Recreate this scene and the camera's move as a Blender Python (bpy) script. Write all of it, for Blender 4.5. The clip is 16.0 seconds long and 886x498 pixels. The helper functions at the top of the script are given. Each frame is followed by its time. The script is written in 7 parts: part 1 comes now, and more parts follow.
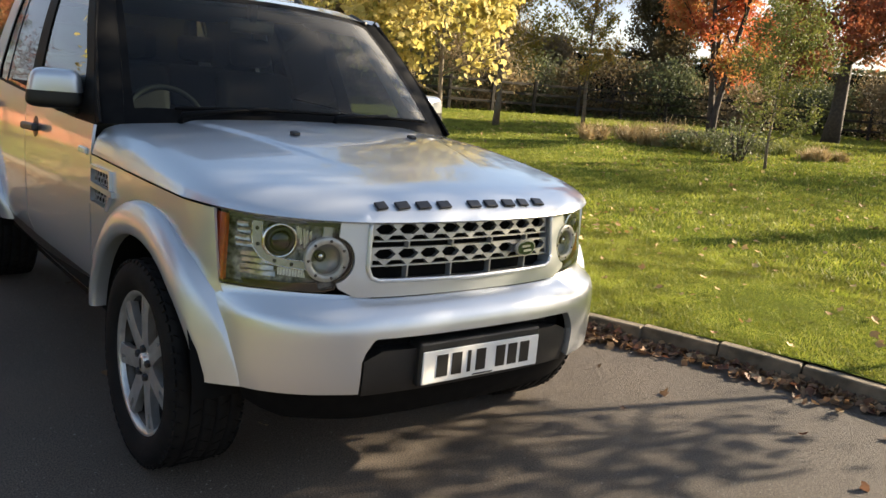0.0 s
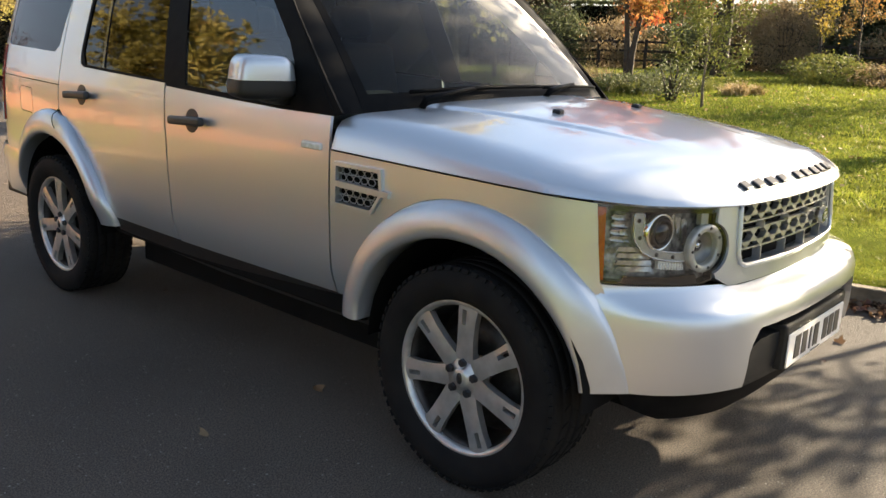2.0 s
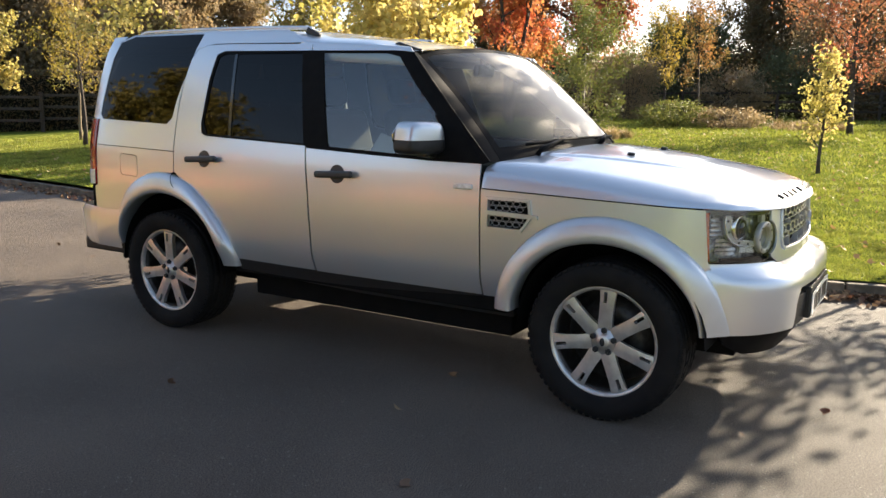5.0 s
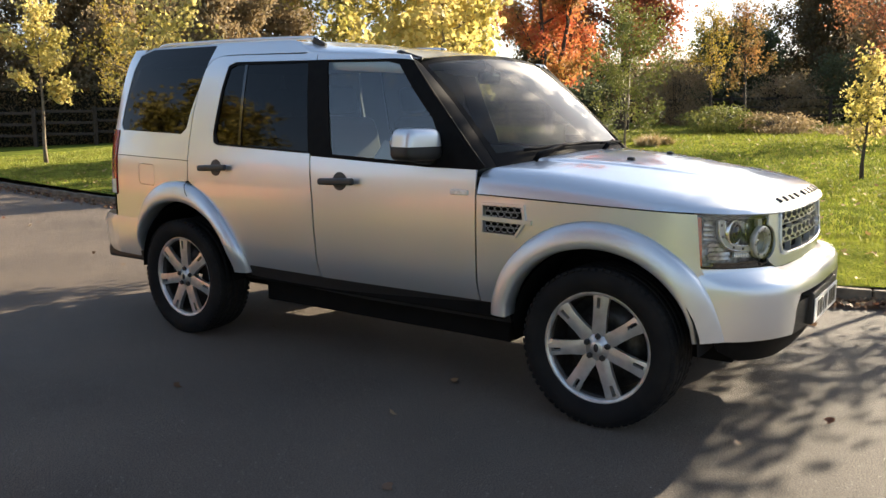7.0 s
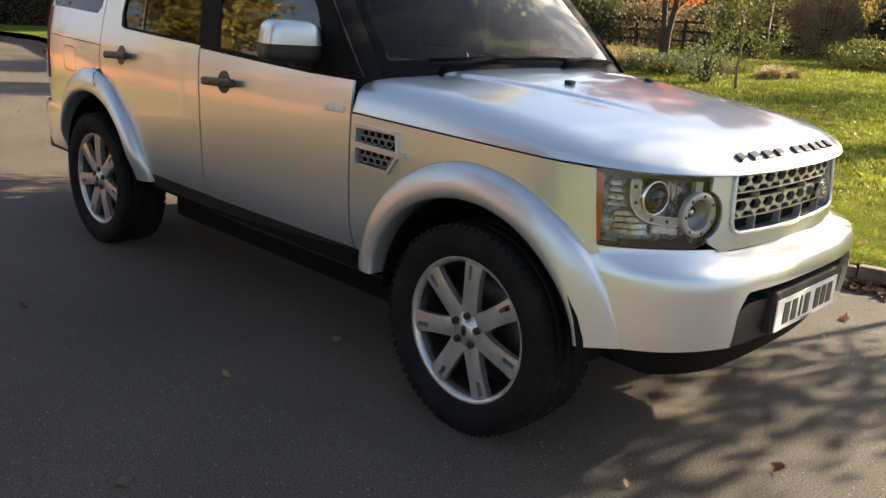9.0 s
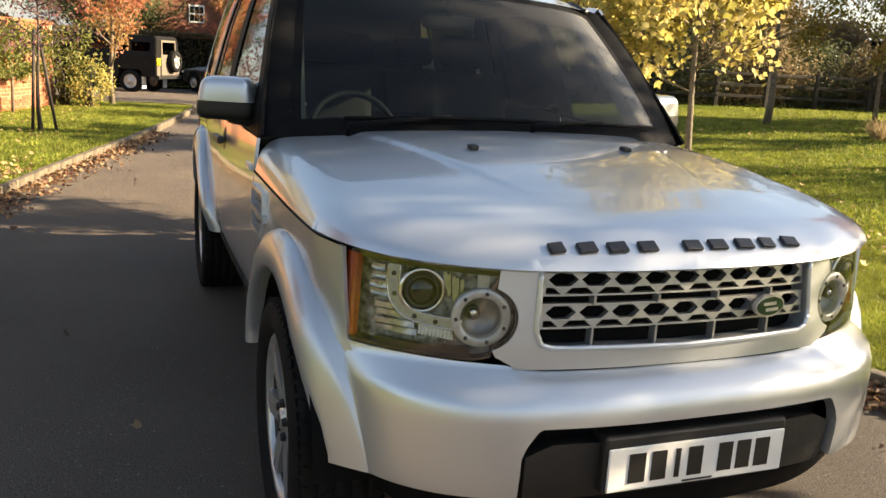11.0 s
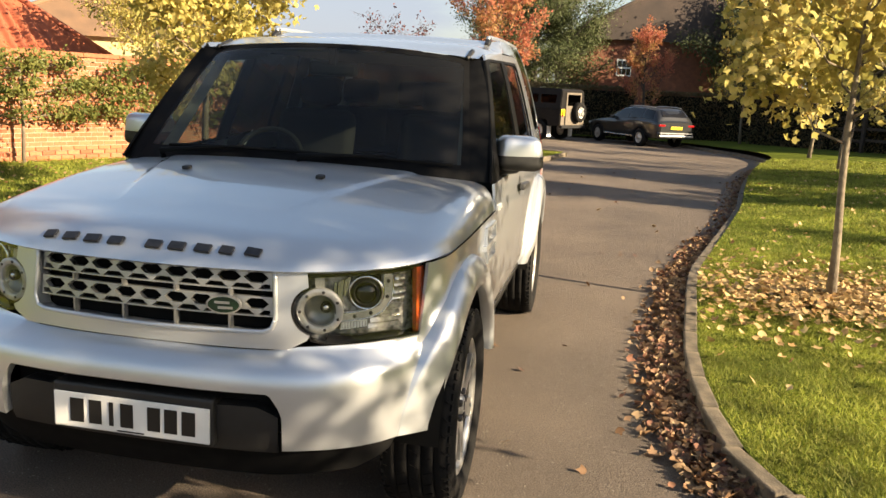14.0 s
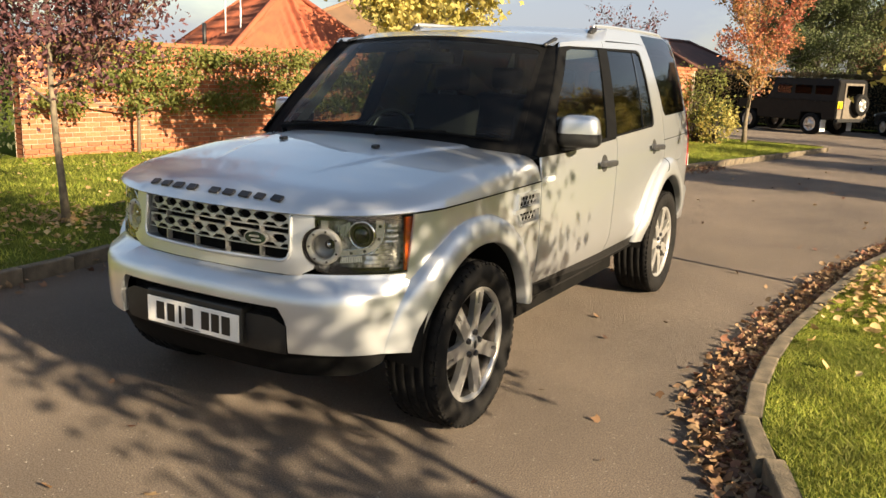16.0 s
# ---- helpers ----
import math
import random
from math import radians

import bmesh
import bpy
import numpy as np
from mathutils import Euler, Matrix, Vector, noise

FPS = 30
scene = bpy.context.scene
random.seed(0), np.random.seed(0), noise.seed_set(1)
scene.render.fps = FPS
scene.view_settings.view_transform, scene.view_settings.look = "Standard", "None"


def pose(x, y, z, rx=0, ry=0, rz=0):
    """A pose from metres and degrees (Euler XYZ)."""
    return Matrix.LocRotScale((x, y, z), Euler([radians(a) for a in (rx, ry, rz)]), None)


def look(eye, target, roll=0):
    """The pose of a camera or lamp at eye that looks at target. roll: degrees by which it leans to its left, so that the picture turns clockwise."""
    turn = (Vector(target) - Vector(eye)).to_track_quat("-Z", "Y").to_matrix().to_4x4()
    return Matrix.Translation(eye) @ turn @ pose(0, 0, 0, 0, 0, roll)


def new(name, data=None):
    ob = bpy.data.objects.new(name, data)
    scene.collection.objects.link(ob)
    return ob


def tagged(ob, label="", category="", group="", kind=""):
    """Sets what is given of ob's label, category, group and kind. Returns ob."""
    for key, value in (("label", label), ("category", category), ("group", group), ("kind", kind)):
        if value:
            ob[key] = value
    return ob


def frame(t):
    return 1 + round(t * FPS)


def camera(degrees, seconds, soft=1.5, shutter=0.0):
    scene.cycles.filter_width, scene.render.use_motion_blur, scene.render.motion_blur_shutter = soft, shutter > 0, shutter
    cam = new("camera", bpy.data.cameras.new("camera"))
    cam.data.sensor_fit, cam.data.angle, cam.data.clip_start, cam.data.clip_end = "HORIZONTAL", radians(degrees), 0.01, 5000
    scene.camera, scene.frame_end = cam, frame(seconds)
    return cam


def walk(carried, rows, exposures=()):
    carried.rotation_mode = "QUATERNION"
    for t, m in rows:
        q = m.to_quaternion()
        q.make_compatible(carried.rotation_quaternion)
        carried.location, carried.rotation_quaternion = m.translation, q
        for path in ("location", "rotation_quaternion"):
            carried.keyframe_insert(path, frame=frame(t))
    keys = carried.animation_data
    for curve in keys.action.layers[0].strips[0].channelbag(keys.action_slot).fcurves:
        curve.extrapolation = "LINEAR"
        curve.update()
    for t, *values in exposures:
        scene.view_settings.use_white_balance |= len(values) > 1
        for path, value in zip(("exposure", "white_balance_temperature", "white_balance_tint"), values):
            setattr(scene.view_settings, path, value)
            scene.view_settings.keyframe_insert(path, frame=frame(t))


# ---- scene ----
cam = camera(56.0, 16.0)
METRES, EYE, TILT, LEAN, TURN = 10.843, 1.536, 0.35, -2.1, -38.5
ROWS = [
    (0.0, 0.0, 0.0, 0.0, 0.85, -13.18, -3.65),
    (0.5, -0.0283, 0.0147, -0.002, -0.36, -14.28, -2.79),
    (1.0, -0.0674, 0.0194, -0.0038, -2.4, -16.54, -2.33),
    (1.5, -0.1025, 0.0246, -0.0035, -5.53, -18.06, -1.71),
    (2.0, -0.139, 0.0324, 0.0005, -9.3, -16.02, -1.0),
    (2.5, -0.1794, 0.0267, 0.0025, -13.81, -14.81, 0.25),
    (3.0, -0.2054, 0.0127, 0.0055, -16.87, -14.65, 0.74),
    (3.5, -0.2269, -0.0024, 0.0093, -18.87, -14.3, 0.42),
    (4.0, -0.2532, -0.0113, 0.0091, -20.38, -12.78, 0.11),
    (6.5, -0.2681, -0.0554, 0.0096, -18.62, -11.78, 0.53),
    (7.0, -0.2501, -0.0452, 0.0082, -16.73, -11.75, 1.16),
    (7.5, -0.2242, -0.0312, 0.007, -15.97, -12.67, -0.37),
    (8.0, -0.1913, -0.0194, 0.0029, -14.43, -15.69, -1.87),
    (8.5, -0.1639, -0.0009, 0.0008, -11.58, -17.55, -2.49),
    (11.0, 0.0126, 0.0661, -0.0016, 18.48, -13.94, -1.23),
    (11.5, 0.0552, 0.0831, -0.003, 22.92, -15.14, -1.28),
    (12.0, 0.1023, 0.0935, -0.0028, 30.92, -15.05, -1.08),
    (12.5, 0.1398, 0.1117, -0.0021, 36.02, -14.35, -0.89),
    (13.0, 0.175, 0.1322, -0.0011, 41.09, -13.36, -0.66),
    (13.5, 0.2146, 0.1506, 0.0, 45.58, -12.12, -0.88),
    (14.0, 0.2399, 0.1732, -0.0008, 49.7, -11.02, -0.78),
    (14.5, 0.2707, 0.1934, -0.0028, 54.6, -9.59, -1.74),
    (15.0, 0.2889, 0.2124, -0.0038, 59.28, -9.74, -0.98),
    (15.5, 0.3093, 0.2238, -0.0051, 65.12, -10.73, -0.61),
    (16.0, 0.3327, 0.2287, -0.0047, 68.77, -11.5, -0.1),
]
BASE = pose(-0.037, 0, EYE, TILT, LEAN, 0) @ pose(-1.8161, -2.8033, 0, 0, 0, TURN)
walk(cam, [(t, BASE @ pose(METRES * x, METRES * y, METRES * z, 90 + pitch, roll, yaw)) for t, x, y, z, yaw, pitch, roll in ROWS],
     exposures=[(0.0, 2.12, 6900, 10), (1.5, 2.14, 6900, 10), (2.0, 2.48, 7100, 10), (2.5, 2.64, 7100, 10), (3.5, 2.66, 6900, 10), (4.2, 2.60, 6750, 10), (6.3, 2.30, 6650, 10), (7.0, 2.36, 6750, 10), (8.5, 2.36, 7000, 10), (11.0, 2.22, 7500, 10), (12.0, 2.1, 7500, 10), (13.0, 2.14, 7500, 10), (14.0, 1.93, 7400, 10), (16.0, 1.75, 7400, 10)])

# ---- light ----
SUN_DIR = Vector((1.0, -0.26, 0.42)).normalized()
world = bpy.data.worlds.new("sky")
scene.world = world
world.use_nodes = True
wn, wl = world.node_tree.nodes, world.node_tree.links
wn.clear()
sky = wn.new("ShaderNodeTexSky")
sky.sky_type, sky.sun_disc = "NISHITA", False
sky.sun_elevation = math.asin(SUN_DIR.z)
sky.sun_rotation = math.atan2(SUN_DIR.x, SUN_DIR.y)
sky.air_density, sky.dust_density, sky.ozone_density = 1.0, 1.3, 1.0
coord = wn.new("ShaderNodeTexCoord")
stretch = wn.new("ShaderNodeMapping")
stretch.inputs["Scale"].default_value = (1.6, 1.6, 5.0)
cloud = wn.new("ShaderNodeTexNoise")
cloud.inputs["Scale"].default_value, cloud.inputs["Detail"].default_value, cloud.inputs["Roughness"].default_value = 1.7, 7.0, 0.58
cramp = wn.new("ShaderNodeValToRGB")
cramp.color_ramp.elements[0].position, cramp.color_ramp.elements[1].position = 0.28, 0.58
cmix = wn.new("ShaderNodeMixRGB")
cmix.blend_type = "MIX"
cmix.inputs[2].default_value = (2.0, 2.35, 3.3, 1)
back = wn.new("ShaderNodeBackground")
back.inputs["Strength"].default_value = 0.065
wout = wn.new("ShaderNodeOutputWorld")
wl.new(coord.outputs["Generated"], stretch.inputs["Vector"])
wl.new(stretch.outputs["Vector"], cloud.inputs["Vector"])
wl.new(cloud.outputs["Fac"], cramp.inputs["Fac"])
parts_ = wn.new("ShaderNodeSeparateXYZ")
thin = wn.new("ShaderNodeMapRange")
thin.inputs["From Min"].default_value, thin.inputs["From Max"].default_value = 0.16, 0.46
thin.inputs["To Min"].default_value, thin.inputs["To Max"].default_value = 0.8, 0.08
less = wn.new("ShaderNodeMath")
less.operation = "MULTIPLY"
wl.new(coord.outputs["Generated"], parts_.inputs["Vector"])
wl.new(parts_.outputs["Z"], thin.inputs["Value"])
wl.new(cramp.outputs["Color"], less.inputs[0])
wl.new(thin.outputs["Result"], less.inputs[1])
wl.new(less.outputs["Value"], cmix.inputs["Fac"])
wl.new(sky.outputs["Color"], cmix.inputs[1])
wl.new(cmix.outputs["Color"], back.inputs["Color"])
wl.new(back.outputs["Background"], wout.inputs["Surface"])
sun = new("sun", bpy.data.lights.new("sun", "SUN"))
sun.data.energy, sun.data.angle, sun.data.color = 4.8, radians(0.4), (1.0, 0.855, 0.65)
sun.matrix_world = look(SUN_DIR * 50, (0, 0, 0))

# ---- materials ----
def material(name, colour, rough=0.5, metal=0.0, noise_scale=0.0, vary=0.0, bump=0.0, bump_scale=60.0, coat=0.0, second=None, detail=5.0, rough_vary=0.0, spec=0.5):
    """A principled material: colour, a second colour mixed in by noise, fine relief."""
    m = bpy.data.materials.new(name)
    m.use_nodes = True
    n, l = m.node_tree.nodes, m.node_tree.links
    p = n["Principled BSDF"]
    p.inputs["Base Color"].default_value = (*colour, 1)
    p.inputs["Roughness"].default_value, p.inputs["Metallic"].default_value = rough, metal
    p.inputs["Specular IOR Level"].default_value = spec
    p.inputs["Coat Weight"].default_value, p.inputs["Coat Roughness"].default_value = coat, 0.04
    where = n.new("ShaderNodeTexCoord")
    if noise_scale:
        t = n.new("ShaderNodeTexNoise")
        t.inputs["Scale"].default_value, t.inputs["Detail"].default_value = noise_scale, detail
        l.new(where.outputs["Object"], t.inputs["Vector"])
        ramp = n.new("ShaderNodeValToRGB")
        other = second or [c * (1 - vary) for c in colour]
        ramp.color_ramp.elements[0].position, ramp.color_ramp.elements[1].position = 0.35, 0.68
        ramp.color_ramp.elements[0].color, ramp.color_ramp.elements[1].color = (*other, 1), (*colour, 1)
        l.new(t.outputs["Fac"], ramp.inputs["Fac"])
        l.new(ramp.outputs["Color"], p.inputs["Base Color"])
        if rough_vary:
            mr = n.new("ShaderNodeMapRange")
            mr.inputs["To Min"].default_value, mr.inputs["To Max"].default_value = rough - rough_vary, rough + rough_vary
            l.new(t.outputs["Fac"], mr.inputs["Value"])
            l.new(mr.outputs["Result"], p.inputs["Roughness"])
    if bump:
        b = n.new("ShaderNodeTexNoise")
        b.inputs["Scale"].default_value, b.inputs["Detail"].default_value = bump_scale, 4.0
        l.new(where.outputs["Object"], b.inputs["Vector"])
        bn = n.new("ShaderNodeBump")
        bn.inputs["Strength"].default_value, bn.inputs["Distance"].default_value = bump, 0.01
        l.new(b.outputs["Fac"], bn.inputs["Height"])
        l.new(bn.outputs["Normal"], p.inputs["Normal"])
    return m


def palette_material(name, colours, by="island", rough=0.6, translucent=0.0, bump=0.0, spec=0.3, mottle=0.0, mottle_scale=35.0, zone=0.0):
    """Each loose piece (by island or by object) takes one colour of the palette; zone lets neighbours take alike ones."""
    m = bpy.data.materials.new(name)
    m.use_nodes = True
    n, l = m.node_tree.nodes, m.node_tree.links
    p, out = n["Principled BSDF"], n["Material Output"]
    p.inputs["Roughness"].default_value = rough
    p.inputs["Specular IOR Level"].default_value = spec
    src = n.new("ShaderNodeNewGeometry").outputs["Random Per Island"] if by == "island" else n.new("ShaderNodeObjectInfo").outputs["Random"]
    ramp = n.new("ShaderNodeValToRGB")
    e = ramp.color_ramp.elements
    while len(e) < len(colours):
        e.new(0.5)
    for i, c in enumerate(colours):
        e[i].position, e[i].color = i / (len(colours) - 1), (*c, 1)
    if zone:
        zt, zr, zm = n.new("ShaderNodeTexNoise"), n.new("ShaderNodeMapRange"), n.new("ShaderNodeMix")
        zt.inputs["Scale"].default_value, zt.inputs["Detail"].default_value = zone, 2.0
        zr.inputs["From Min"].default_value, zr.inputs["From Max"].default_value = 0.36, 0.64
        zm.inputs["Factor"].default_value = 0.55
        l.new(n.new("ShaderNodeTexCoord").outputs["Object"], zt.inputs["Vector"])
        l.new(zt.outputs["Fac"], zr.inputs["Value"])
        l.new(src, zm.inputs["A"])
        l.new(zr.outputs["Result"], zm.inputs["B"])
        src = zm.outputs["Result"]
    l.new(src, ramp.inputs["Fac"])
    colour = ramp.outputs["Color"]
    if mottle:
        t = n.new("ShaderNodeTexNoise")
        t.inputs["Scale"].default_value, t.inputs["Detail"].default_value = mottle_scale, 4.0
        l.new(n.new("ShaderNodeTexCoord").outputs["Object"], t.inputs["Vector"])
        mr = n.new("ShaderNodeMapRange")
        mr.inputs["From Min"].default_value, mr.inputs["From Max"].default_value = 0.3, 0.7
        mr.inputs["To Min"].default_value, mr.inputs["To Max"].default_value = 1 - mottle, 1 + mottle
        l.new(t.outputs["Fac"], mr.inputs["Value"])
        mul = n.new("ShaderNodeVectorMath")
        mul.operation = "MULTIPLY"
        l.new(colour, mul.inputs[0])
        l.new(mr.outputs["Result"], mul.inputs[1])
        colour = mul.outputs["Vector"]
        b = n.new("ShaderNodeBump")
        b.inputs["Strength"].default_value, b.inputs["Distance"].default_value = 0.5, 0.004
        l.new(t.outputs["Fac"], b.inputs["Height"])
        l.new(b.outputs["Normal"], p.inputs["Normal"])
    l.new(colour, p.inputs["Base Color"])
    if translucent:
        tr = n.new("ShaderNodeBsdfTranslucent")
        l.new(colour, tr.inputs["Color"])
        mix = n.new("ShaderNodeMixShader")
        mix.inputs["Fac"].default_value = translucent
        l.new(p.outputs["BSDF"], mix.inputs[1])
        l.new(tr.outputs["BSDF"], mix.inputs[2])
        l.new(mix.outputs["Shader"], out.inputs["Surface"])
    return m


def glass_material(name, tint, ior=1.5, gloss=(1, 1, 1), rough=0.0, haze=0.0):
    """Thin tinted glass: light passes straight through, gloss by Fresnel."""
    m = bpy.data.materials.new(name)
    m.use_nodes = True
    n, l = m.node_tree.nodes, m.node_tree.links
    n.remove(n["Principled BSDF"])
    tr, gl, fr, mix = n.new("ShaderNodeBsdfTransparent"), n.new("ShaderNodeBsdfGlossy"), n.new("ShaderNodeLayerWeight"), n.new("ShaderNodeMixShader")
    tr.inputs["Color"].default_value = (*tint, 1)
    gl.inputs["Color"].default_value = (*gloss, 1)
    gl.inputs["Roughness"].default_value = rough
    fr.inputs["Blend"].default_value = 0.5
    f0 = ((ior - 1) / (ior + 1)) ** 2
    power, gain = n.new("ShaderNodeMath"), n.new("ShaderNodeMath")
    power.operation, gain.operation = "POWER", "MULTIPLY_ADD"
    power.inputs[1].default_value = 5.0
    gain.inputs[1].default_value, gain.inputs[2].default_value = 1 - f0, f0
    l.new(fr.outputs["Facing"], power.inputs[0])
    l.new(power.outputs["Value"], gain.inputs[0])
    l.new(gain.outputs["Value"], mix.inputs["Fac"])
    l.new(tr.outputs["BSDF"], mix.inputs[1])
    if haze:
        film, both = n.new("ShaderNodeBsdfGlossy"), n.new("ShaderNodeMixShader")
        film.inputs["Roughness"].default_value = 0.55
        both.inputs["Fac"].default_value = haze
        l.new(gl.outputs["BSDF"], both.inputs[1])
        l.new(film.outputs["BSDF"], both.inputs[2])
        l.new(both.outputs["Shader"], mix.inputs[2])
    else:
        l.new(gl.outputs["BSDF"], mix.inputs[2])
    l.new(mix.outputs["Shader"], n["Material Output"].inputs["Surface"])
    return m


PAINT = material("silver_paint", (0.595, 0.620, 0.644), rough=0.34, metal=0.75, noise_scale=1.2, second=(0.575, 0.600, 0.624), coat=1.0, detail=1.0)
PAINT_SATIN = material("silver_satin", (0.568, 0.592, 0.615), rough=0.38, metal=0.72, noise_scale=14.0, second=(0.543, 0.567, 0.59), coat=0.7)
PLASTIC = material("black_plastic", (0.0075, 0.0075, 0.008), rough=0.5, noise_scale=30.0, second=(0.011, 0.011, 0.011), bump=0.15, bump_scale=900.0)
PLASTIC_GREY = material("grey_plastic", (0.035, 0.035, 0.036), rough=0.45, noise_scale=25.0, second=(0.025, 0.025, 0.026), bump=0.1, bump_scale=700.0)
GLOSS_BLACK = material("gloss_black", (0.004, 0.004, 0.0045), rough=0.12, coat=0.3, noise_scale=6.0, second=(0.006, 0.006, 0.0065))
# near-black that puts the shade of gaps, recesses and wheel wells into colour
GAP_SHADE = material("gap_shade", (0.004, 0.004, 0.004), rough=0.9, noise_scale=8.0, second=(0.007, 0.0065, 0.006), spec=0.1)
RUBBER = material("tyre_rubber", (0.0075, 0.0075, 0.008), rough=0.8, noise_scale=9.0, second=(0.015, 0.014, 0.013), bump=0.2, bump_scale=260.0, spec=0.12)
ALLOY = material("alloy", (0.60, 0.59, 0.57), rough=0.33, metal=0.70, noise_scale=22.0, second=(0.46, 0.45, 0.43), rough_vary=0.06)
CHROME = material("chrome", (0.78, 0.78, 0.78), rough=0.10, metal=1.0, noise_scale=40.0, second=(0.7, 0.7, 0.7))
GRILLE_SILVER = material("grille_silver", (0.49, 0.49, 0.48), rough=0.34, metal=0.75, noise_scale=22.0, second=(0.38, 0.38, 0.37))
STEEL_DARK = material("brake_steel", (0.07, 0.066, 0.062), rough=0.5, metal=0.7, noise_scale=30.0, second=(0.04, 0.034, 0.03))
AMBER = material("amber_lens", (0.52, 0.085, 0.014), rough=0.12, noise_scale=60.0, second=(0.38, 0.05, 0.01), coat=0.5)
RED_LENS = material("red_lens", (0.35, 0.01, 0.012), rough=0.12, noise_scale=60.0, second=(0.25, 0.008, 0.01), coat=0.5)
CLEAR_LENS = material("clear_lens", (0.75, 0.75, 0.72), rough=0.15, noise_scale=70.0, second=(0.55, 0.55, 0.52), coat=0.5)
PLATE_WHITE = material("plate_white", (0.74, 0.73, 0.70), rough=0.3, noise_scale=12.0, second=(0.68, 0.67, 0.63), coat=0.2)
PLATE_YELLOW = material("plate_yellow", (0.75, 0.55, 0.03), rough=0.3, noise_scale=12.0, second=(0.68, 0.5, 0.03))
BLACK_INK = material("black_ink", (0.004, 0.004, 0.004), rough=0.4, noise_scale=40.0, second=(0.007, 0.007, 0.007))
LETTER_GREY = material("letter_grey", (0.045, 0.045, 0.048), rough=0.32, metal=0.5, noise_scale=50.0, second=(0.03, 0.03, 0.032))
BADGE_GREEN = material("badge_green", (0.006, 0.022, 0.010), rough=0.25, noise_scale=50.0, second=(0.008, 0.028, 0.014), coat=0.4)
GLASS = glass_material("window_glass", (0.50, 0.54, 0.52), ior=1.8)
GLASS_TINT = glass_material("privacy_glass", (0.034, 0.036, 0.037), ior=1.32, rough=0.035)
SCREEN_GLASS = glass_material("screen_glass", (0.27, 0.32, 0.31), ior=1.4, haze=0.75)
LENS_GLASS = glass_material("lamp_glass", (0.92, 0.925, 0.91), ior=1.6)
MIRROR = material("mirror_face", (0.85, 0.86, 0.86), rough=0.02, metal=1.0, noise_scale=5.0, second=(0.83, 0.84, 0.84))
SEAT = material("seat_cloth", (0.016, 0.0155, 0.015), rough=0.85, noise_scale=60.0, second=(0.011, 0.0108, 0.0105), bump=0.3, bump_scale=500.0)
TRIM_LIGHT = material("headlining", (0.34, 0.33, 0.30), rough=0.9, noise_scale=50.0, second=(0.28, 0.27, 0.25))
DASH = material("dash_plastic", (0.014, 0.014, 0.0145), rough=0.65, noise_scale=40.0, second=(0.019, 0.019, 0.019), bump=0.2, bump_scale=600.0)
LAMP_BACK = material("lamp_reflector", (0.46, 0.45, 0.43), rough=0.25, metal=0.30, noise_scale=45.0, second=(0.05, 0.05, 0.05), bump=1.0, bump_scale=38.0)
LAMP_FROST = material("lamp_frost", (0.44, 0.44, 0.44), rough=0.20, metal=0.9, noise_scale=60.0, second=(0.30, 0.30, 0.30), coat=0.3)
LAMP_POCKET = material("lamp_pocket", (0.60, 0.60, 0.60), rough=0.16, metal=0.6, noise_scale=50.0, second=(0.30, 0.30, 0.30), coat=0.4)
LAMP_PALE = material("lamp_pale_plastic", (0.42, 0.41, 0.37), rough=0.28, metal=0.25, noise_scale=60.0, second=(0.34, 0.33, 0.30), coat=0.5)
LAMP_BOWL = material("lamp_bowl", (0.20, 0.20, 0.19), rough=0.38, metal=0.6, noise_scale=90.0, second=(0.22, 0.22, 0.21), coat=0.2)
PILLAR_BLACK = material("pillar_black", (0.005, 0.005, 0.0055), rough=0.55, noise_scale=20.0, second=(0.008, 0.008, 0.008), spec=0.05)
PAPER = material("paper", (0.72, 0.72, 0.70), rough=0.8, noise_scale=10.0, second=(0.65, 0.65, 0.63))

# ---- geometry helpers ----
from mathutils.geometry import delaunay_2d_cdt


def mesh_from(verts, faces, smooth=True, name="mesh"):
    me = bpy.data.meshes.new(name)
    me.from_pydata([tuple(v) for v in verts], [], [tuple(f) for f in faces])
    me.polygons.foreach_set("use_smooth", [smooth] * len(me.polygons))
    me.update()
    return me


def tri_mesh(verts, tris, smooth=False, name="mesh"):
    """Fast mesh from numpy arrays of triangles."""
    me = bpy.data.meshes.new(name)
    v, f = np.asarray(verts, dtype=np.float32), np.asarray(tris, dtype=np.int32)
    me.vertices.add(len(v))
    me.vertices.foreach_set("co", v.ravel())
    me.loops.add(f.size)
    me.loops.foreach_set("vertex_index", f.ravel())
    me.polygons.add(len(f))
    me.polygons.foreach_set("loop_start", np.arange(0, f.size, 3, dtype=np.int32))
    me.polygons.foreach_set("use_smooth", np.full(len(f), smooth))
    me.update(calc_edges=True)
    me.validate()
    return me


def bm_mesh(bm, smooth=False, name="mesh"):
    me = bpy.data.meshes.new(name)
    bmesh.ops.recalc_face_normals(bm, faces=bm.faces)
    bm.to_mesh(me)
    bm.free()
    me.polygons.foreach_set("use_smooth", [smooth] * len(me.polygons))
    return me


def part(name, shape, mat, parent, label="", smooth=False):
    """One mesh object under a thing or a part; shape is a bmesh or a mesh."""
    me = shape if isinstance(shape, bpy.types.Mesh) else bm_mesh(shape, smooth, name)
    me.name = name
    if not me.materials:
        me.materials.append(mat)
    ob = new(name, me)
    ob.parent = parent
    if label:
        ob["label"] = label
    return ob


def thing(name, label, category, group="", at=(0, 0, 0)):
    ob = new(name)
    ob.empty_display_size = 0.2
    ob.location = at
    return tagged(ob, label, category, group)


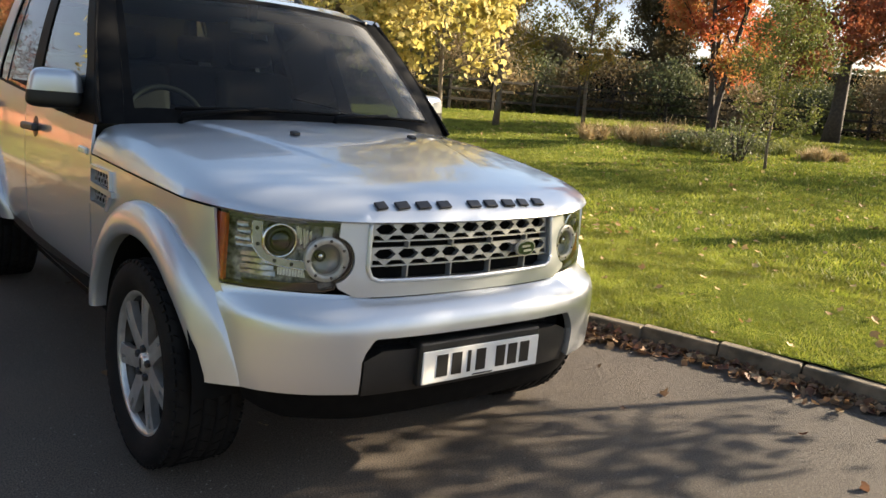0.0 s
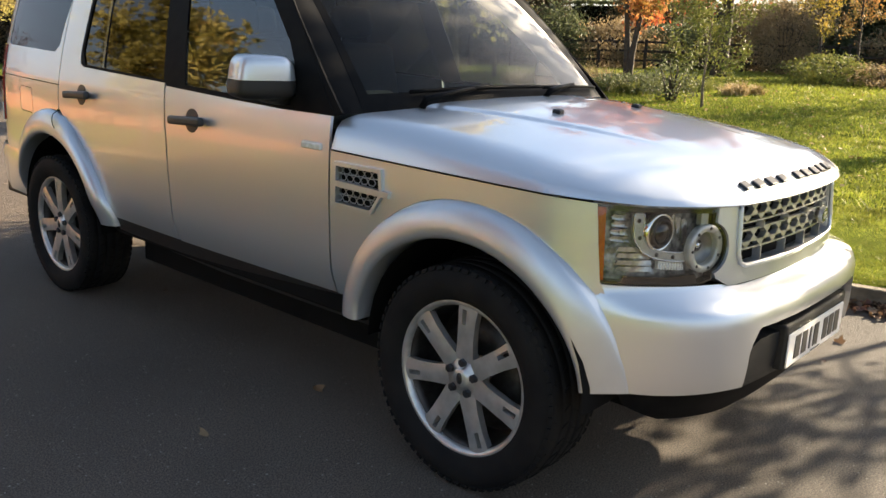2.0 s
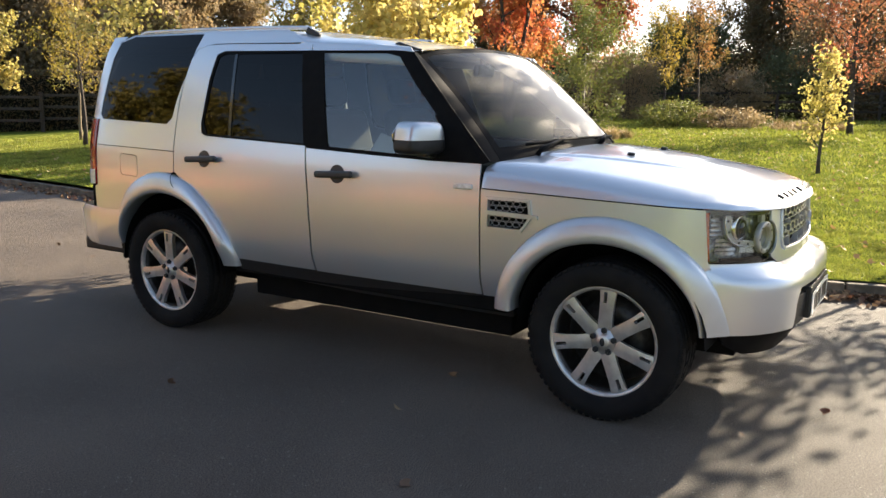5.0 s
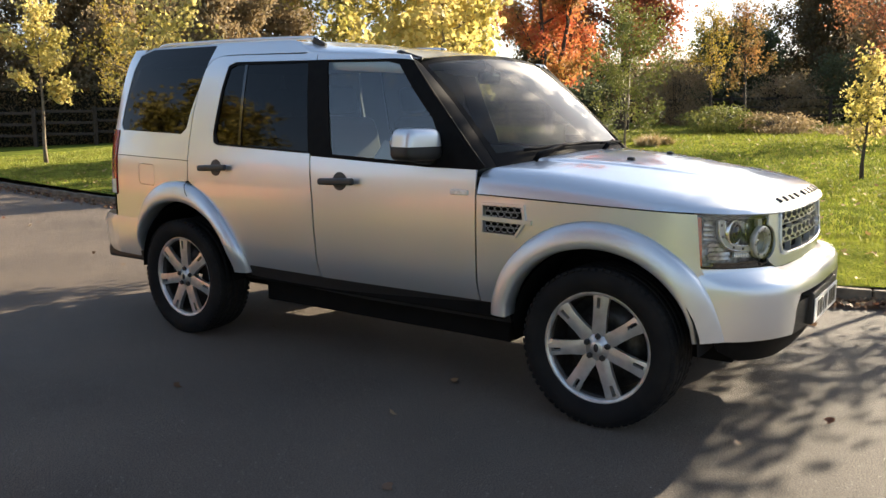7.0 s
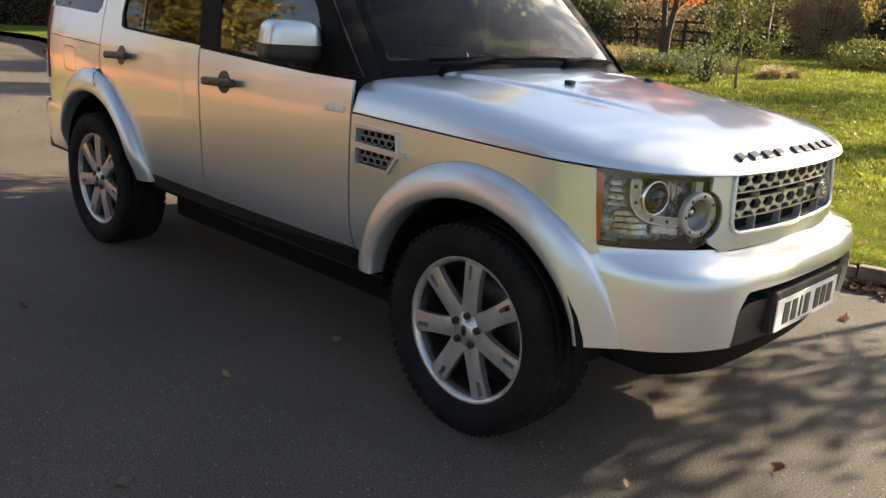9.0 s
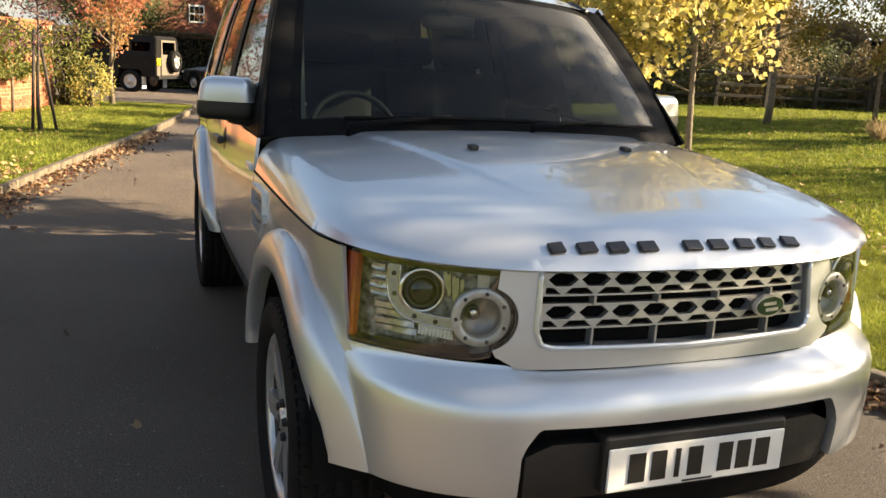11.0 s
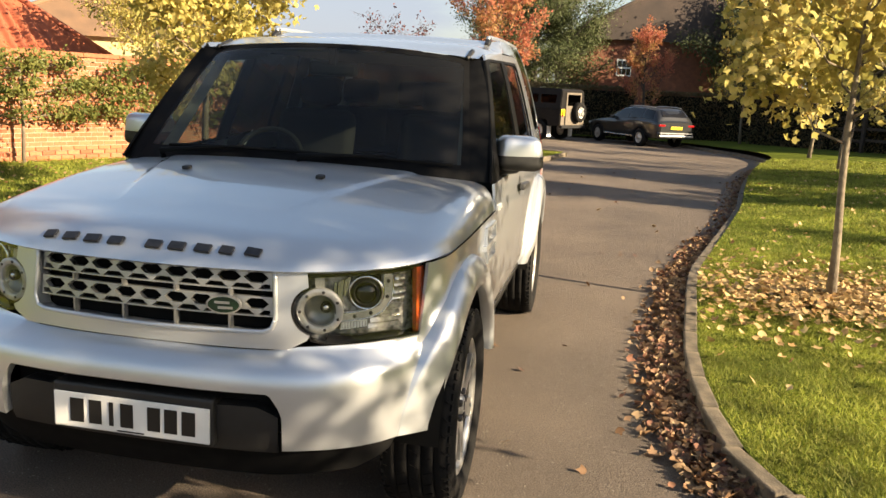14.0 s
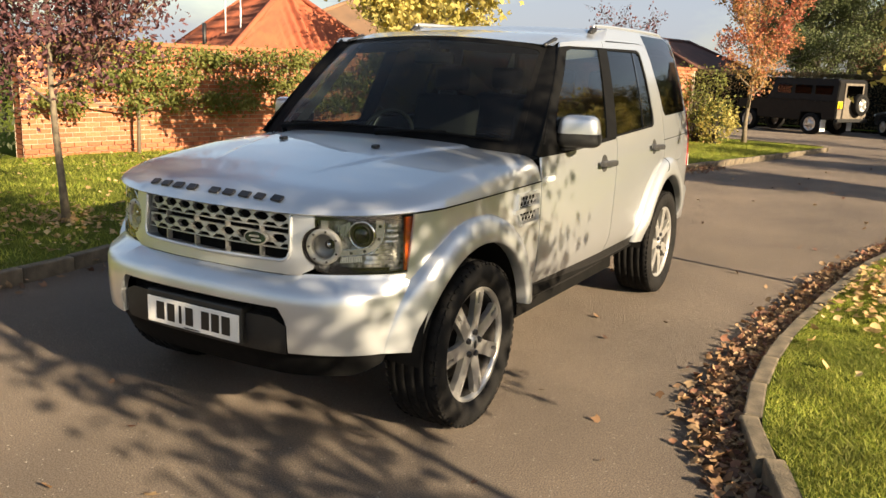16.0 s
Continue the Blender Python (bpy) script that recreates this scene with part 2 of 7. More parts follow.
def box_bm(bm, lo, hi, bevel=0.0, m=None, segments=2):
    lo, hi = Vector(lo), Vector(hi)
    r = bmesh.ops.create_cube(bm, size=1.0)
    vs = r["verts"]
    bmesh.ops.scale(bm, vec=hi - lo, verts=vs)
    bmesh.ops.translate(bm, vec=(lo + hi) / 2, verts=vs)
    if bevel:
        es = list({e for v in vs for e in v.link_edges})
        out = bmesh.ops.bevel(bm, geom=es, offset=bevel, segments=segments, affect="EDGES", profile=0.5)
        vs = list({v for f in out["faces"] for v in f.verts} | {v for v in vs if v.is_valid})
    if m is not None:
        bmesh.ops.transform(bm, matrix=m, verts=vs)
    return bm


def box(lo, hi, bevel=0.0, m=None, segments=2):
    return box_bm(bmesh.new(), lo, hi, bevel, m, segments)


def tube_data(points, radii, sides=8, cap=True):
    """Verts and faces of a tube along points."""
    pts = [Vector(p) for p in points]
    verts, faces = [], []
    up = Vector((0.31, 0.17, 0.93)).normalized()
    for i, p in enumerate(pts):
        d = (pts[min(i + 1, len(pts) - 1)] - pts[max(i - 1, 0)]).normalized()
        a = d.cross(up)
        if a.length < 1e-3:
            a = d.cross(Vector((1, 0, 0)))
        a.normalize()
        b = d.cross(a)
        r = radii[i] if hasattr(radii, "__len__") else radii
        for k in range(sides):
            w = 2 * math.pi * k / sides
            verts.append(p + a * (r * math.cos(w)) + b * (r * math.sin(w)))
    for i in range(len(pts) - 1):
        for k in range(sides):
            k2 = (k + 1) % sides
            faces.append((i * sides + k, i * sides + k2, (i + 1) * sides + k2, (i + 1) * sides + k))
    if cap:
        faces.append(tuple(range(sides))[::-1])
        faces.append(tuple((len(pts) - 1) * sides + k for k in range(sides)))
    return verts, faces


def join_data(parts_):
    verts, faces = [], []
    for v, f in parts_:
        o = len(verts)
        verts += list(v)
        faces += [tuple(i + o for i in q) for q in f]
    return verts, faces


def lathe(profile, axis_m, sides=48, closed=False):
    """Turn (radius, height) pairs round the local z axis and place them by axis_m."""
    verts, faces = [], []
    n = len(profile)
    for k in range(sides):
        w = 2 * math.pi * k / sides
        for r, h in profile:
            verts.append(axis_m @ Vector((r * math.cos(w), r * math.sin(w), h)))
    for k in range(sides):
        k2 = (k + 1) % sides
        for i in range(n if closed else n - 1):
            j = (i + 1) % n
            faces.append((k * n + i, k2 * n + i, k2 * n + j, k * n + j))
    return verts, faces


def spline(points, samples):
    """Catmull-Rom through the points, about evenly sampled."""
    p = np.array(points, float)
    p = np.vstack([2 * p[0] - p[1], p, 2 * p[-1] - p[-2]])
    out = []
    per = max(2, samples // (len(p) - 3))
    for i in range(1, len(p) - 2):
        for k in range(per):
            t = k / per
            a, b, c, d = p[i - 1], p[i], p[i + 1], p[i + 2]
            out.append(0.5 * (2 * b + (c - a) * t + (2 * a - 5 * b + 4 * c - d) * t ** 2 + (3 * b - a - 3 * c + d) * t ** 3))
    out.append(p[-2])
    return np.array(out)


def inside(poly, pts):
    """Which points lie inside the polygon."""
    poly, pts = np.asarray(poly), np.asarray(pts)
    hit = np.zeros(len(pts), bool)
    x, y = pts[:, 0], pts[:, 1]
    j = len(poly) - 1
    for i in range(len(poly)):
        (xi, yi), (xj, yj) = poly[i], poly[j]
        if yi != yj:
            hit ^= ((yi > y) != (yj > y)) & (x < (xj - xi) * (y - yi) / (yj - yi) + xi)
        j = i
    return hit


def edge_distance(poly, pts, closed=True):
    poly, pts = np.asarray(poly, float), np.asarray(pts, float)
    best = np.full(len(pts), 1e9)
    for i in range(len(poly) if closed else len(poly) - 1):
        a, b = poly[i], poly[(i + 1) % len(poly)]
        d = b - a
        L = float(d @ d)
        if L < 1e-14:
            continue
        t = np.clip(((pts - a) @ d) / L, 0, 1)
        best = np.minimum(best, np.linalg.norm(pts - (a + t[:, None] * d), axis=1))
    return best


def dense(poly, step):
    out = []
    for i in range(len(poly)):
        a, b = np.array(poly[i], float), np.array(poly[(i + 1) % len(poly)], float)
        n = max(1, int(math.ceil(np.linalg.norm(b - a) / step)))
        out += [a + (b - a) * k / n for k in range(n)]
    return np.array(out)


def panel(outline, fmap, step=0.05, holes=(), thick=0.012, edge=0.03, centre=(0, 1.6, 0.8), extra=None, rim=True, out_dir=None, only=None):
    """A curved sheet: the outline and its holes in two coordinates, carried into space by fmap, with a turned-in rim."""
    loops = [dense(outline, edge)] + [dense(h, edge) for h in holes]
    lo, hi = loops[0].min(0), loops[0].max(0)
    gx, gy = np.meshgrid(np.arange(lo[0] + step / 2, hi[0], step), np.arange(lo[1] + step / 2, hi[1], step))
    gx[1::2] += step / 2
    grid = np.c_[gx.ravel(), gy.ravel()]
    if only is not None:
        grid = grid[only(grid)]
    if extra is not None:
        grid = np.vstack([grid, extra])
    keep = inside(loops[0], grid)
    for lp in loops:
        keep &= edge_distance(lp, grid) > min(step, edge) * (0.15 if extra is not None else 0.45)
    for lp in loops[1:]:
        keep &= ~inside(lp, grid)
    grid = grid[keep]
    pts, edges, o = [], [], 0
    for lp in loops:
        n = len(lp)
        pts += [Vector(p) for p in lp]
        edges += [(o + i, o + (i + 1) % n) for i in range(n)]
        o += n
    pts += [Vector(p) for p in grid]
    v2, _, tris, _, _, _ = delaunay_2d_cdt(pts, edges, [], 0, 1e-6)
    v2 = np.array([tuple(v) for v in v2])
    tris = np.array([t for t in tris if len(t) == 3])
    mid = v2[tris].mean(1)
    ok = inside(loops[0], mid)
    for lp in loops[1:]:
        ok &= ~inside(lp, mid)
    e1, e2 = v2[tris[:, 1]] - v2[tris[:, 0]], v2[tris[:, 2]] - v2[tris[:, 0]]
    ok &= np.abs(e1[:, 0] * e2[:, 1] - e1[:, 1] * e2[:, 0]) > 2e-6
    tris = tris[ok]
    v3 = np.asarray(fmap(v2), float)
    nrm = np.cross(v3[tris[:, 1]] - v3[tris[:, 0]], v3[tris[:, 2]] - v3[tris[:, 0]])
    away = np.asarray(out_dir, float) if out_dir is not None else (v3[tris].mean(1) - np.array(centre))
    if (nrm * away).sum() < 0:
        tris = tris[:, ::-1]
        nrm = -nrm
    vn = np.zeros_like(v3)
    for k in range(3):
        np.add.at(vn, tris[:, k], nrm)
    vn /= np.maximum(np.linalg.norm(vn, axis=1), 1e-12)[:, None]
    verts, faces, smooth = [tuple(v) for v in v3], [tuple(t) for t in tris], [True] * len(tris)
    if rim and thick:
        cnt = {}
        for t in tris:
            for a, b in ((t[0], t[1]), (t[1], t[2]), (t[2], t[0])):
                cnt[(a, b)] = cnt.get((a, b), 0) + 1
        border = [(a, b) for (a, b) in cnt if (b, a) not in cnt]
        ids = {}

        def twin(i, deep):
            key = (i, deep)
            if key not in ids:
                ids[key] = len(verts)
                verts.append(tuple(v3[i] - vn[i] * (thick if deep else 0)))
            return ids[key]
        for a, b in border:
            faces.append((twin(b, 0), twin(a, 0), twin(a, 1), twin(b, 1)))
            smooth.append(False)
    me = bpy.data.meshes.new("panel")
    me.from_pydata(verts, [], faces)
    me.polygons.foreach_set("use_smooth", smooth)
    me.update()
    return me


def slab(outline, holes, depth, m, step=1.0, edge=1.0):
    """A flat plate with holes, depth thick, placed by m (outline in local xy, front at z = 0)."""
    me = panel(outline, lambda q: np.c_[q, np.zeros(len(q))], step=step, edge=edge, holes=holes, thick=depth, out_dir=(0, 0, 1))
    me.polygons.foreach_set("use_smooth", [False] * len(me.polygons))
    me.transform(m)
    return me


def grid_mesh(xyz, smooth=True, flip=False):
    """Mesh from an array of rows of points."""
    r, c, _ = xyz.shape
    faces = [(i * c + j, i * c + j + 1, (i + 1) * c + j + 1, (i + 1) * c + j) for i in range(r - 1) for j in range(c - 1)]
    if flip:
        faces = [f[::-1] for f in faces]
    return mesh_from(xyz.reshape(-1, 3), faces, smooth)


def leaf_cloud(centres, size, rng, shape="oval", droop=0.25, flat=0.0):
    """Many small bent leaves as arrays of triangles."""
    if shape == "maple":
        t = np.array([(0, -0.5, 0), (0.32, -0.32, 0.05), (0.5, 0.05, 0.1), (0.2, 0.12, 0.0), (0, 0.55, 0.06), (-0.2, 0.12, 0.0), (-0.5, 0.05, 0.1), (-0.32, -0.32, 0.05)])
        f = np.array([(0, 1, 3), (1, 2, 3), (0, 3, 5), (3, 4, 5), (0, 5, 7), (5, 6, 7)])
    else:
        t = np.array([(0, -0.5, 0), (0.27, 0, 0.07), (0, 0.5, 0), (-0.27, 0, 0.07)])
        f = np.array([(0, 1, 2), (0, 2, 3)])
    n = len(centres)
    a = rng.normal(size=(n, 3))
    a[:, 2] = a[:, 2] * (1 - flat) - droop
    a /= np.linalg.norm(a, axis=1)[:, None]
    b = rng.normal(size=(n, 3))
    if flat:
        b = np.c_[rng.normal(size=(n, 2)) * (1 - flat) * 0.8, np.ones(n)]
        a[:, 2] *= 1 - flat
    b -= a * (a * b).sum(1)[:, None] / np.maximum((a * a).sum(1), 1e-9)[:, None]
    a /= np.linalg.norm(a, axis=1)[:, None]
    b /= np.linalg.norm(b, axis=1)[:, None]
    c = np.cross(a, b)
    s = size * rng.uniform(0.6, 1.25, n)
    curl = rng.uniform(0.3, 2.2, n)
    v = centres[:, None, :] + s[:, None, None] * (t[None, :, 0, None] * c[:, None, :] + t[None, :, 1, None] * a[:, None, :] + t[None, :, 2, None] * b[:, None, :] * curl[:, None, None])
    k = len(t)
    faces = (f[None] + (np.arange(n) * k)[:, None, None]).reshape(-1, 3)
    return v.reshape(-1, 3), faces


def stuff(name, verts, tris, mat, label, category, smooth=False):
    me = tri_mesh(verts, tris, smooth, name)
    me.materials.append(mat)
    return tagged(new(name, me), label, category, kind="stuff")

# ---- ground, road and lawns ----
ASPHALT = bpy.data.materials.new("asphalt")
ASPHALT.use_nodes = True
_n, _l = ASPHALT.node_tree.nodes, ASPHALT.node_tree.links
_p = _n["Principled BSDF"]
_p.inputs["Roughness"].default_value = 0.74
_p.inputs["Diffuse Roughness"].default_value = 1.0
_p.inputs["Specular IOR Level"].default_value = 0.26
_c = _n.new("ShaderNodeTexCoord")
_grit, _patch, _stone = _n.new("ShaderNodeTexNoise"), _n.new("ShaderNodeTexNoise"), _n.new("ShaderNodeTexVoronoi")
_grit.inputs["Scale"].default_value, _grit.inputs["Detail"].default_value, _grit.inputs["Roughness"].default_value = 150.0, 8.0, 0.80
_patch.inputs["Scale"].default_value, _patch.inputs["Detail"].default_value = 0.9, 6.0
_stone.inputs["Scale"].default_value = 160.0
for t in (_grit, _patch, _stone):
    _l.new(_c.outputs["Object"], t.inputs["Vector"])
_r1, _r2, _mx, _mx2 = _n.new("ShaderNodeValToRGB"), _n.new("ShaderNodeValToRGB"), _n.new("ShaderNodeMixRGB"), _n.new("ShaderNodeMixRGB")
_r1.color_ramp.elements[0].position, _r1.color_ramp.elements[1].position = 0.42, 0.58
_r1.color_ramp.elements[0].color, _r1.color_ramp.elements[1].color = (0.045, 0.037, 0.030, 1), (0.206, 0.166, 0.135, 1)
_r2.color_ramp.elements[0].position, _r2.color_ramp.elements[1].position = 0.3, 0.7
_r2.color_ramp.elements[0].color, _r2.color_ramp.elements[1].color = (0.72, 0.72, 0.72, 1), (1.1, 1.08, 1.05, 1)
_mx.blend_type, _mx2.blend_type = "MULTIPLY", "MIX"
_mx.inputs[0].default_value = 1.0
_l.new(_grit.outputs["Fac"], _r1.inputs["Fac"])
_l.new(_patch.outputs["Fac"], _r2.inputs["Fac"])
_l.new(_r1.outputs["Color"], _mx.inputs[1])
_l.new(_r2.outputs["Color"], _mx.inputs[2])
_sp = _n.new("ShaderNodeValToRGB")
_sp.color_ramp.elements[0].position, _sp.color_ramp.elements[1].position = 0.90, 0.95
_l.new(_stone.outputs["Color"], _sp.inputs["Fac"])
_l.new(_sp.outputs["Color"], _mx2.inputs[0])
_l.new(_mx.outputs["Color"], _mx2.inputs[1])
_mx2.inputs[2].default_value = (0.30, 0.27, 0.24, 1)
_l.new(_mx2.outputs["Color"], _p.inputs["Base Color"])
_b = _n.new("ShaderNodeBump")
_b.inputs["Strength"].default_value, _b.inputs["Distance"].default_value = 1.0, 0.011
_l.new(_grit.outputs["Fac"], _b.inputs["Height"])
_l.new(_b.outputs["Normal"], _p.inputs["Normal"])

TURF = material("turf", (0.105, 0.130, 0.023), rough=0.9, noise_scale=1.3, second=(0.072, 0.088, 0.020), bump=1.0, bump_scale=70.0, detail=10.0, spec=0.0)
FIELD = material("field_grass", (0.10, 0.15, 0.025), rough=0.95, noise_scale=0.05, second=(0.075, 0.10, 0.022), bump=0.6, bump_scale=8.0, detail=8.0, spec=0.0)
KERB = material("kerb_concrete", (0.18, 0.14, 0.095), rough=0.9, noise_scale=7.0, second=(0.06, 0.05, 0.034), bump=0.5, bump_scale=90.0, detail=8.0)


def drop(y):
    return -0.0125 * np.clip(np.asarray(y, float) - 6.0, 0, 30)


def lawn_z(x, y):
    return 0.10 + 0.037 * np.clip(np.asarray(x, float) - 2.1, 0, 13) + drop(y)


def verge_z(x, y):
    return 0.085 + 0.009 * np.clip(np.asarray(x, float) + 2.7, -8, 0) + drop(y)


KERB_L = spline([(4.2, -26), (3.5, -14), (2.9, -7), (2.62, -3), (2.46, -1.1), (2.38, -0.6), (2.18, 0.0), (1.99, 0.45), (1.905, 1.1), (1.90, 1.9), (1.98, 2.9), (2.13, 4.3), (2.36, 5.4), (2.80, 7.4), (3.25, 9.6), (3.65, 12.0), (4.15, 14.8), (4.9, 18.3), (5.7, 21.2), (6.0, 23.2), (5.85, 25.2), (5.3, 27.2), (4.3, 30.2), (2.6, 33.4)], 230)
KERB_R = spline([(-3.6, -26), (-3.2, -14), (-2.9, -8), (-2.74, -3), (-2.72, 0), (-2.93, 1.5), (-2.90, 3.1), (-2.66, 4.4), (-2.42, 6.0), (-2.05, 7.9), (-1.30, 11.3), (-0.68, 14.4), (-0.10, 17.8), (0.25, 20.0), (0.18, 20.7), (-0.5, 21.3), (-2.5, 21.7), (-6, 22.2), (-14, 23.5)], 200)

ground = new("ground", grid_mesh(np.array([[(x, y, -1.2 - 0.002 * max(abs(x), abs(y)) ** 0.5) for x in np.linspace(-900, 900, 13)] for y in np.linspace(-900, 900, 13)])))
ground.data.materials.append(FIELD)
tagged(ground, "green field reaching the horizon", "ground", kind="structure")

rows = np.array([[(x, y, float(drop(y))) for x in np.linspace(-26, 9, 15)] for y in np.r_[np.linspace(-60, 0, 9), np.linspace(2, 34, 17)]])
road = new("road", grid_mesh(rows))
road.data.materials.append(ASPHALT)
tagged(road, "worn brown-grey tarmac drive with fine stones", "road", kind="structure")


def lawn_mesh(outline, zf):
    rng = np.random.default_rng(5)
    near = rng.uniform((-9, -4), (10, 14), (1800, 2))
    lo, hi = np.min(outline, 0), np.max(outline, 0)
    me = panel(outline, lambda q: np.c_[q, zf(q[:, 0], q[:, 1]) + 0.012 * np.sin(q[:, 0] * 2.3) * np.cos(q[:, 1] * 1.7) * np.clip(edge_distance(np.array(outline), q) * 2, 0, 1)],
               step=2.5, edge=0.5, thick=0.0, rim=False, extra=near, out_dir=(0, 0, 1))
    return me


def shifted(curve, gap):
    """the curve moved sideways by gap, to the right of its run"""
    run = np.gradient(curve, axis=0)
    run /= np.linalg.norm(run, axis=1)[:, None]
    return [tuple(p) for p in curve + gap * np.c_[run[:, 1], -run[:, 0]]]


lawn = new("lawn_east", lawn_mesh(shifted(KERB_L, 0.085) + [(2.6, 48), (60, 48), (60, -26)], lawn_z))
lawn.data.materials.append(TURF)
tagged(lawn, "sunlit mown lawn with fallen leaves", "lawn", kind="structure")
verge = new("lawn_west", lawn_mesh(shifted(KERB_R, -0.085) + [(-60, 26), (-60, -26)], verge_z))
verge.data.materials.append(TURF)
tagged(verge, "grass verge before the brick wall", "lawn", kind="structure")
farlawn = new("lawn_north", lawn_mesh([(-40, 34.2), (2.2, 34.2), (2.4, 48), (-40, 48)], lambda x, y: drop(y) + 0.09 + 0 * x))
farlawn.data.materials.append(TURF)
tagged(farlawn, "grass strip under the clipped hedge", "lawn", kind="structure")

# ---- trees and planting ----
BARK = material("bark_grey", (0.20, 0.165, 0.11), rough=0.9, noise_scale=14.0, second=(0.11, 0.085, 0.06), bump=0.8, bump_scale=60.0, detail=9.0)
BARK_DARK = material("bark_dark", (0.07, 0.055, 0.045), rough=0.9, noise_scale=14.0, second=(0.035, 0.028, 0.022), bump=0.8, bump_scale=60.0, detail=9.0)
LEAF_YELLOW = palette_material("leaves_yellow", [(0.25, 0.24, 0.06), (0.36, 0.31, 0.08), (0.50, 0.42, 0.13), (0.57, 0.48, 0.18), (0.48, 0.35, 0.11)], translucent=0.48, zone=1.6)
LEAF_OLIVE = palette_material("leaves_olive", [(0.15, 0.15, 0.03), (0.21, 0.18, 0.035), (0.30, 0.23, 0.045), (0.36, 0.26, 0.06), (0.24, 0.16, 0.05)], translucent=0.4, zone=1.0)
LEAF_AMBER = palette_material("leaves_amber", [(0.17, 0.18, 0.04), (0.26, 0.22, 0.05), (0.40, 0.30, 0.07), (0.44, 0.27, 0.07), (0.34, 0.19, 0.06)], translucent=0.4, zone=1.0)
LEAF_RED = palette_material("leaves_red", [(0.22, 0.15, 0.04), (0.40, 0.22, 0.07), (0.50, 0.19, 0.07), (0.52, 0.13, 0.06), (0.46, 0.10, 0.06)], translucent=0.45, zone=0.8)
LEAF_ROSE = palette_material("leaves_rose", [(0.28, 0.20, 0.06), (0.40, 0.25, 0.09), (0.46, 0.20, 0.10), (0.46, 0.15, 0.10), (0.40, 0.12, 0.09)], translucent=0.45, zone=0.8)
LEAF_RUSSET = palette_material("leaves_russet", [(0.13, 0.09, 0.04), (0.24, 0.12, 0.06), (0.34, 0.13, 0.06), (0.30, 0.09, 0.05), (0.20, 0.10, 0.06)], translucent=0.4, zone=0.5)
LEAF_PURPLE = palette_material("leaves_purple", [(0.10, 0.045, 0.05), (0.16, 0.07, 0.075), (0.11, 0.05, 0.055), (0.20, 0.11, 0.07)], translucent=0.35, zone=1.5)
LEAF_GREEN = palette_material("leaves_green", [(0.08, 0.105, 0.028), (0.12, 0.14, 0.035), (0.19, 0.19, 0.05), (0.10, 0.12, 0.03)], translucent=0.35, zone=2.0)
LEAF_DARK = palette_material("leaves_dark", [(0.060, 0.074, 0.036), (0.09, 0.105, 0.05), (0.075, 0.088, 0.04), (0.12, 0.12, 0.06)], translucent=0.4, zone=0.4)
LEAF_EVERGREEN = palette_material("leaves_evergreen", [(0.045, 0.065, 0.022), (0.07, 0.09, 0.03), (0.10, 0.115, 0.045), (0.055, 0.07, 0.022)], translucent=0.15, zone=0.7)
LEAF_BROWN = palette_material("leaves_brown", [(0.16, 0.125, 0.07), (0.24, 0.18, 0.10), (0.30, 0.22, 0.12), (0.20, 0.17, 0.075)], translucent=0.4, zone=0.5)
LEAF_HEDGE = palette_material("leaves_hedge", [(0.090, 0.066, 0.034), (0.13, 0.088, 0.042), (0.080, 0.074, 0.034), (0.16, 0.105, 0.05)], translucent=0.35, zone=0.8)
LEAF_ORANGE = palette_material("leaves_orange", [(0.13, 0.12, 0.045), (0.19, 0.14, 0.05), (0.31, 0.17, 0.06), (0.31, 0.14, 0.05)], translucent=0.4, zone=1.0)
DRY_GRASS = palette_material("dry_grass", [(0.20, 0.15, 0.06), (0.34, 0.25, 0.12), (0.42, 0.33, 0.18), (0.28, 0.19, 0.09), (0.16, 0.15, 0.05)], translucent=0.3, zone=1.5)


def sticks(a, b, r0, r1):
    """Many thin straight twigs at once: three-sided tapered prisms from a to b."""
    d = b - a
    d /= np.maximum(np.linalg.norm(d, axis=1), 1e-9)[:, None]
    u = np.cross(d, np.array([0.31, 0.17, 0.93]))
    u /= np.maximum(np.linalg.norm(u, axis=1), 1e-9)[:, None]
    w = np.cross(d, u)
    rim = [np.cos(k) * u + np.sin(k) * w for k in (0.0, 2.094, 4.189)]
    v = np.stack([a + c * r0[:, None] for c in rim] + [b + c * r1[:, None] for c in rim], 1).reshape(-1, 3)
    f = np.array([(0, 1, 4), (0, 4, 3), (1, 2, 5), (1, 5, 4), (2, 0, 3), (2, 3, 5)])
    return v, (f[None] + 6 * np.arange(len(a))[:, None, None]).reshape(-1, 3)


def unit(v):
    return v / np.maximum(np.linalg.norm(v, axis=-1, keepdims=True), 1e-9)


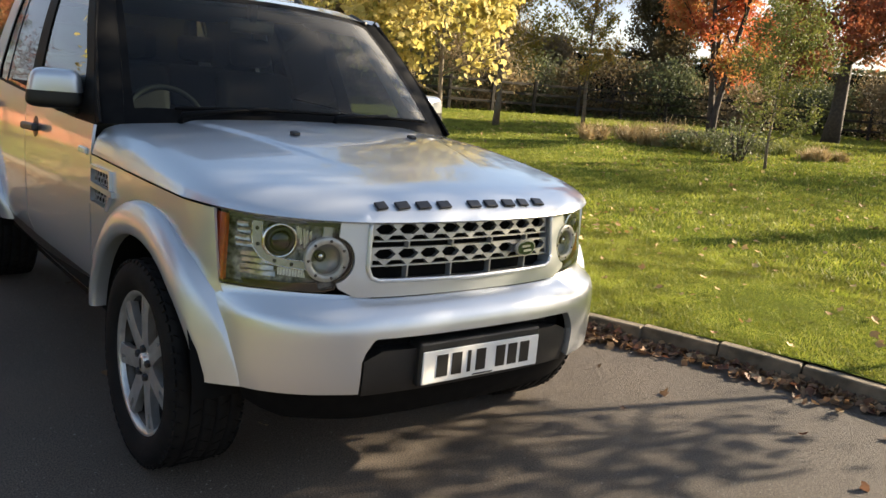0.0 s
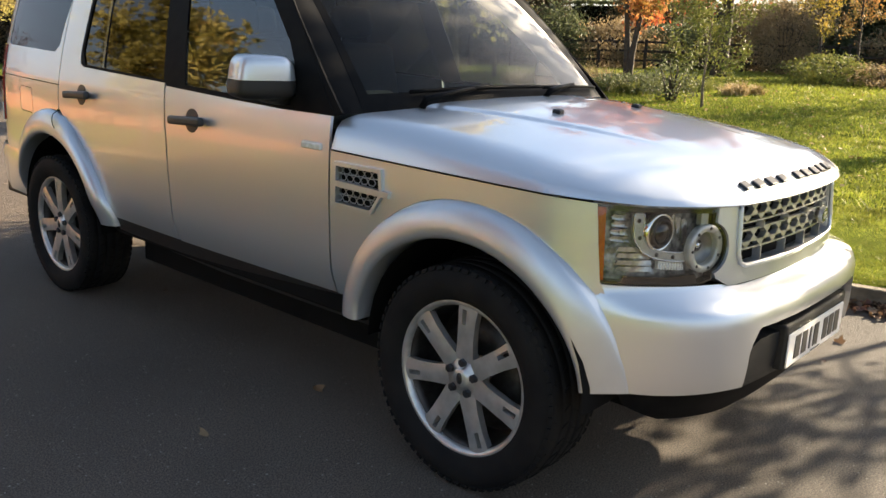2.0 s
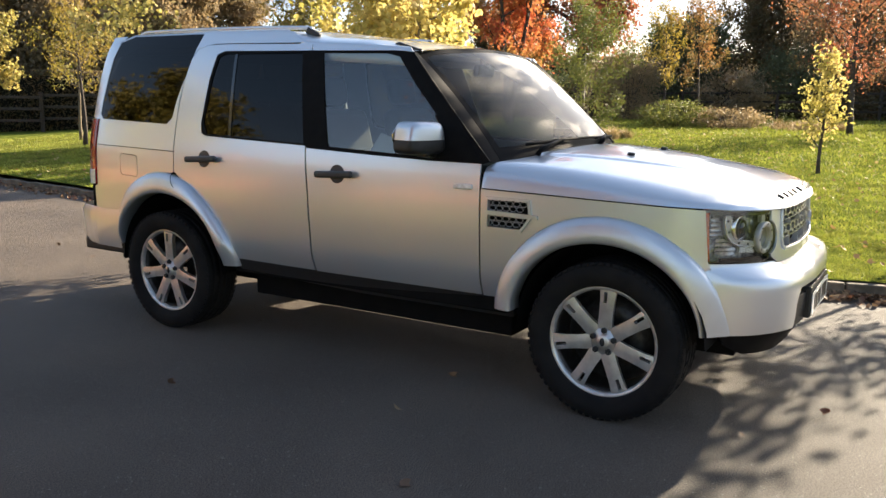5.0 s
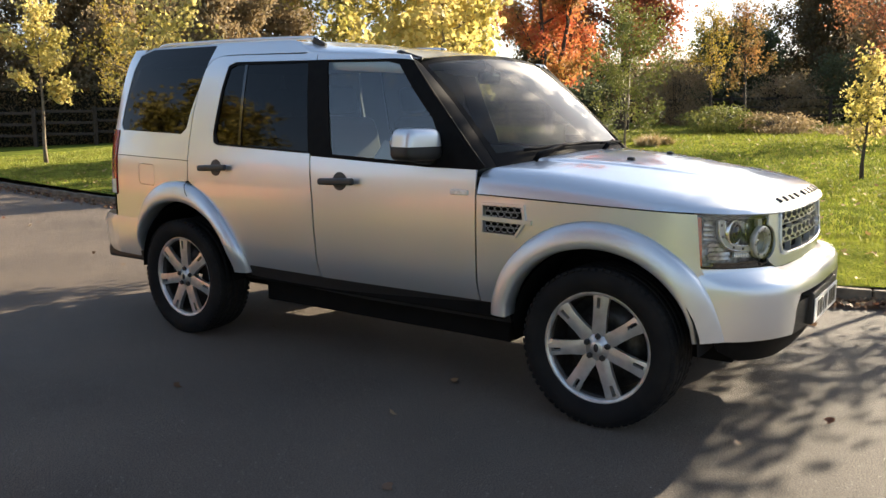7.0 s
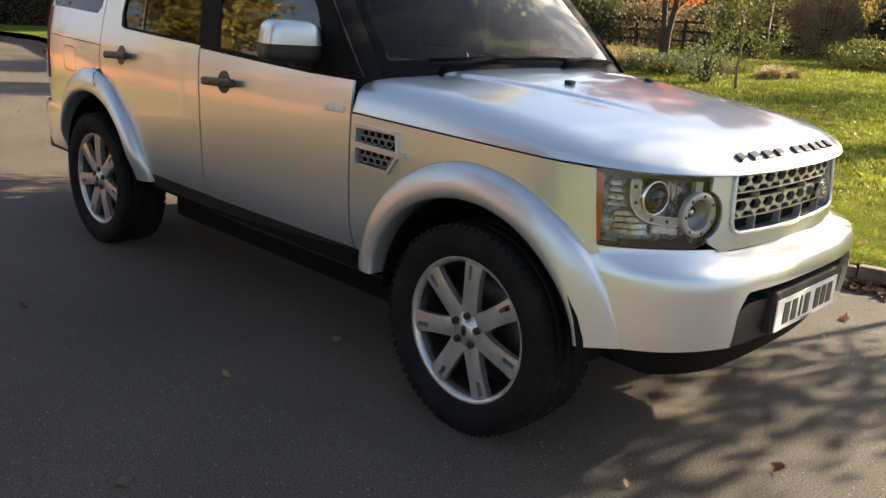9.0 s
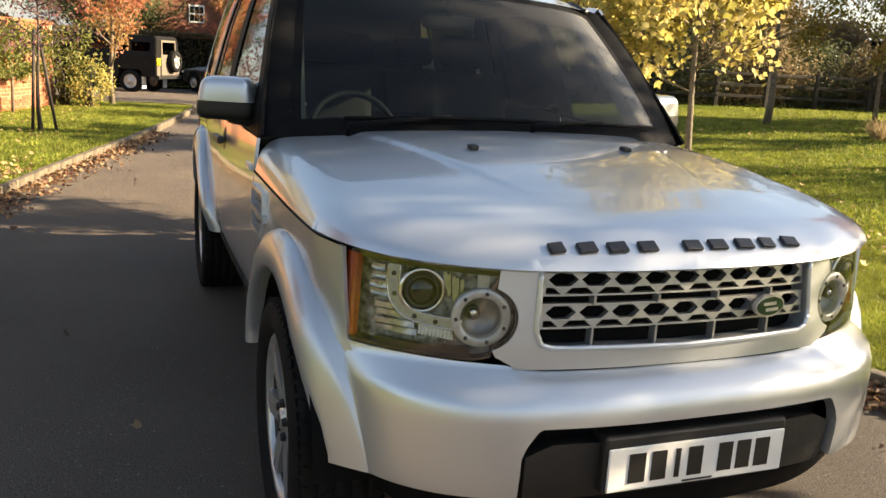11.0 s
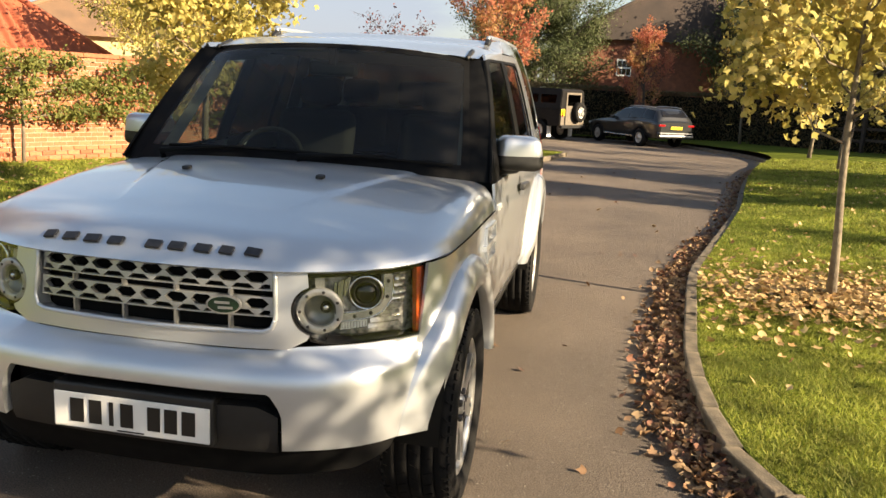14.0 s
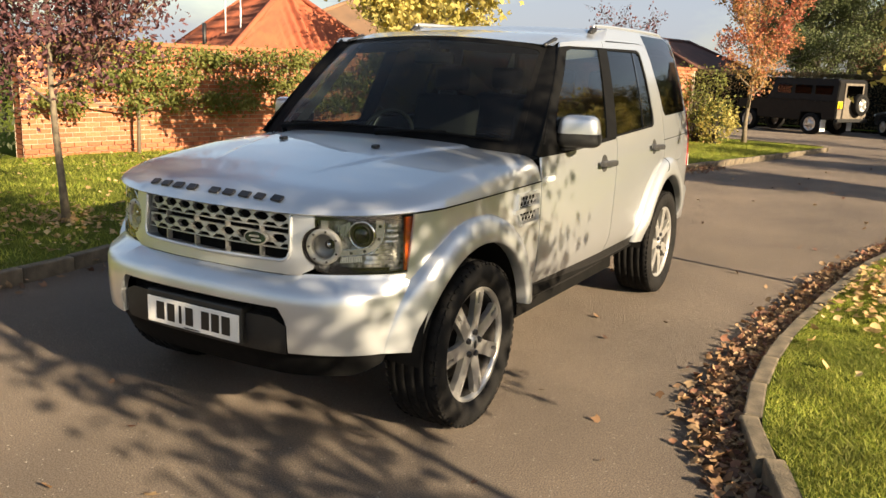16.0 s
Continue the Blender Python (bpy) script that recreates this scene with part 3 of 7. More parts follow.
def tree(label, x, y, z0, height, fork, radius, leaf, count, size, trunk_r, bark=BARK, seed=1, shape="oval", limbs=9, top=1.0, lean=(0, 0), name="tree", low=0.0, gaps=0.6, twigs=5, loose=1.0, prune=None, stems=1):
    """Tapered trunk, limbs that fork into branches and twigs, and single leaves set along the twigs, thick here and thin there."""
    rng = np.random.default_rng(seed)
    t = thing(name, label, "tree", at=(x, y, z0))
    pieces, seg_a, seg_b, seg_r, seg_w = [], [], [], [], []
    ks = np.linspace(0, 1, 9)
    for st in range(stems):
        bend = (0, 0) if stems == 1 else (0.16 * math.cos(st * 2.4 + seed), 0.16 * math.sin(st * 2.4 + seed))
        lead = np.array([((lean[0] * 0.5 + bend[0]) * k * height + 0.012 * height * math.sin(k * 5 + seed + st), (lean[1] * 0.5 + bend[1]) * k * height + 0.012 * height * math.cos(k * 4 + seed), k * height * 0.95) for k in ks])
        lead[0] = (0.03 * st, 0.02 * st, -0.12)
        tr = trunk_r * (1 if stems == 1 else 0.72)
        pieces.append(tube_data([tuple(p) for p in lead], [tr * 1.35] + [tr * (1 - 0.92 * k) for k in np.linspace(0.06, 1, 8)], 8))
        arms = []
        for i in range(max(limbs // stems, 3)):
            k = fork / height + (0.90 - fork / height) * (i / max(limbs // stems - 1, 1)) ** 0.9
            base = np.array([np.interp(k, ks, lead[:, c]) for c in range(3)])
            a = i * 2.4 + seed + st + rng.uniform(-0.4, 0.4)
            q = (k - fork / height) / (1 - fork / height)
            reach = radius * (0.72 + 0.6 * q - 1.05 * q * q) * rng.uniform(0.75, 1.1)
            rise = rng.uniform(0.45, 0.8) * reach * top
            run = np.array([math.cos(a), math.sin(a)])
            path = np.array([base + np.r_[run * reach * u, rise * u ** 1.25] + rng.normal(0, 0.025 * reach, 3) * (u > 0) for u in np.linspace(0, 1, 5)])
            r0 = max(tr * 0.45 * (1 - k * 0.55), 0.006)
            pieces.append(tube_data([tuple(p) for p in path], [r0 * (1 - 0.8 * u) for u in np.linspace(0, 1, 5)], 6))
            arms.append((path, reach, r0))
        crownlead = lead[ks >= min(fork / height, 0.8)]
        arms.append((crownlead, radius * 0.8, trunk_r * 0.3))
        for path, reach, r0 in arms:
            n = 8 if reach > 0.35 * radius else 5
            for u in np.linspace(0.22, 1.0, n):
                f = u * (len(path) - 1)
                k = min(int(f), len(path) - 2)
                p = path[k] + (path[k + 1] - path[k]) * (f - k)
                along_ = unit(path[k + 1] - path[k])
                d = unit(along_ * 0.7 + unit(rng.normal(size=3)) * 0.8 + np.array([0, 0, 0.22 * top]))
                ln = reach * (0.52 - 0.22 * u) * rng.uniform(0.7, 1.25)
                e = p + d * ln
                dens = rng.uniform(0.05, 1.0) ** gaps
                seg_a.append(p), seg_b.append(e), seg_r.append(r0 * 0.40), seg_w.append(0.6 * ln * dens)
                for v in np.linspace(0.3, 1.0, twigs):
                    d2 = unit(d * 0.8 + unit(rng.normal(size=3)) * 0.9 + np.array([0, 0, 0.1]))
                    l2 = ln * rng.uniform(0.35, 0.62)
                    seg_a.append(p + d * ln * v), seg_b.append(p + d * ln * v + d2 * l2), seg_r.append(r0 * 0.2), seg_w.append(l2 * dens * rng.uniform(0.4, 1.2))
    a, b, r, w = np.array(seg_a), np.array(seg_b), np.maximum(np.array(seg_r), 0.003), np.array(seg_w)
    sv, sf = sticks(a, b, r, r * 0.35)
    wv, wf = join_data(pieces)
    part("trunk", mesh_from([tuple(q) for q in wv] + [tuple(q) for q in sv], wf + [tuple(int(c) + len(wv) for c in q) for q in sf]), bark, t)
    pick = rng.choice(len(a), count, p=w / w.sum())
    pos = a[pick] + (b - a)[pick] * rng.uniform(0.05, 1.1, (count, 1)) + rng.normal(0, 1, (count, 3)) * np.maximum(size * 0.9, 0.075 * radius) * loose
    pos = pos[pos[:, 2] > fork * 0.8 - low]
    if prune:
        pos = pos[pos[:, 0] * prune[0] + pos[:, 1] * prune[1] < prune[2] + rng.normal(0, 0.06, len(pos))]
    v, f = leaf_cloud(pos, size, rng, shape, droop=0.5)
    part("crown", tri_mesh(v, f), leaf, t)
    return t


def gz(x, y):
    return float(lawn_z(x, y)) if x > 0 else float(verge_z(x, y))


# lawn to the east
tree("young maple with bright yellow autumn leaves and a slim grey trunk", 3.09, 3.53, gz(3.09, 3.53), 3.5, 1.22, 1.25, LEAF_YELLOW, 8600, 0.072, 0.032, seed=3, shape="maple", limbs=14, lean=(0.0, 0.05), prune=(0.57, -0.82, 0.46), gaps=0.6)
tree("thin dark-trunked young tree with sparse yellow leaves", 4.93, 10.6, gz(4.93, 10.6), 3.2, 1.25, 0.95, LEAF_YELLOW, 1500, 0.08, 0.04, BARK_DARK, seed=5, shape="maple")
tree("young maple with bright yellow autumn leaves on the lawn", 6.6, 17.5, gz(6.6, 17.5), 3.9, 1.5, 0.95, LEAF_YELLOW, 2600, 0.085, 0.045, seed=6, shape="maple")
tree("young yellow-leaved tree by the hedge", 7.0, 22.3, gz(7.0, 22.3), 4.2, 1.4, 1.3, LEAF_YELLOW, 4200, 0.09, 0.05, seed=7)
tree("young yellow-leaved tree on the lawn", 8.35, 16.6, gz(8.35, 16.6), 3.8, 1.4, 1.2, LEAF_OLIVE, 1800, 0.085, 0.05, BARK_DARK, seed=8)
tree("staked young tree with few olive leaves", 9.55, 18.4, gz(9.55, 18.4), 3.4, 1.3, 1.0, LEAF_OLIVE, 900, 0.085, 0.045, BARK, seed=31)
tree("yellow and brown leaved tree with a pale trunk", 12.25, 13.1, gz(12.25, 13.1), 5.6, 1.6, 1.7, LEAF_OLIVE, 12000, 0.095, 0.075, seed=9, limbs=13, gaps=0.4)
tree("yellow-brown autumn tree with a slim trunk", 14.7, 12.4, gz(14.7, 12.4), 5.0, 1.25, 0.9, LEAF_AMBER, 6000, 0.085, 0.05, BARK, seed=10, limbs=13, top=1.5)
tree("tall tree with fiery red autumn leaves and several stems", 14.1, 8.1, gz(14.1, 8.1), 6.4, 1.25, 1.55, LEAF_RED, 26000, 0.10, 0.10, BARK_DARK, seed=11, limbs=21, top=1.7, stems=3, gaps=0.3)
tree("slender young birch with small green leaves", 11.05, 4.85, gz(11.05, 4.85), 2.95, 0.5, 0.88, LEAF_GREEN, 8200, 0.055, 0.024, BARK, seed=12, limbs=15, top=1.3)
tree("small sapling with a dark trunk and few yellow leaves", 9.15, 0.42, gz(9.15, 0.42), 1.95, 0.40, 0.36, LEAF_YELLOW, 1500, 0.07, 0.03, BARK_DARK, seed=13, limbs=13, gaps=0.9)
tree("tall tree with dull red-brown leaves and a dark trunk", 23.2, 10.1, gz(23.2, 10.1), 8.5, 1.9, 3.0, LEAF_RUSSET, 30000, 0.16, 0.22, BARK_DARK, seed=14, limbs=14)
tree("orange and yellow young tree by the bushes", 21.0, 5.4, gz(21, 5.4), 4.0, 1.3, 0.75, LEAF_ORANGE, 2600, 0.08, 0.045, BARK_DARK, seed=15, limbs=11, top=1.5)
tree("yellow-green young tree by the bushes", 21.8, 6.6, gz(21.8, 6.6), 4.0, 1.3, 0.85, LEAF_OLIVE, 2400, 0.08, 0.045, BARK_DARK, seed=16, limbs=11, top=1.5)
tree("bare-branched tree with a few dull red leaves", 19.0, 1.0, gz(19, 1), 5.2, 1.2, 2.3, LEAF_RUSSET, 8000, 0.085, 0.07, BARK_DARK, seed=17, limbs=13)
# the young tree that throws the dappled shade over the nose of the car
tree("young maple with yellow leaves on the open lawn", 7.2, -2.4, gz(7.2, -2.4), 5.55, 2.3, 1.38, LEAF_YELLOW, 7600, 0.078, 0.040, seed=18, shape="maple", limbs=20, top=1.12, lean=(0.0, 0.27), gaps=0.6, loose=1.4, prune=(-0.25, -0.97, 0.55))
# verge to the west
tree("young tree with dark purple leaves and a forked trunk", -4.1, 1.6, gz(-4.1, 1.6), 3.4, 0.95, 1.75, LEAF_PURPLE, 30000, 0.060, 0.036, BARK, seed=21, limbs=18, lean=(-0.05, 0.0), prune=(0.94, -0.34, 1.6), gaps=0.55, top=1.25)
tree("young yellow-leaved maple on the verge", -3.46, 6.65, gz(-3.46, 6.65), 3.3, 1.2, 1.20, LEAF_YELLOW, 6500, 0.085, 0.05, seed=22, shape="maple", limbs=12, gaps=0.5)
tree("staked young tree with thin brown-purple leaves", -2.65, 12.3, gz(-2.65, 12.3), 2.75, 1.2, 0.95, LEAF_PURPLE, 900, 0.07, 0.035, BARK_DARK, seed=23, limbs=11)
tree("young tree with orange-red autumn leaves", -1.75, 20.2, gz(-1.75, 20.2), 4.6, 0.95, 1.75, LEAF_ROSE, 8000, 0.095, 0.06, seed=24, limbs=15, top=2.0, gaps=1.2, loose=0.6)
tree("yellow-leaved tree behind the garden wall", -11.5, 19.5, 0.0, 4.4, 1.4, 2.2, LEAF_YELLOW, 9500, 0.12, 0.09, seed=25, limbs=13, gaps=0.45)
tree("small red-leaved tree by the clipped hedge", 2.7, 33.6, -0.25, 4.6, 1.2, 1.4, LEAF_ROSE, 6000, 0.10, 0.07, BARK_DARK, seed=26, limbs=13, top=2.0, gaps=1.0, loose=0.7)
tree("young tree with a pale slim trunk and sparse olive leaves", 6.4, 31.0, gz(6.4, 31.0), 4.7, 1.35, 1.5, LEAF_OLIVE, 2600, 0.10, 0.05, BARK, seed=29, limbs=13, top=1.7)
tree("large dark evergreen tree behind the hedge", -2.6, 41.5, -0.4, 7.3, 1.2, 4.3, LEAF_EVERGREEN, 90000, 0.11, 0.25, BARK_DARK, seed=27, limbs=34, low=0.8, gaps=0.5, twigs=6, loose=0.75)
for i, (x, y, h, r, leaf) in enumerate([(8.5, 43, 7.5, 3.4, LEAF_DARK), (13, 38, 7.5, 3.4, LEAF_BROWN), (11, 33.5, 7.0, 3.0, LEAF_OLIVE)]):
    tree("tall half-bare tree beyond the clipped hedge", x, y, gz(x, y) - 0.2, h, 1.4, r, leaf, 20000, 0.17, 0.16, BARK_DARK, seed=40 + i, limbs=16, low=1.0)

# belt of trees and scrub behind the paddock fence
rng = np.random.default_rng(77)
BOUND = spline([(4.5, 36), (8.3, 28.5), (11.3, 23.5), (15.5, 20.8), (21, 20.0), (27, 17.2), (31, 11), (33, 3), (33, -6), (30, -16)], 200)
seg = np.r_[0, np.cumsum(np.linalg.norm(np.diff(BOUND, axis=0), axis=1))]


def along(s, off=0.0):
    """A point on the boundary line at s metres, off metres outside it."""
    p = np.array([np.interp(s, seg, BOUND[:, 0]), np.interp(s, seg, BOUND[:, 1])])
    q = np.array([np.interp(s + 0.2, seg, BOUND[:, 0]), np.interp(s + 0.2, seg, BOUND[:, 1])])
    t = (q - p) / max(np.linalg.norm(q - p), 1e-9)
    return p + np.array([-t[1], t[0]]) * off, t


for i, s in enumerate(np.arange(4, seg[-1] - 1, 3.4)):
    p, _ = along(s, rng.uniform(3, 9))
    if 37.0 < s < 40.5:
        continue
    leaf = [LEAF_BROWN, LEAF_DARK, LEAF_HEDGE, LEAF_DARK, LEAF_BROWN][int(rng.integers(0, 5))]
    h, wide = rng.uniform(5.0, 8.5), 1.0
    if i < 8 and i % 4:
        leaf = LEAF_BROWN
    if 25 < p[0] < 31 and p[1] > 19.5:
        h, wide = 3.6, 0.6
    elif p[0] > 29 and 9.0 < p[1] < 14.5:
        h, wide = 4.3, 0.75
    elif p[0] > 25:
        h = h * 0.9 + 1.0
    tree("tall half-bare tree in the belt behind the fence", p[0], p[1], gz(p[0], p[1]) - 0.3, h, rng.uniform(0.6, 1.4), rng.uniform(2.2, 3.3) * wide, leaf, 22000, 0.18, 0.13, BARK_DARK, seed=100 + i, limbs=20, low=1.0, gaps=0.5, top=1.2, loose=1.3)


def bush(label, x, y, z0, rx, ry, h, leaf, count, size, seed, name="bush", category="bush"):
    rng_ = np.random.default_rng(seed)
    t = thing(name, label, category, at=(x, y, z0))
    stems = []
    for k in range(14):
        a = rng_.uniform(0, 2 * math.pi)
        e = (math.cos(a) * rx * 0.6 * rng_.uniform(0.3, 1), math.sin(a) * ry * 0.6 * rng_.uniform(0.3, 1), h * rng_.uniform(0.6, 1.0))
        stems.append(tube_data([(e[0] * 0.15, e[1] * 0.15, -0.08), (e[0] * 0.6, e[1] * 0.6, e[2] * 0.6), e], [0.02, 0.012, 0.004], 5))
    part("stem", mesh_from(*join_data(stems)), BARK_DARK, t)
    clump = rng_.normal(size=(60, 3))
    clump /= np.linalg.norm(clump, axis=1)[:, None]
    clump *= rng_.uniform(0.35, 1.0, (60, 1)) ** 0.5
    p = clump[rng_.integers(0, 60, count)] + rng_.normal(0, 0.17, (count, 3))
    p = p * np.array([rx, ry, h * 0.5]) + np.array([0, 0, h * 0.5])
    p = p[p[:, 2] > 0.01]
    v, f = leaf_cloud(p, size, rng_)
    part("foliage", tri_mesh(v, f), leaf, t)
    return t


for i, s in enumerate(np.arange(20, seg[-1] - 2, 2.6)):
    p, _ = along(s, rng.uniform(1.0, 2.6))
    bush("dark scrub behind the fence", p[0], p[1], gz(p[0], p[1]) - 0.1, rng.uniform(1.8, 2.6), rng.uniform(1.4, 2.0), rng.uniform(2.0, 3.4), [LEAF_DARK, LEAF_BROWN, LEAF_DARK, LEAF_HEDGE][i % 4], 7000, 0.13, 300 + i)
bush("grey-brown thicket before the belt of trees", 29.6, 10.4, gz(29.6, 10.4) - 0.05, 1.9, 1.6, 3.0, LEAF_BROWN, 14000, 0.09, 431)


def grass_clump(label, x, y, z0, rx, ry, h, count, seed, leaf=DRY_GRASS, width=0.009):
    """Long dry blades that lean outwards in tufts."""
    rng_ = np.random.default_rng(seed)
    t = thing("grass_clump", label, "grass", at=(x, y, z0))
    n = max(6, int(14 * rx * ry / 0.4))
    r, a = np.sqrt(rng_.uniform(0, 1, n)), rng_.uniform(0, 2 * math.pi, n)
    roots = np.c_[r * np.cos(a) * rx, r * np.sin(a) * ry, np.zeros(n)]
    tall = rng_.uniform(0.45, 1.0, n)
    k = rng_.integers(0, n, count)
    base = roots[k] + np.c_[rng_.normal(0, 0.05, (count, 2)), np.full(count, -0.03)]
    out = np.c_[rng_.normal(0, 0.42, (count, 2)), np.ones(count)]
    ln = (h * tall[k] * rng_.uniform(0.6, 1.2, count))[:, None]
    mid = base + unit(out) * ln * 0.6
    tip = mid + unit(out * np.array([2.0, 2.0, 0.45])) * ln * 0.45
    side = unit(np.c_[rng_.normal(size=(count, 2)), np.zeros(count)]) * width * rng_.uniform(0.6, 1.3, (count, 1))
    v = np.stack([base - side, base + side, mid - side * 0.8, mid + side * 0.8, tip], 1).reshape(-1, 3)
    f = (np.array([(0, 1, 3), (0, 3, 2), (2, 3, 4)])[None] + 5 * np.arange(count)[:, None, None]).reshape(-1, 3)
    part("foliage", tri_mesh(v, f), leaf, t)["kind"] = "stuff"


grass_clump("tall dry grass and bracken round the red tree", 13.0, 8.65, gz(13.0, 8.65), 0.95, 0.9, 0.66, 2600, 401)
grass_clump("tuft of dry grass at the foot of a tree", 11.95, 9.6, gz(11.95, 9.6), 0.35, 0.35, 0.52, 900, 405)
grass_clump("low dry grass beside the shrubs", 13.9, 5.4, gz(13.9, 5.4), 0.5, 0.5, 0.42, 1100, 404)
grass_clump("long green grass under the red tree", 14.0, 7.4, gz(14.0, 7.4), 2.0, 1.3, 0.40, 3800, 402, leaf=LEAF_GREEN)
grass_clump("dry grass along the bank of brambles", 20.8, 2.2, gz(20.8, 2.2), 1.0, 1.1, 0.42, 2200, 412)
bush("dark twiggy shrub with few leaves", 11.6, 5.75, gz(11.6, 5.75), 0.62, 0.55, 0.72, LEAF_DARK, 500, 0.08, 403)
bush("low dark shrubs under the red tree", 12.6, 7.0, gz(12.6, 7.0), 1.1, 0.8, 0.42, LEAF_DARK, 2600, 0.06, 413)
bush("bank of bramble and low bushes", 20.5, 5.9, gz(20.5, 5.9), 1.2, 1.0, 0.8, LEAF_GREEN, 5500, 0.07, 406)
bush("bank of bramble and low bushes", 20.8, 4.4, gz(20.8, 4.4), 1.1, 0.95, 0.62, LEAF_BROWN, 3600, 0.08, 407)
bush("yellow-green shrub at the end of the brick wall", -2.75, 19.0, gz(-2.75, 19) - 0.03, 0.8, 0.7, 1.9, LEAF_GREEN, 2400, 0.10, 408)
bush("yellow-leaved shrub at the end of the brick wall", -2.2, 18.7, gz(-2.2, 18.7) - 0.03, 0.5, 0.5, 1.1, LEAF_YELLOW, 800, 0.09, 409)
bush("dark evergreen shrub beside the end of the wall", -9.85, 3.75, gz(-9.85, 3.75) - 0.03, 1.05, 1.0, 2.7, LEAF_DARK, 9500, 0.08, 410)
bush("dark evergreen shrub beside the wall", -10.2, -0.5, gz(-10.2, -0.5) - 0.03, 1.2, 2.0, 3.0, LEAF_DARK, 3000, 0.13, 411)


# near-black inner block: the shade between the leaves, put into colour
HEDGE_SHADE = material("hedge_shade", (0.014, 0.014, 0.009), rough=0.95, noise_scale=6.0, second=(0.008, 0.008, 0.006), bump=0.8, bump_scale=20.0, spec=0.1)


def hedge(label, a, b, depth, h, z0, leaf, count, size, seed):
    rng_ = np.random.default_rng(seed)
    a, b = np.array(a, float), np.array(b, float)
    L = np.linalg.norm(b - a)
    ang = math.degrees(math.atan2(b[1] - a[1], b[0] - a[0]))
    t = thing("hedge", label, "hedge", at=(a[0], a[1], z0))
    t.matrix_basis = pose(a[0], a[1], z0, 0, 0, ang)
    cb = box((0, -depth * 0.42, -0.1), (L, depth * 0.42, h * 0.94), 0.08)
    part("inner_shade", cb, HEDGE_SHADE, t)
    p = rng_.uniform((0, -depth / 2, 0), (L, depth / 2, h), (count, 3))
    k = rng_.integers(0, 3, count)
    side = rng_.choice([-1, 1], count)
    p[:, 1] = np.where(k < 2, side * depth * 0.5 + rng_.normal(0, 0.035, count), p[:, 1])
    p[:, 2] = np.where(k == 2, h + rng_.normal(0, 0.035, count), p[:, 2])
    v, f = leaf_cloud(p, size, rng_)
    part("foliage", tri_mesh(v, f), leaf, t)


hedge("brown beech hedge behind the fence", (7.0, 31.2), (9.1, 27.9), 0.9, 2.0, gz(8, 29.5) - 0.1, LEAF_HEDGE, 9000, 0.10, 501)
hedge("brown beech hedge behind the fence", (9.1, 27.8), (13.4, 22.6), 0.9, 2.0, gz(11, 25) - 0.1, LEAF_HEDGE, 14000, 0.10, 502)
hedge("dark clipped hedge behind the parked cars", (-12, 35.2), (2.4, 35.6), 1.0, 2.3, -0.45, LEAF_HEDGE, 34000, 0.10, 503)
hedge("dark clipped hedge behind the parked cars", (3.0, 35.4), (9.0, 32.5), 1.0, 2.1, -0.35, LEAF_HEDGE, 17000, 0.10, 504)

for k in range(9):
    (pa, _), (pb, _) = along(6 + 6.6 * k, 11.0), along(6 + 6.6 * (k + 1), 11.0)
    hedge("tall dark hedgerow behind the belt of trees", pa, pb, 2.0, 3.6, gz(pa[0], pa[1]) - 0.4, LEAF_DARK, 9000, 0.19, 520 + k)

# paddock fence: posts and three rails
FENCE_WOOD = material("fence_wood", (0.045, 0.036, 0.027), rough=0.95, noise_scale=12.0, second=(0.024, 0.019, 0.015), bump=0.6, bump_scale=50.0)
fence = thing("paddock_fence", "dark weathered post-and-rail paddock fence", "fence")
post_me = bm_mesh(box((-0.06, -0.05, -0.2), (0.06, 0.05, 1.22), 0.012))
post_me.materials.append(FENCE_WOOD)
rail_me = bm_mesh(box((-0.95, -0.022, -0.045), (0.95, 0.022, 0.045), 0.008))
rail_me.materials.append(FENCE_WOOD)
for s in np.arange(9, seg[-1] - 2, 1.9):
    p, t = along(s)
    q, _ = along(s + 0.95)
    ang = math.degrees(math.atan2(t[1], t[0]))
    o = part("post", post_me, FENCE_WOOD, fence)
    o.matrix_basis = pose(p[0], p[1], gz(p[0], p[1]), 0, 0, ang)
    for h in (0.38, 0.74, 1.10):
        o = part("rail", rail_me, FENCE_WOOD, fence)
        o.matrix_basis = pose(q[0], q[1], gz(q[0], q[1]) + h, 0, 0, ang) @ pose(0, 0.06, 0)

# tree stakes on the verge
for x, y, lx in ((-2.78, 12.25, 0.10), (-2.42, 12.4, -0.22)):
    st = thing("tree_stake", "thin wooden tree stake in the grass", "stake", "tree stakes", at=(x, y, gz(x, y)))
    part("stake_shaft", mesh_from(*tube_data([(0, 0, -0.15), (lx, 0, 1.55)], 0.025, 8)), BARK_DARK, st)

# ---- garden wall line, houses ----
WALL = spline([(-8.98, 4.42), (-8.85, 5.6), (-8.55, 7.4), (-7.8, 9.6), (-6.55, 11.9), (-5.1, 14.4), (-3.8, 16.5), (-2.95, 19.2)], 160)
wseg = np.r_[0, np.cumsum(np.linalg.norm(np.diff(WALL, axis=0), axis=1))]


def wall_at(s):
    p = np.array([np.interp(s, wseg, WALL[:, 0]), np.interp(s, wseg, WALL[:, 1])])
    q = np.array([np.interp(s + 0.3, wseg, WALL[:, 0]), np.interp(s + 0.3, wseg, WALL[:, 1])])
    r = np.array([np.interp(s - 0.3, wseg, WALL[:, 0]), np.interp(s - 0.3, wseg, WALL[:, 1])])
    t = (q - r) / max(np.linalg.norm(q - r), 1e-9)
    return p, t, np.array([t[1], -t[0]])


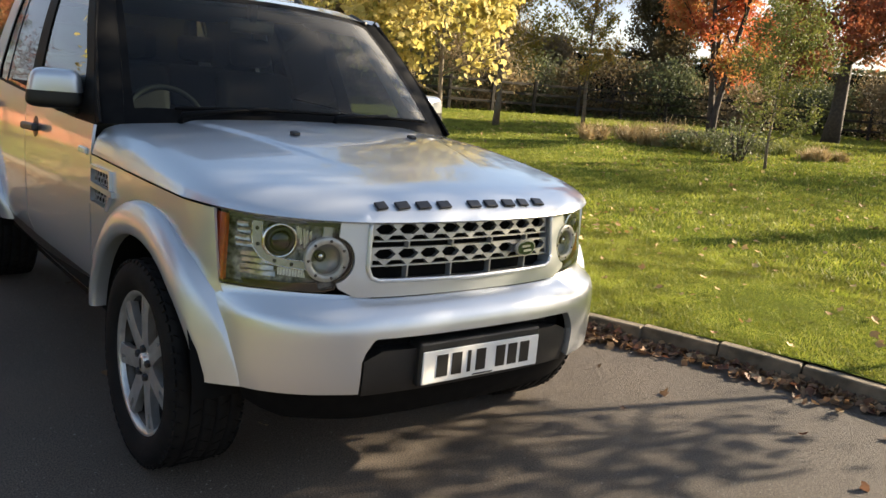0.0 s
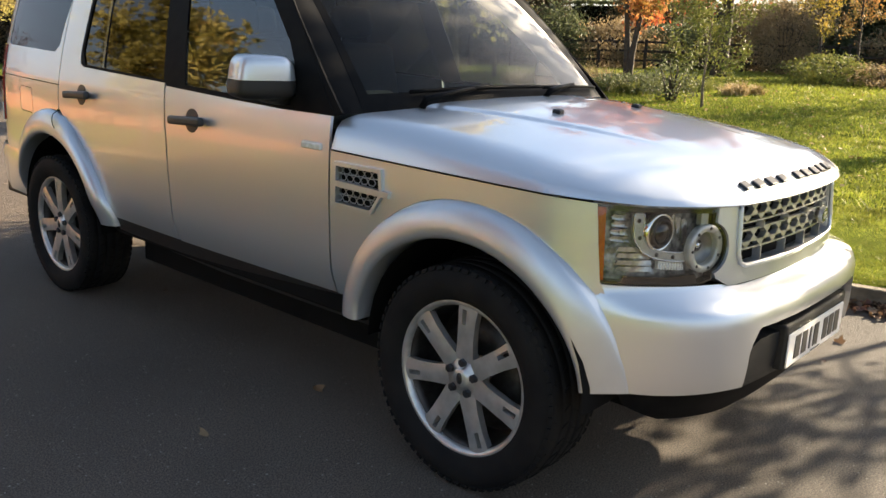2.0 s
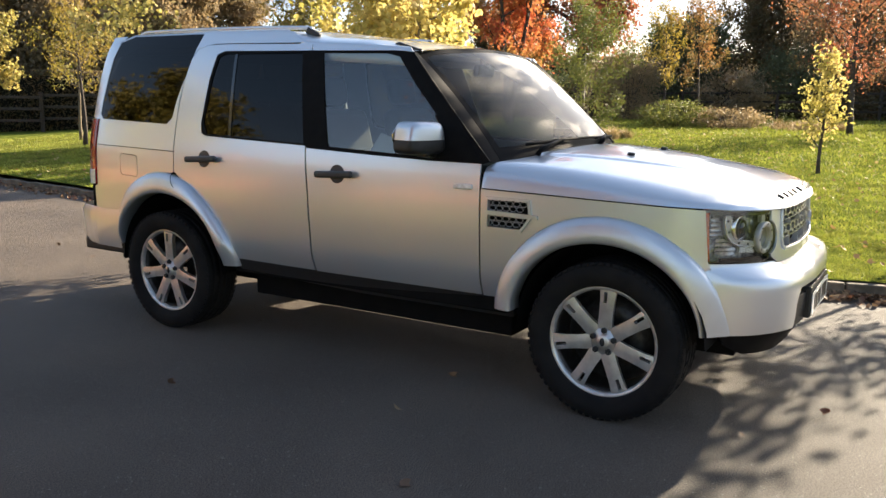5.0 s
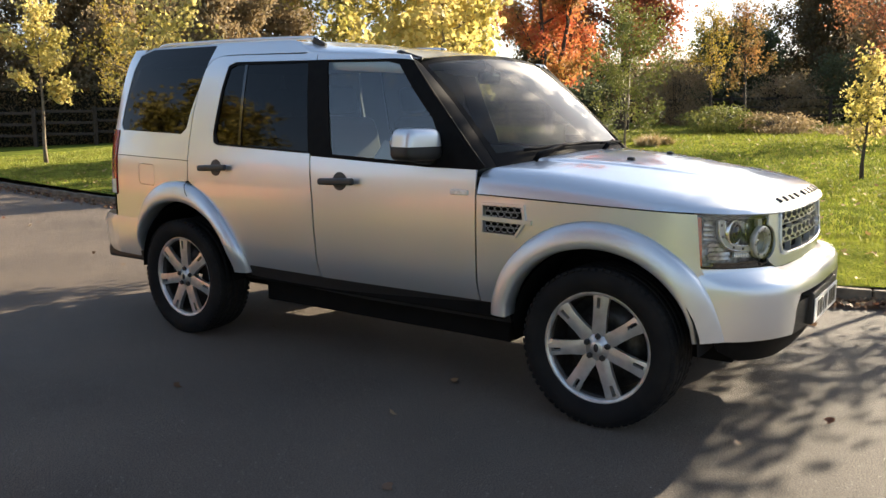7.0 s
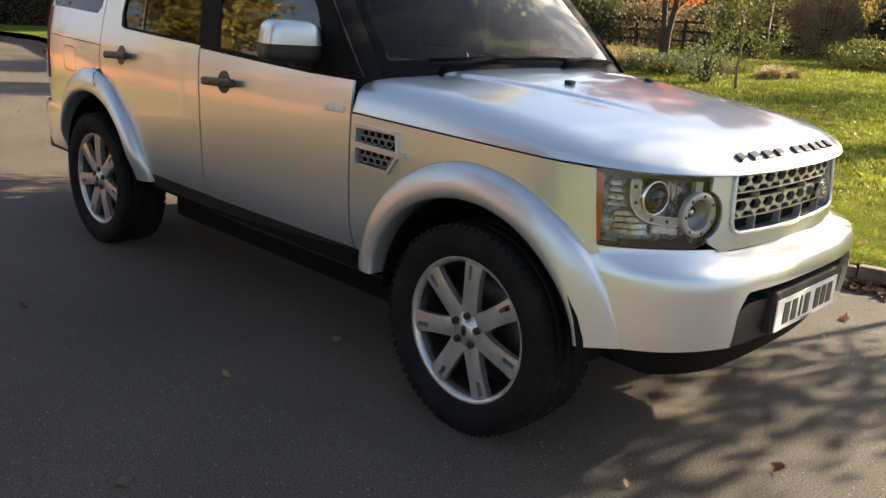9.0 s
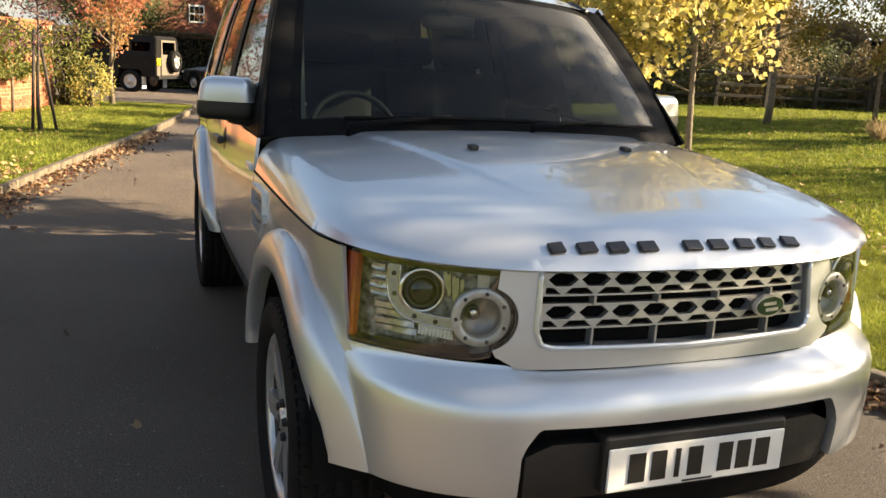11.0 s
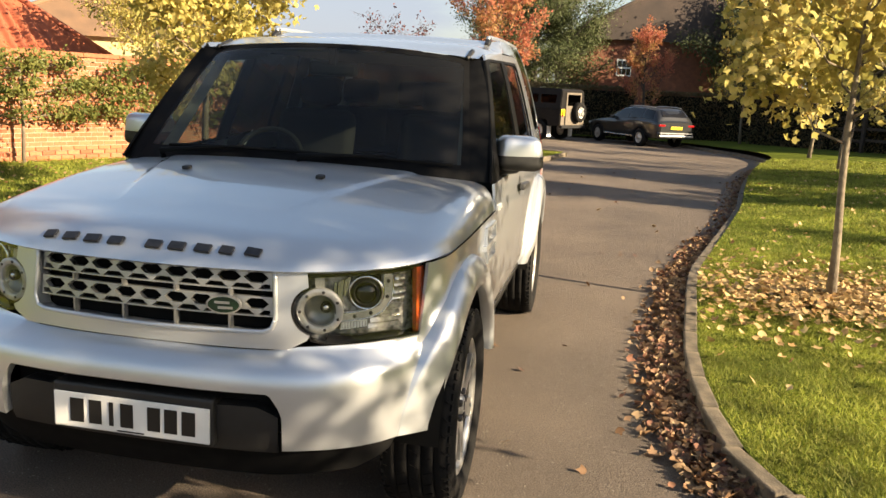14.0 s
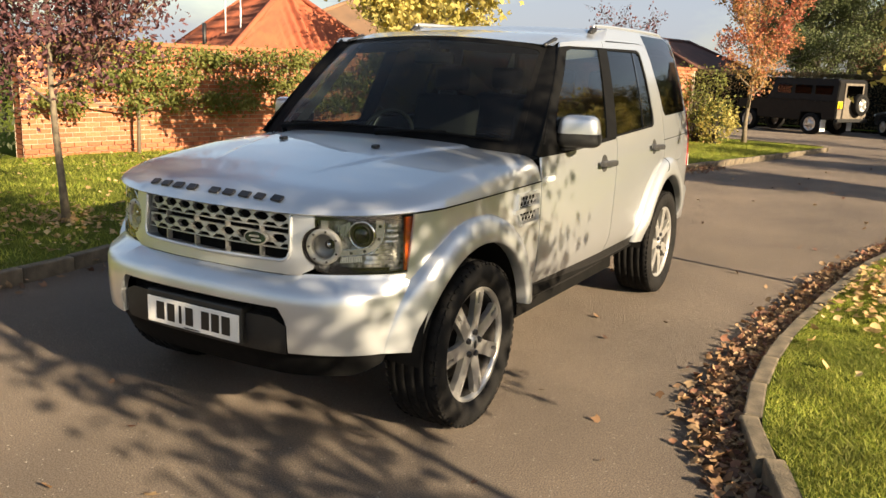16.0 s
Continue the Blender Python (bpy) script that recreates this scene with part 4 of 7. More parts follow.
MORTAR = material("mortar", (0.40, 0.32, 0.24), rough=0.95, noise_scale=20.0, second=(0.30, 0.24, 0.18), bump=0.5, bump_scale=120.0)
WALL_H, WALL_Z = 1.95, -0.20
ss = np.linspace(0, wseg[-1], 60)
rows = []
for side_off, zz in ((-0.006, -0.35), (-0.006, WALL_H + WALL_Z), (-0.215, WALL_H + WALL_Z), (-0.215, -0.35)):
    rows.append([(*(wall_at(s)[0] + wall_at(s)[2] * side_off), zz) for s in ss])
garden_wall = new("garden_wall", grid_mesh(np.array(rows), smooth=False))
garden_wall.data.materials.append(MORTAR)
tagged(garden_wall, "curved orange-red brick garden wall with pale mortar", "wall", kind="structure")

# espaliered fruit trees on the wall
def espalier(s0, label, seed, width=1.6):
    rng_ = np.random.default_rng(seed)
    p, t, n = wall_at(s0)
    base = p + n * 0.25
    th = thing("wall_shrub", label, "shrub", "espaliers on the wall", at=(base[0], base[1], gz(base[0], base[1]) - 0.05))
    pieces = [tube_data([(0, 0, -0.1), (0.02, 0.01, 0.7), (0, 0, 1.75)], [0.035, 0.028, 0.012], 7)]
    pos = []
    for h in (0.86, 1.24, 1.62):
        for d in (-1, 1):
            w = width * rng_.uniform(0.85, 1.1)
            e = (t[0] * d * w, t[1] * d * w, h + 0.1)
            pieces.append(tube_data([(0, 0, h - 0.12), (e[0] * 0.5, e[1] * 0.5, h), e], [0.018, 0.014, 0.006], 5))
            k = int(430 * w)
            hearts = np.sort(rng_.uniform(0.05, 1.05, 7)) * d * w
            pick = rng_.integers(0, 7, k)
            u = hearts[pick] + rng_.normal(0, 0.10, k)
            off = rng_.uniform(-0.06, 0.10, 7)[pick]
            q = np.c_[t[0] * u, t[1] * u, h + off] + rng_.normal(0, 1, (k, 3)) * (np.array([0.05, 0.05, 0.085]))
            q += np.c_[np.outer(np.abs(rng_.normal(0, 0.09, k)), n), np.zeros(k)]
            pos.append(q)
    k = 380
    u, hh_ = rng_.normal(0, 0.20, k), rng_.uniform(0.75, 1.85, k)
    pos.append(np.c_[t[0] * u, t[1] * u, hh_] + np.c_[np.outer(np.abs(rng_.normal(0, 0.13, k)), n), np.zeros(k)])
    part("trunk", mesh_from(*join_data(pieces)), BARK, th)
    v, f = leaf_cloud(np.vstack(pos), 0.085, rng_, droop=0.6)
    part("foliage", tri_mesh(v, f), LEAF_GREEN, th)


espalier(1.75, "green-leaved fruit tree trained flat on the brick wall", 601, 1.5)
espalier(4.7, "green-leaved fruit tree trained flat on the brick wall", 602, 1.45)
espalier(7.6, "green-leaved fruit tree trained flat on the brick wall", 603, 1.45)
espalier(10.6, "green-leaved fruit tree trained flat on the brick wall", 604, 1.4)
espalier(13.4, "green-leaved fruit tree trained flat on the brick wall", 605, 1.3)

TILE_ORANGE = material("pantile_orange", (0.35, 0.092, 0.040), rough=0.85, noise_scale=1.5, second=(0.25, 0.068, 0.034), bump=0.3, bump_scale=30.0)
TILE_DARK = material("roof_tile_dark", (0.055, 0.038, 0.030), rough=0.9, noise_scale=1.2, second=(0.035, 0.026, 0.022), bump=0.5, bump_scale=20.0)
TILE_BROWN = material("roof_tile_brown", (0.20, 0.115, 0.065), rough=0.9, noise_scale=1.2, second=(0.13, 0.08, 0.05), bump=0.5, bump_scale=20.0)
TILE_RED = material("roof_tile_red", (0.11, 0.042, 0.030), rough=0.9, noise_scale=1.2, second=(0.07, 0.03, 0.022), bump=0.5, bump_scale=20.0)
RENDER_CREAM = material("cream_render", (0.58, 0.42, 0.22), rough=0.9, noise_scale=2.0, second=(0.50, 0.36, 0.19), bump=0.2, bump_scale=30.0)
HOUSE_BRICK = material("house_brick", (0.23, 0.085, 0.05), rough=0.9, noise_scale=5.0, second=(0.15, 0.06, 0.04), bump=0.4, bump_scale=25.0)
WHITE_PAINT = material("white_paint", (0.78, 0.78, 0.76), rough=0.5, noise_scale=4.0, second=(0.70, 0.70, 0.68))


def hip_roof(w, d, rise, ridge, eave, pan=0.0):
    """Hip roof round the origin: w along x, d along y, with pantile waves where pan is given."""
    verts, faces = [], []

    def slope(a, b, c, e):
        a, b, c, e = [np.array(p, float) for p in (a, b, c, e)]
        width = np.linalg.norm(b - a)
        n = max(2, int(width / pan) * 6) if pan else 1
        rows_ = max(2, int(np.linalg.norm(c - b) / 0.35)) if pan else 1
        nn = np.cross(b - a, c - b)
        nn /= np.linalg.norm(nn)
        o = len(verts)
        for j in range(rows_ + 1):
            v = j / rows_
            l, r = a + (e - a) * v, b + (c - b) * v
            for i in range(n + 1):
                u = i / n
                p = l + (r - l) * u
                along_ = np.dot(p - a, (b - a) / width)
                wave = 0.075 * math.sin(2 * math.pi * along_ / pan) if pan else 0
                verts.append(p + nn * (wave + (0.045 * (j % 2) if pan else 0)))
        for j in range(rows_):
            for i in range(n):
                faces.append((o + j * (n + 1) + i, o + j * (n + 1) + i + 1, o + (j + 1) * (n + 1) + i + 1, o + (j + 1) * (n + 1) + i))
    x, y, r = w / 2, d / 2, ridge / 2
    slope((-x, -y, eave), (x, -y, eave), (0.01, -r, eave + rise), (-0.01, -r, eave + rise))
    slope((x, y, eave), (-x, y, eave), (-0.01, r, eave + rise), (0.01, r, eave + rise))
    slope((x, -y, eave), (x, y, eave), (0, r, eave + rise), (0, -r, eave + rise))
    slope((-x, y, eave), (-x, -y, eave), (0, -r, eave + rise), (0, r, eave + rise))
    return mesh_from(verts, faces, smooth=bool(pan))


def house(name, label, x, y, z, turn, w, d, eave, rise, ridge, roof_mat, wall_mat, pan=0.0, windows=()):
    h = thing(name, label, "house", at=(x, y, z))
    h.matrix_basis = pose(x, y, z, 0, 0, turn)
    ow, od = w / 2 - 0.3, d / 2 - 0.3
    part("wall", box((-ow, -od, -0.5), (ow, od, eave + 0.02)), wall_mat, h)
    rf = part("roof", hip_roof(w, d, rise, ridge, eave, pan), roof_mat, h, "tiled hip roof")
    caps = [((s * (w / 2), t * (d / 2), eave + 0.02), (0, t * ridge / 2, eave + rise + 0.03)) for s in (-1, 1) for t in (-1, 1)] + [((0, -ridge / 2, eave + rise + 0.03), (0, ridge / 2, eave + rise + 0.03))]
    part("ridge_tiles", mesh_from(*join_data([tube_data([a, b], 0.10, 8) for a, b in caps])), roof_mat, rf)
    for face, u, zc, ww, hh in windows:
        wf = bmesh.new()
        box_bm(wf, (-ww / 2, -0.05, -hh / 2), (ww / 2, 0.05, hh / 2))
        m = pose(u, -od, zc) if face == "s" else pose(ow, u, zc, 0, 0, 90)
        wo = part("window", box((-ww / 2, -0.05, -hh / 2), (ww / 2, 0.04, hh / 2), 0.01, m=m), WHITE_PAINT, h, "white casement window")
        wf.free()
        for i in (-1, 0, 1):
            for j in (-1, 1):
                part("pane", box((i * ww / 3.3 - ww / 7.5, -0.058, j * hh / 4.4 - hh / 5.6), (i * ww / 3.3 + ww / 7.5, -0.05, j * hh / 4.4 + hh / 5.6), m=m), GLOSS_BLACK, wo)
    return h


outbuilding = house("outbuilding", "low brick building with an orange pantile hip roof", -18.55, 20.4, 0, 60, 5.4, 9.0, 1.75, 2.25, 3.6, TILE_ORANGE, HOUSE_BRICK, pan=0.30)
part("aerial_mast", mesh_from(*tube_data([(-1.97, -1.59, 2.1), (-1.97, -1.59, 4.4)], 0.025, 6)), WHITE_PAINT, outbuilding, "thin pale aerial mast")
part("flue", mesh_from(*tube_data([(-2.45, -0.7, 1.7), (-2.45, -0.7, 2.75)], 0.07, 10)), PLASTIC, outbuilding, "black flue pipe")
house("house", "cream house with a brown tiled hip roof", -20.5, 30.5, 0, 30, 9.0, 9.0, 2.75, 2.1, 3.0, TILE_BROWN, RENDER_CREAM)
brick_house = house("house", "dark red brick house with a tiled roof and chimney", 4.5, 48, -0.6, 8, 13, 9, 5.0, 3.6, 6.0, TILE_DARK, HOUSE_BRICK, windows=[("s", -3.2, 3.58, 0.78, 0.88)])
ch = part("chimney", box((-2.3, -2.2, 6.0), (-1.4, -1.2, 9.4), 0.02), HOUSE_BRICK, brick_house, "tall red brick chimney")
for i in range(2):
    v, f = lathe([(0.12, 9.4), (0.11, 9.75), (0.085, 9.78)], pose(-2.05 + 0.4 * i, -1.7, 0), 12)
    part("chimney_pot", mesh_from(v, f), TILE_ORANGE, ch)
house("house", "brick house with a dark red tiled roof", -10.1, 42, -0.5, -12, 8.4, 7, 2.1, 1.8, 4.5, TILE_RED, HOUSE_BRICK)
# aerial mast and finial by the outbuilding
mast = thing("aerial_mast", "thin television aerial mast with crossbar", "aerial", at=(-17.2, 17.6, 0))
part("mast_pole", mesh_from(*tube_data([(0, 0, -0.2), (0, 0, 5.2)], 0.025, 8)), ALLOY, mast)
part("mast_bar", mesh_from(*tube_data([(-1.3, -0.7, 3.9), (0.9, 0.5, 3.9)], 0.018, 6)), ALLOY, mast)

# ---- the silver four-wheel-drive car: front axle at y = 0, nose towards -y ----
YS = [-0.46, -0.44, -0.385, -0.32, -0.25, 0.0, 0.3, 0.65, 1.2, 1.7, 2.3, 2.8, 3.2, 3.5, 3.6, 3.66, 3.72, 3.78]
XS = [0.772, 0.790, 0.830, 0.852, 0.868, 0.882, 0.890, 0.897, 0.908, 0.914, 0.912, 0.902, 0.888, 0.872, 0.862, 0.846, 0.81, 0.75]
SIDE_CURVE = spline(list(zip(YS, XS)), 220)
SECTION = spline([(0.40, -0.065), (0.50, -0.036), (0.56, -0.014), (0.61, -0.003), (0.70, 0.002), (0.85, 0.005), (1.0, 0.003), (1.08, -0.002), (1.13, -0.007), (1.17, -0.014), (1.22, -0.024), (1.29, -0.040), (1.5, -0.098), (1.7, -0.165), (1.86, -0.240)], 120)


def side_x(y, z):
    """Half width of the body at y and height z."""
    base = np.interp(y, SIDE_CURVE[:, 0], SIDE_CURVE[:, 1])
    return base + np.interp(z, SECTION[:, 0], SECTION[:, 1])


def side_map(side, lift=0.0):
    return lambda q: np.c_[side * (side_x(q[:, 0], q[:, 1]) + lift), q[:, 0], q[:, 1]]


GRILLE_LINE = spline([(0, -0.668), (0.2, -0.662), (0.4, -0.640), (0.51, -0.612), (0.62, -0.565), (0.72, -0.50), (0.79, -0.44), (0.83, -0.385), (0.852, -0.32), (0.868, -0.25)], 180)
BUMPER_LINE = spline([(0, -0.772), (0.22, -0.768), (0.43, -0.746), (0.55, -0.716), (0.64, -0.670), (0.715, -0.607), (0.77, -0.535), (0.808, -0.465), (0.836, -0.40), (0.855, -0.34)], 180)
U = np.linspace(0, 9, len(GRILLE_LINE))
NOSE = [(0.28, 0.10), (0.36, 0.45), (0.42, 0.78), (0.46, 0.93), (0.52, 0.985), (0.60, 1.0), (0.66, 1.0), (0.69, 0.95), (0.71, 0.80), (0.722, 0.55), (0.730, 0.22), (0.736, 0.05), (0.742, 0.0), (1.1, 0.0)]


def front_map(lift=0.0):
    """(u, z): u along the plan line of the nose (signed by side), z up; the bumper stands proud of the grille line."""
    def f(q):
        s, u, z = np.sign(q[:, 0]), np.abs(q[:, 0]) * 10, q[:, 1]
        w = np.interp(z, [p[0] for p in NOSE], [p[1] for p in NOSE])
        gx, gy = np.interp(u, U, GRILLE_LINE[:, 0]), np.interp(u, U, GRILLE_LINE[:, 1])
        bx, by = np.interp(u, U, BUMPER_LINE[:, 0]), np.interp(u, U, BUMPER_LINE[:, 1])
        x, y = gx + (bx - gx) * w, gy + (by - gy) * w
        lean = np.maximum(z - 0.78, 0) * 0.10
        n = np.c_[x * 0.9, y + 0.1]
        n /= np.linalg.norm(n, axis=1)[:, None]
        return np.c_[s * (x + n[:, 0] * (lift - lean)), y + n[:, 1] * (lift - lean), z]
    return f


def gu(x):
    return math.copysign(float(np.interp(abs(x), GRILLE_LINE[:, 0], U)) / 10, x)


def bu(x):
    return math.copysign(float(np.interp(abs(x), BUMPER_LINE[:, 0], U)) / 10, x)


def arc(cx, cy, r, a0, a1, n=24, ry=None):
    return [(cx + r * math.cos(radians(a0 + (a1 - a0) * i / n)), cy + (ry or r) * math.sin(radians(a0 + (a1 - a0) * i / n))) for i in range(n + 1)]


car = thing("four_wheel_drive_car", "silver five-door four-wheel-drive estate car parked on the drive", "car")

# -- near-black filler for the shade behind panel gaps and in the wheel housings
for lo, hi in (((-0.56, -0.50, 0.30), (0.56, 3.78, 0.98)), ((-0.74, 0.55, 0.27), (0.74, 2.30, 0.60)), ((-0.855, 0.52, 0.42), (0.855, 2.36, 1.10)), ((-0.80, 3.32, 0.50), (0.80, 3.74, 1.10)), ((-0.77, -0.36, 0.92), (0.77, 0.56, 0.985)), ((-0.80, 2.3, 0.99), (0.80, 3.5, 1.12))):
    part("shade_filler", box(lo, hi, 0.01), GAP_SHADE, car, "near-black block filling gaps and underside with shade")
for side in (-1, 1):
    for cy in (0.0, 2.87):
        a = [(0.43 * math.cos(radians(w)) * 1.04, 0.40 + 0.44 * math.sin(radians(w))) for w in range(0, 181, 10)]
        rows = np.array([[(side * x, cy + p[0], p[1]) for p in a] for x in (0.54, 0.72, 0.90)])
        part("wheel_housing", grid_mesh(rows), GAP_SHADE, car)

# -- side panels
ARCH_F = [(0.567, 0.46), (0.566, 0.52)] + arc(0.032, 0.45, 0.538, 12, 168, 26, ry=0.497) + [(-0.508, 0.52), (-0.520, 0.455)]
ARCH_R = [tuple(p) for p in spline([(2.298, 0.46), (2.315, 0.56), (2.37, 0.66), (2.46, 0.765), (2.56, 0.860), (2.68, 0.940), (2.82, 0.984), (2.96, 0.988), (3.10, 0.955), (3.23, 0.875), (3.31, 0.76), (3.345, 0.62), (3.352, 0.50)], 30)]
WHEEL_F = [(0.466, 0.46), (0.465, 0.52)] + arc(0.030, 0.455, 0.437, 12, 168, 26, ry=0.371) + [(-0.404, 0.51), (-0.412, 0.455)]
WHEEL_R = [(2.405, 0.46), (2.410, 0.52)] + arc(2.875, 0.49, 0.462, 174, 8, 26, ry=0.374) + [(3.330, 0.50)]


FLARE_LINE = spline([(-0.60, 0.705), (-0.55, 0.750), (-0.50, 0.793), (-0.44, 0.840), (-0.36, 0.872), (-0.2, 0.881), (0.0, 0.885), (0.3, 0.892), (0.6, 0.898)], 70)


def flare(side, outer, inner):
    """A wheel-arch band: meets the body at its outer line and stands proud at its lip, then turns in."""
    n = 40
    o, i_ = dense_open(outer, n), dense_open(inner, n)
    rows = []
    for k, (t, out) in enumerate([(0.0, -0.02), (0.0, 0.0), (0.04, 0.016), (0.12, 0.030), (0.35, 0.044), (0.65, 0.052), (0.88, 0.052), (0.97, 0.046), (1.0, 0.034), (1.0, -0.05)]):
        p = o + (i_ - o) * t
        if k == 9:
            p = i_
        body = side_x(np.clip(p[:, 0], -0.46, 3.78), p[:, 1])
        if outer[-1][0] < 0:
            body = np.interp(p[:, 0], FLARE_LINE[:, 0], FLARE_LINE[:, 1])
        ease = np.interp(p[:, 0], [-0.57, -0.50, -0.43, -0.36, -0.28], [0.05, 0.2, 0.45, 0.8, 1.0])
        if k == 0:
            body = np.minimum(body, side_x(np.clip(p[:, 0], -0.46, 3.78), p[:, 1]))
        rows.append(np.c_[side * (body + out * (ease if out > 0 else 1)), p])
    return grid_mesh(np.array(rows), flip=side * (1 if outer[0][0] < outer[-1][0] else -1) > 0)


def dense_open(pts, n):
    p = np.array(pts, float)
    d = np.r_[0, np.cumsum(np.linalg.norm(np.diff(p, axis=0), axis=1))]
    t = np.linspace(0, d[-1], n)
    return np.c_[np.interp(t, d, p[:, 0]), np.interp(t, d, p[:, 1])]


GAP = 0.0035
HEX = [(-1, 0), (-0.5, 0.9), (0.5, 0.9), (1, 0), (0.5, -0.9), (-0.5, -0.9)]


def make_side(side):
    sm = side_map(side)
    # front wing: from the bonnet line down to the arch
    lamp_back = [(-0.395, 1.000), (-0.415, 0.776)]
    vent = [(0.612, 0.985), (0.612, 0.855), (0.44, 0.852), (0.395, 0.915), (0.405, 0.985)]
    wing = [(0.66 - GAP, 1.033), (0.655 - GAP, 0.50), (0.567, 0.50)] + [p for p in ARCH_F[2:-2] if p[0] > -0.42] + [(-0.428, 0.70), (-0.428, 0.742)] + lamp_back[::-1] + [(-0.2, 1.012), (0.2, 1.021)]
    w = part("front_wing", panel(wing, sm, step=0.05, holes=[vent]), PAINT, car)
    part("front_wheel_arch", flare(side, ARCH_F, WHEEL_F), PAINT_SATIN, car, "flared silver wheel-arch moulding")
    seam = np.array([(y, float(np.interp(y, [-0.4, 0.66], [1.0045, 1.034]))) for y in np.linspace(-0.385, 0.652, 24)])
    part("bonnet_seam", mesh_from(*tube_data(side_map(side, 0.0005)(seam), 0.0028, 5)), GAP_SHADE, w)
    # side vent in the wing
    # near-black sheet carries the shade behind the vent mesh
    sv = part("side_vent", panel([(0.602, 0.978), (0.602, 0.862), (0.45, 0.86), (0.405, 0.915), (0.413, 0.978)], side_map(side, -0.012), step=0.03), GAP_SHADE, w, "black honeycomb vent in a silver frame")
    ring = [(0.625, 0.998), (0.625, 0.842), (0.435, 0.839), (0.382, 0.912), (0.392, 0.998)]
    part("vent_frame", panel(ring, side_map(side, 0.013), step=0.03, holes=[vent], thick=0.03), PAINT_SATIN, w, "raised silver vent frame")
    part("vent_bar", panel([(0.618, 0.934), (0.618, 0.913), (0.352, 0.905), (0.352, 0.926)], side_map(side, 0.016), step=0.04, thick=0.02), PAINT_SATIN, w)
    cells = []
    for row in range(5):
        for c in range(6):
            y0, z0 = 0.43 + 0.036 * c + (0.018 if row % 2 else 0), 0.872 + 0.0245 * row
            if not inside(np.array(vent), np.array([(y0, z0)]))[0] or abs(z0 - 0.917) < 0.016:
                continue
            h = [(y0 + a * 0.019, z0 + b * 0.0125) for a, b in HEX]
            p3 = side_map(side, -0.004)(np.array(h + [h[0]]))
            cells.append(tube_data(p3, 0.0022, 4, False))
    part("vent_mesh", mesh_from(*join_data(cells)), GRILLE_SILVER, w)["kind"] = "stuff"

    # doors
    fd = [(0.662 + GAP, 1.150), (0.657 + GAP, 0.502), (1.705 - GAP, 0.502), (1.726 - GAP, 0.95), (1.750 - GAP, 1.184), (1.30, 1.165), (0.95, 1.152)]
    d = part("front_door", panel(fd, sm, step=0.06, holes=[]), PAINT, car, "silver front door")
    back_line = [(2.800, 1.0), (2.803, 1.11), (2.806, 1.40), (2.798, 1.55), (2.772, 1.68), (2.735, 1.735), (2.66, 1.760)]
    light = [(2.50, 1.722), (2.556, 1.702), (2.578, 1.56), (2.588, 1.30), (2.572, 1.238), (2.535, 1.224)]
    rd = [(1.708 + GAP, 0.505), (2.31, 0.508)] + [p for p in ARCH_R[2:] if p[0] < 2.80] + [(y_ - GAP, z_) for y_, z_ in back_line] + [(2.50, 1.762), (1.826 + GAP, 1.748), (1.818 + GAP, 1.712)] + light + [(1.755, 1.196), (1.753 + GAP, 1.184), (1.729 + GAP, 0.95)]
    d2 = part("rear_door", panel(rd, sm, step=0.06), PAINT, car, "silver rear door")
    # band between the doors and the raised roof
    band = [(1.90, 1.758), (2.50, 1.767), (2.60, 1.766), (2.62, 1.81), (2.66, 1.845), (2.35, 1.841), (2.04, 1.836), (1.97, 1.805)]
    part("roof_side", panel(band, sm, step=0.05), PAINT, car, "silver roof side")
    # door frames over the windows: roof side strip
    strip = [(1.15, 1.694), (1.26, 1.702), (1.818 - GAP, 1.712), (1.826 - GAP, 1.748), (1.354, 1.730), (1.24, 1.722), (1.17, 1.716)]
    part("front_door_frame", panel(strip, sm, step=0.05), PAINT, d)
    # glazing
    fw = [(0.90, 1.168), (1.193, 1.180), (1.603, 1.198), (1.738, 1.700), (1.32, 1.691), (1.232, 1.672), (1.10, 1.528), (0.965, 1.395), (0.905, 1.30)]
    part("front_window", panel(fw, side_map(side, -0.010), step=0.08, thick=0.004), GLASS, d, "clear front door glass")
    rw = [(1.772, 1.206), (2.53, 1.236), (2.570, 1.30), (2.560, 1.56), (2.540, 1.685), (2.49, 1.705), (1.885, 1.700)]
    part("rear_window", panel(rw, side_map(side, -0.010), step=0.08, thick=0.004), GLASS_TINT, d2, "dark tinted rear door glass")
    seal = [(0.66, 1.150), (1.30, 1.163), (1.748, 1.182), (1.755, 1.194)] + light[::-1] + [(1.818, 1.712), (1.26, 1.702), (1.145, 1.690), (0.62, 1.165)]
    part("window_surround", panel(seal, side_map(side, -0.004), step=0.06, holes=[fw, rw], thick=0.01), PILLAR_BLACK, d, "black pillar and window surround")
    part("window_divider", panel([(2.330, 1.215), (2.352, 1.217), (2.412, 1.71), (2.390, 1.71)], side_map(side, -0.006), step=0.06), GLOSS_BLACK, d2)
    # rear quarter with its window
    q_win = [(2.895, 1.284), (3.545, 1.302), (3.580, 1.335), (3.575, 1.45), (3.555, 1.70), (3.525, 1.80), (3.47, 1.838), (2.722, 1.838), (2.752, 1.74), (2.836, 1.42), (2.850, 1.32)]
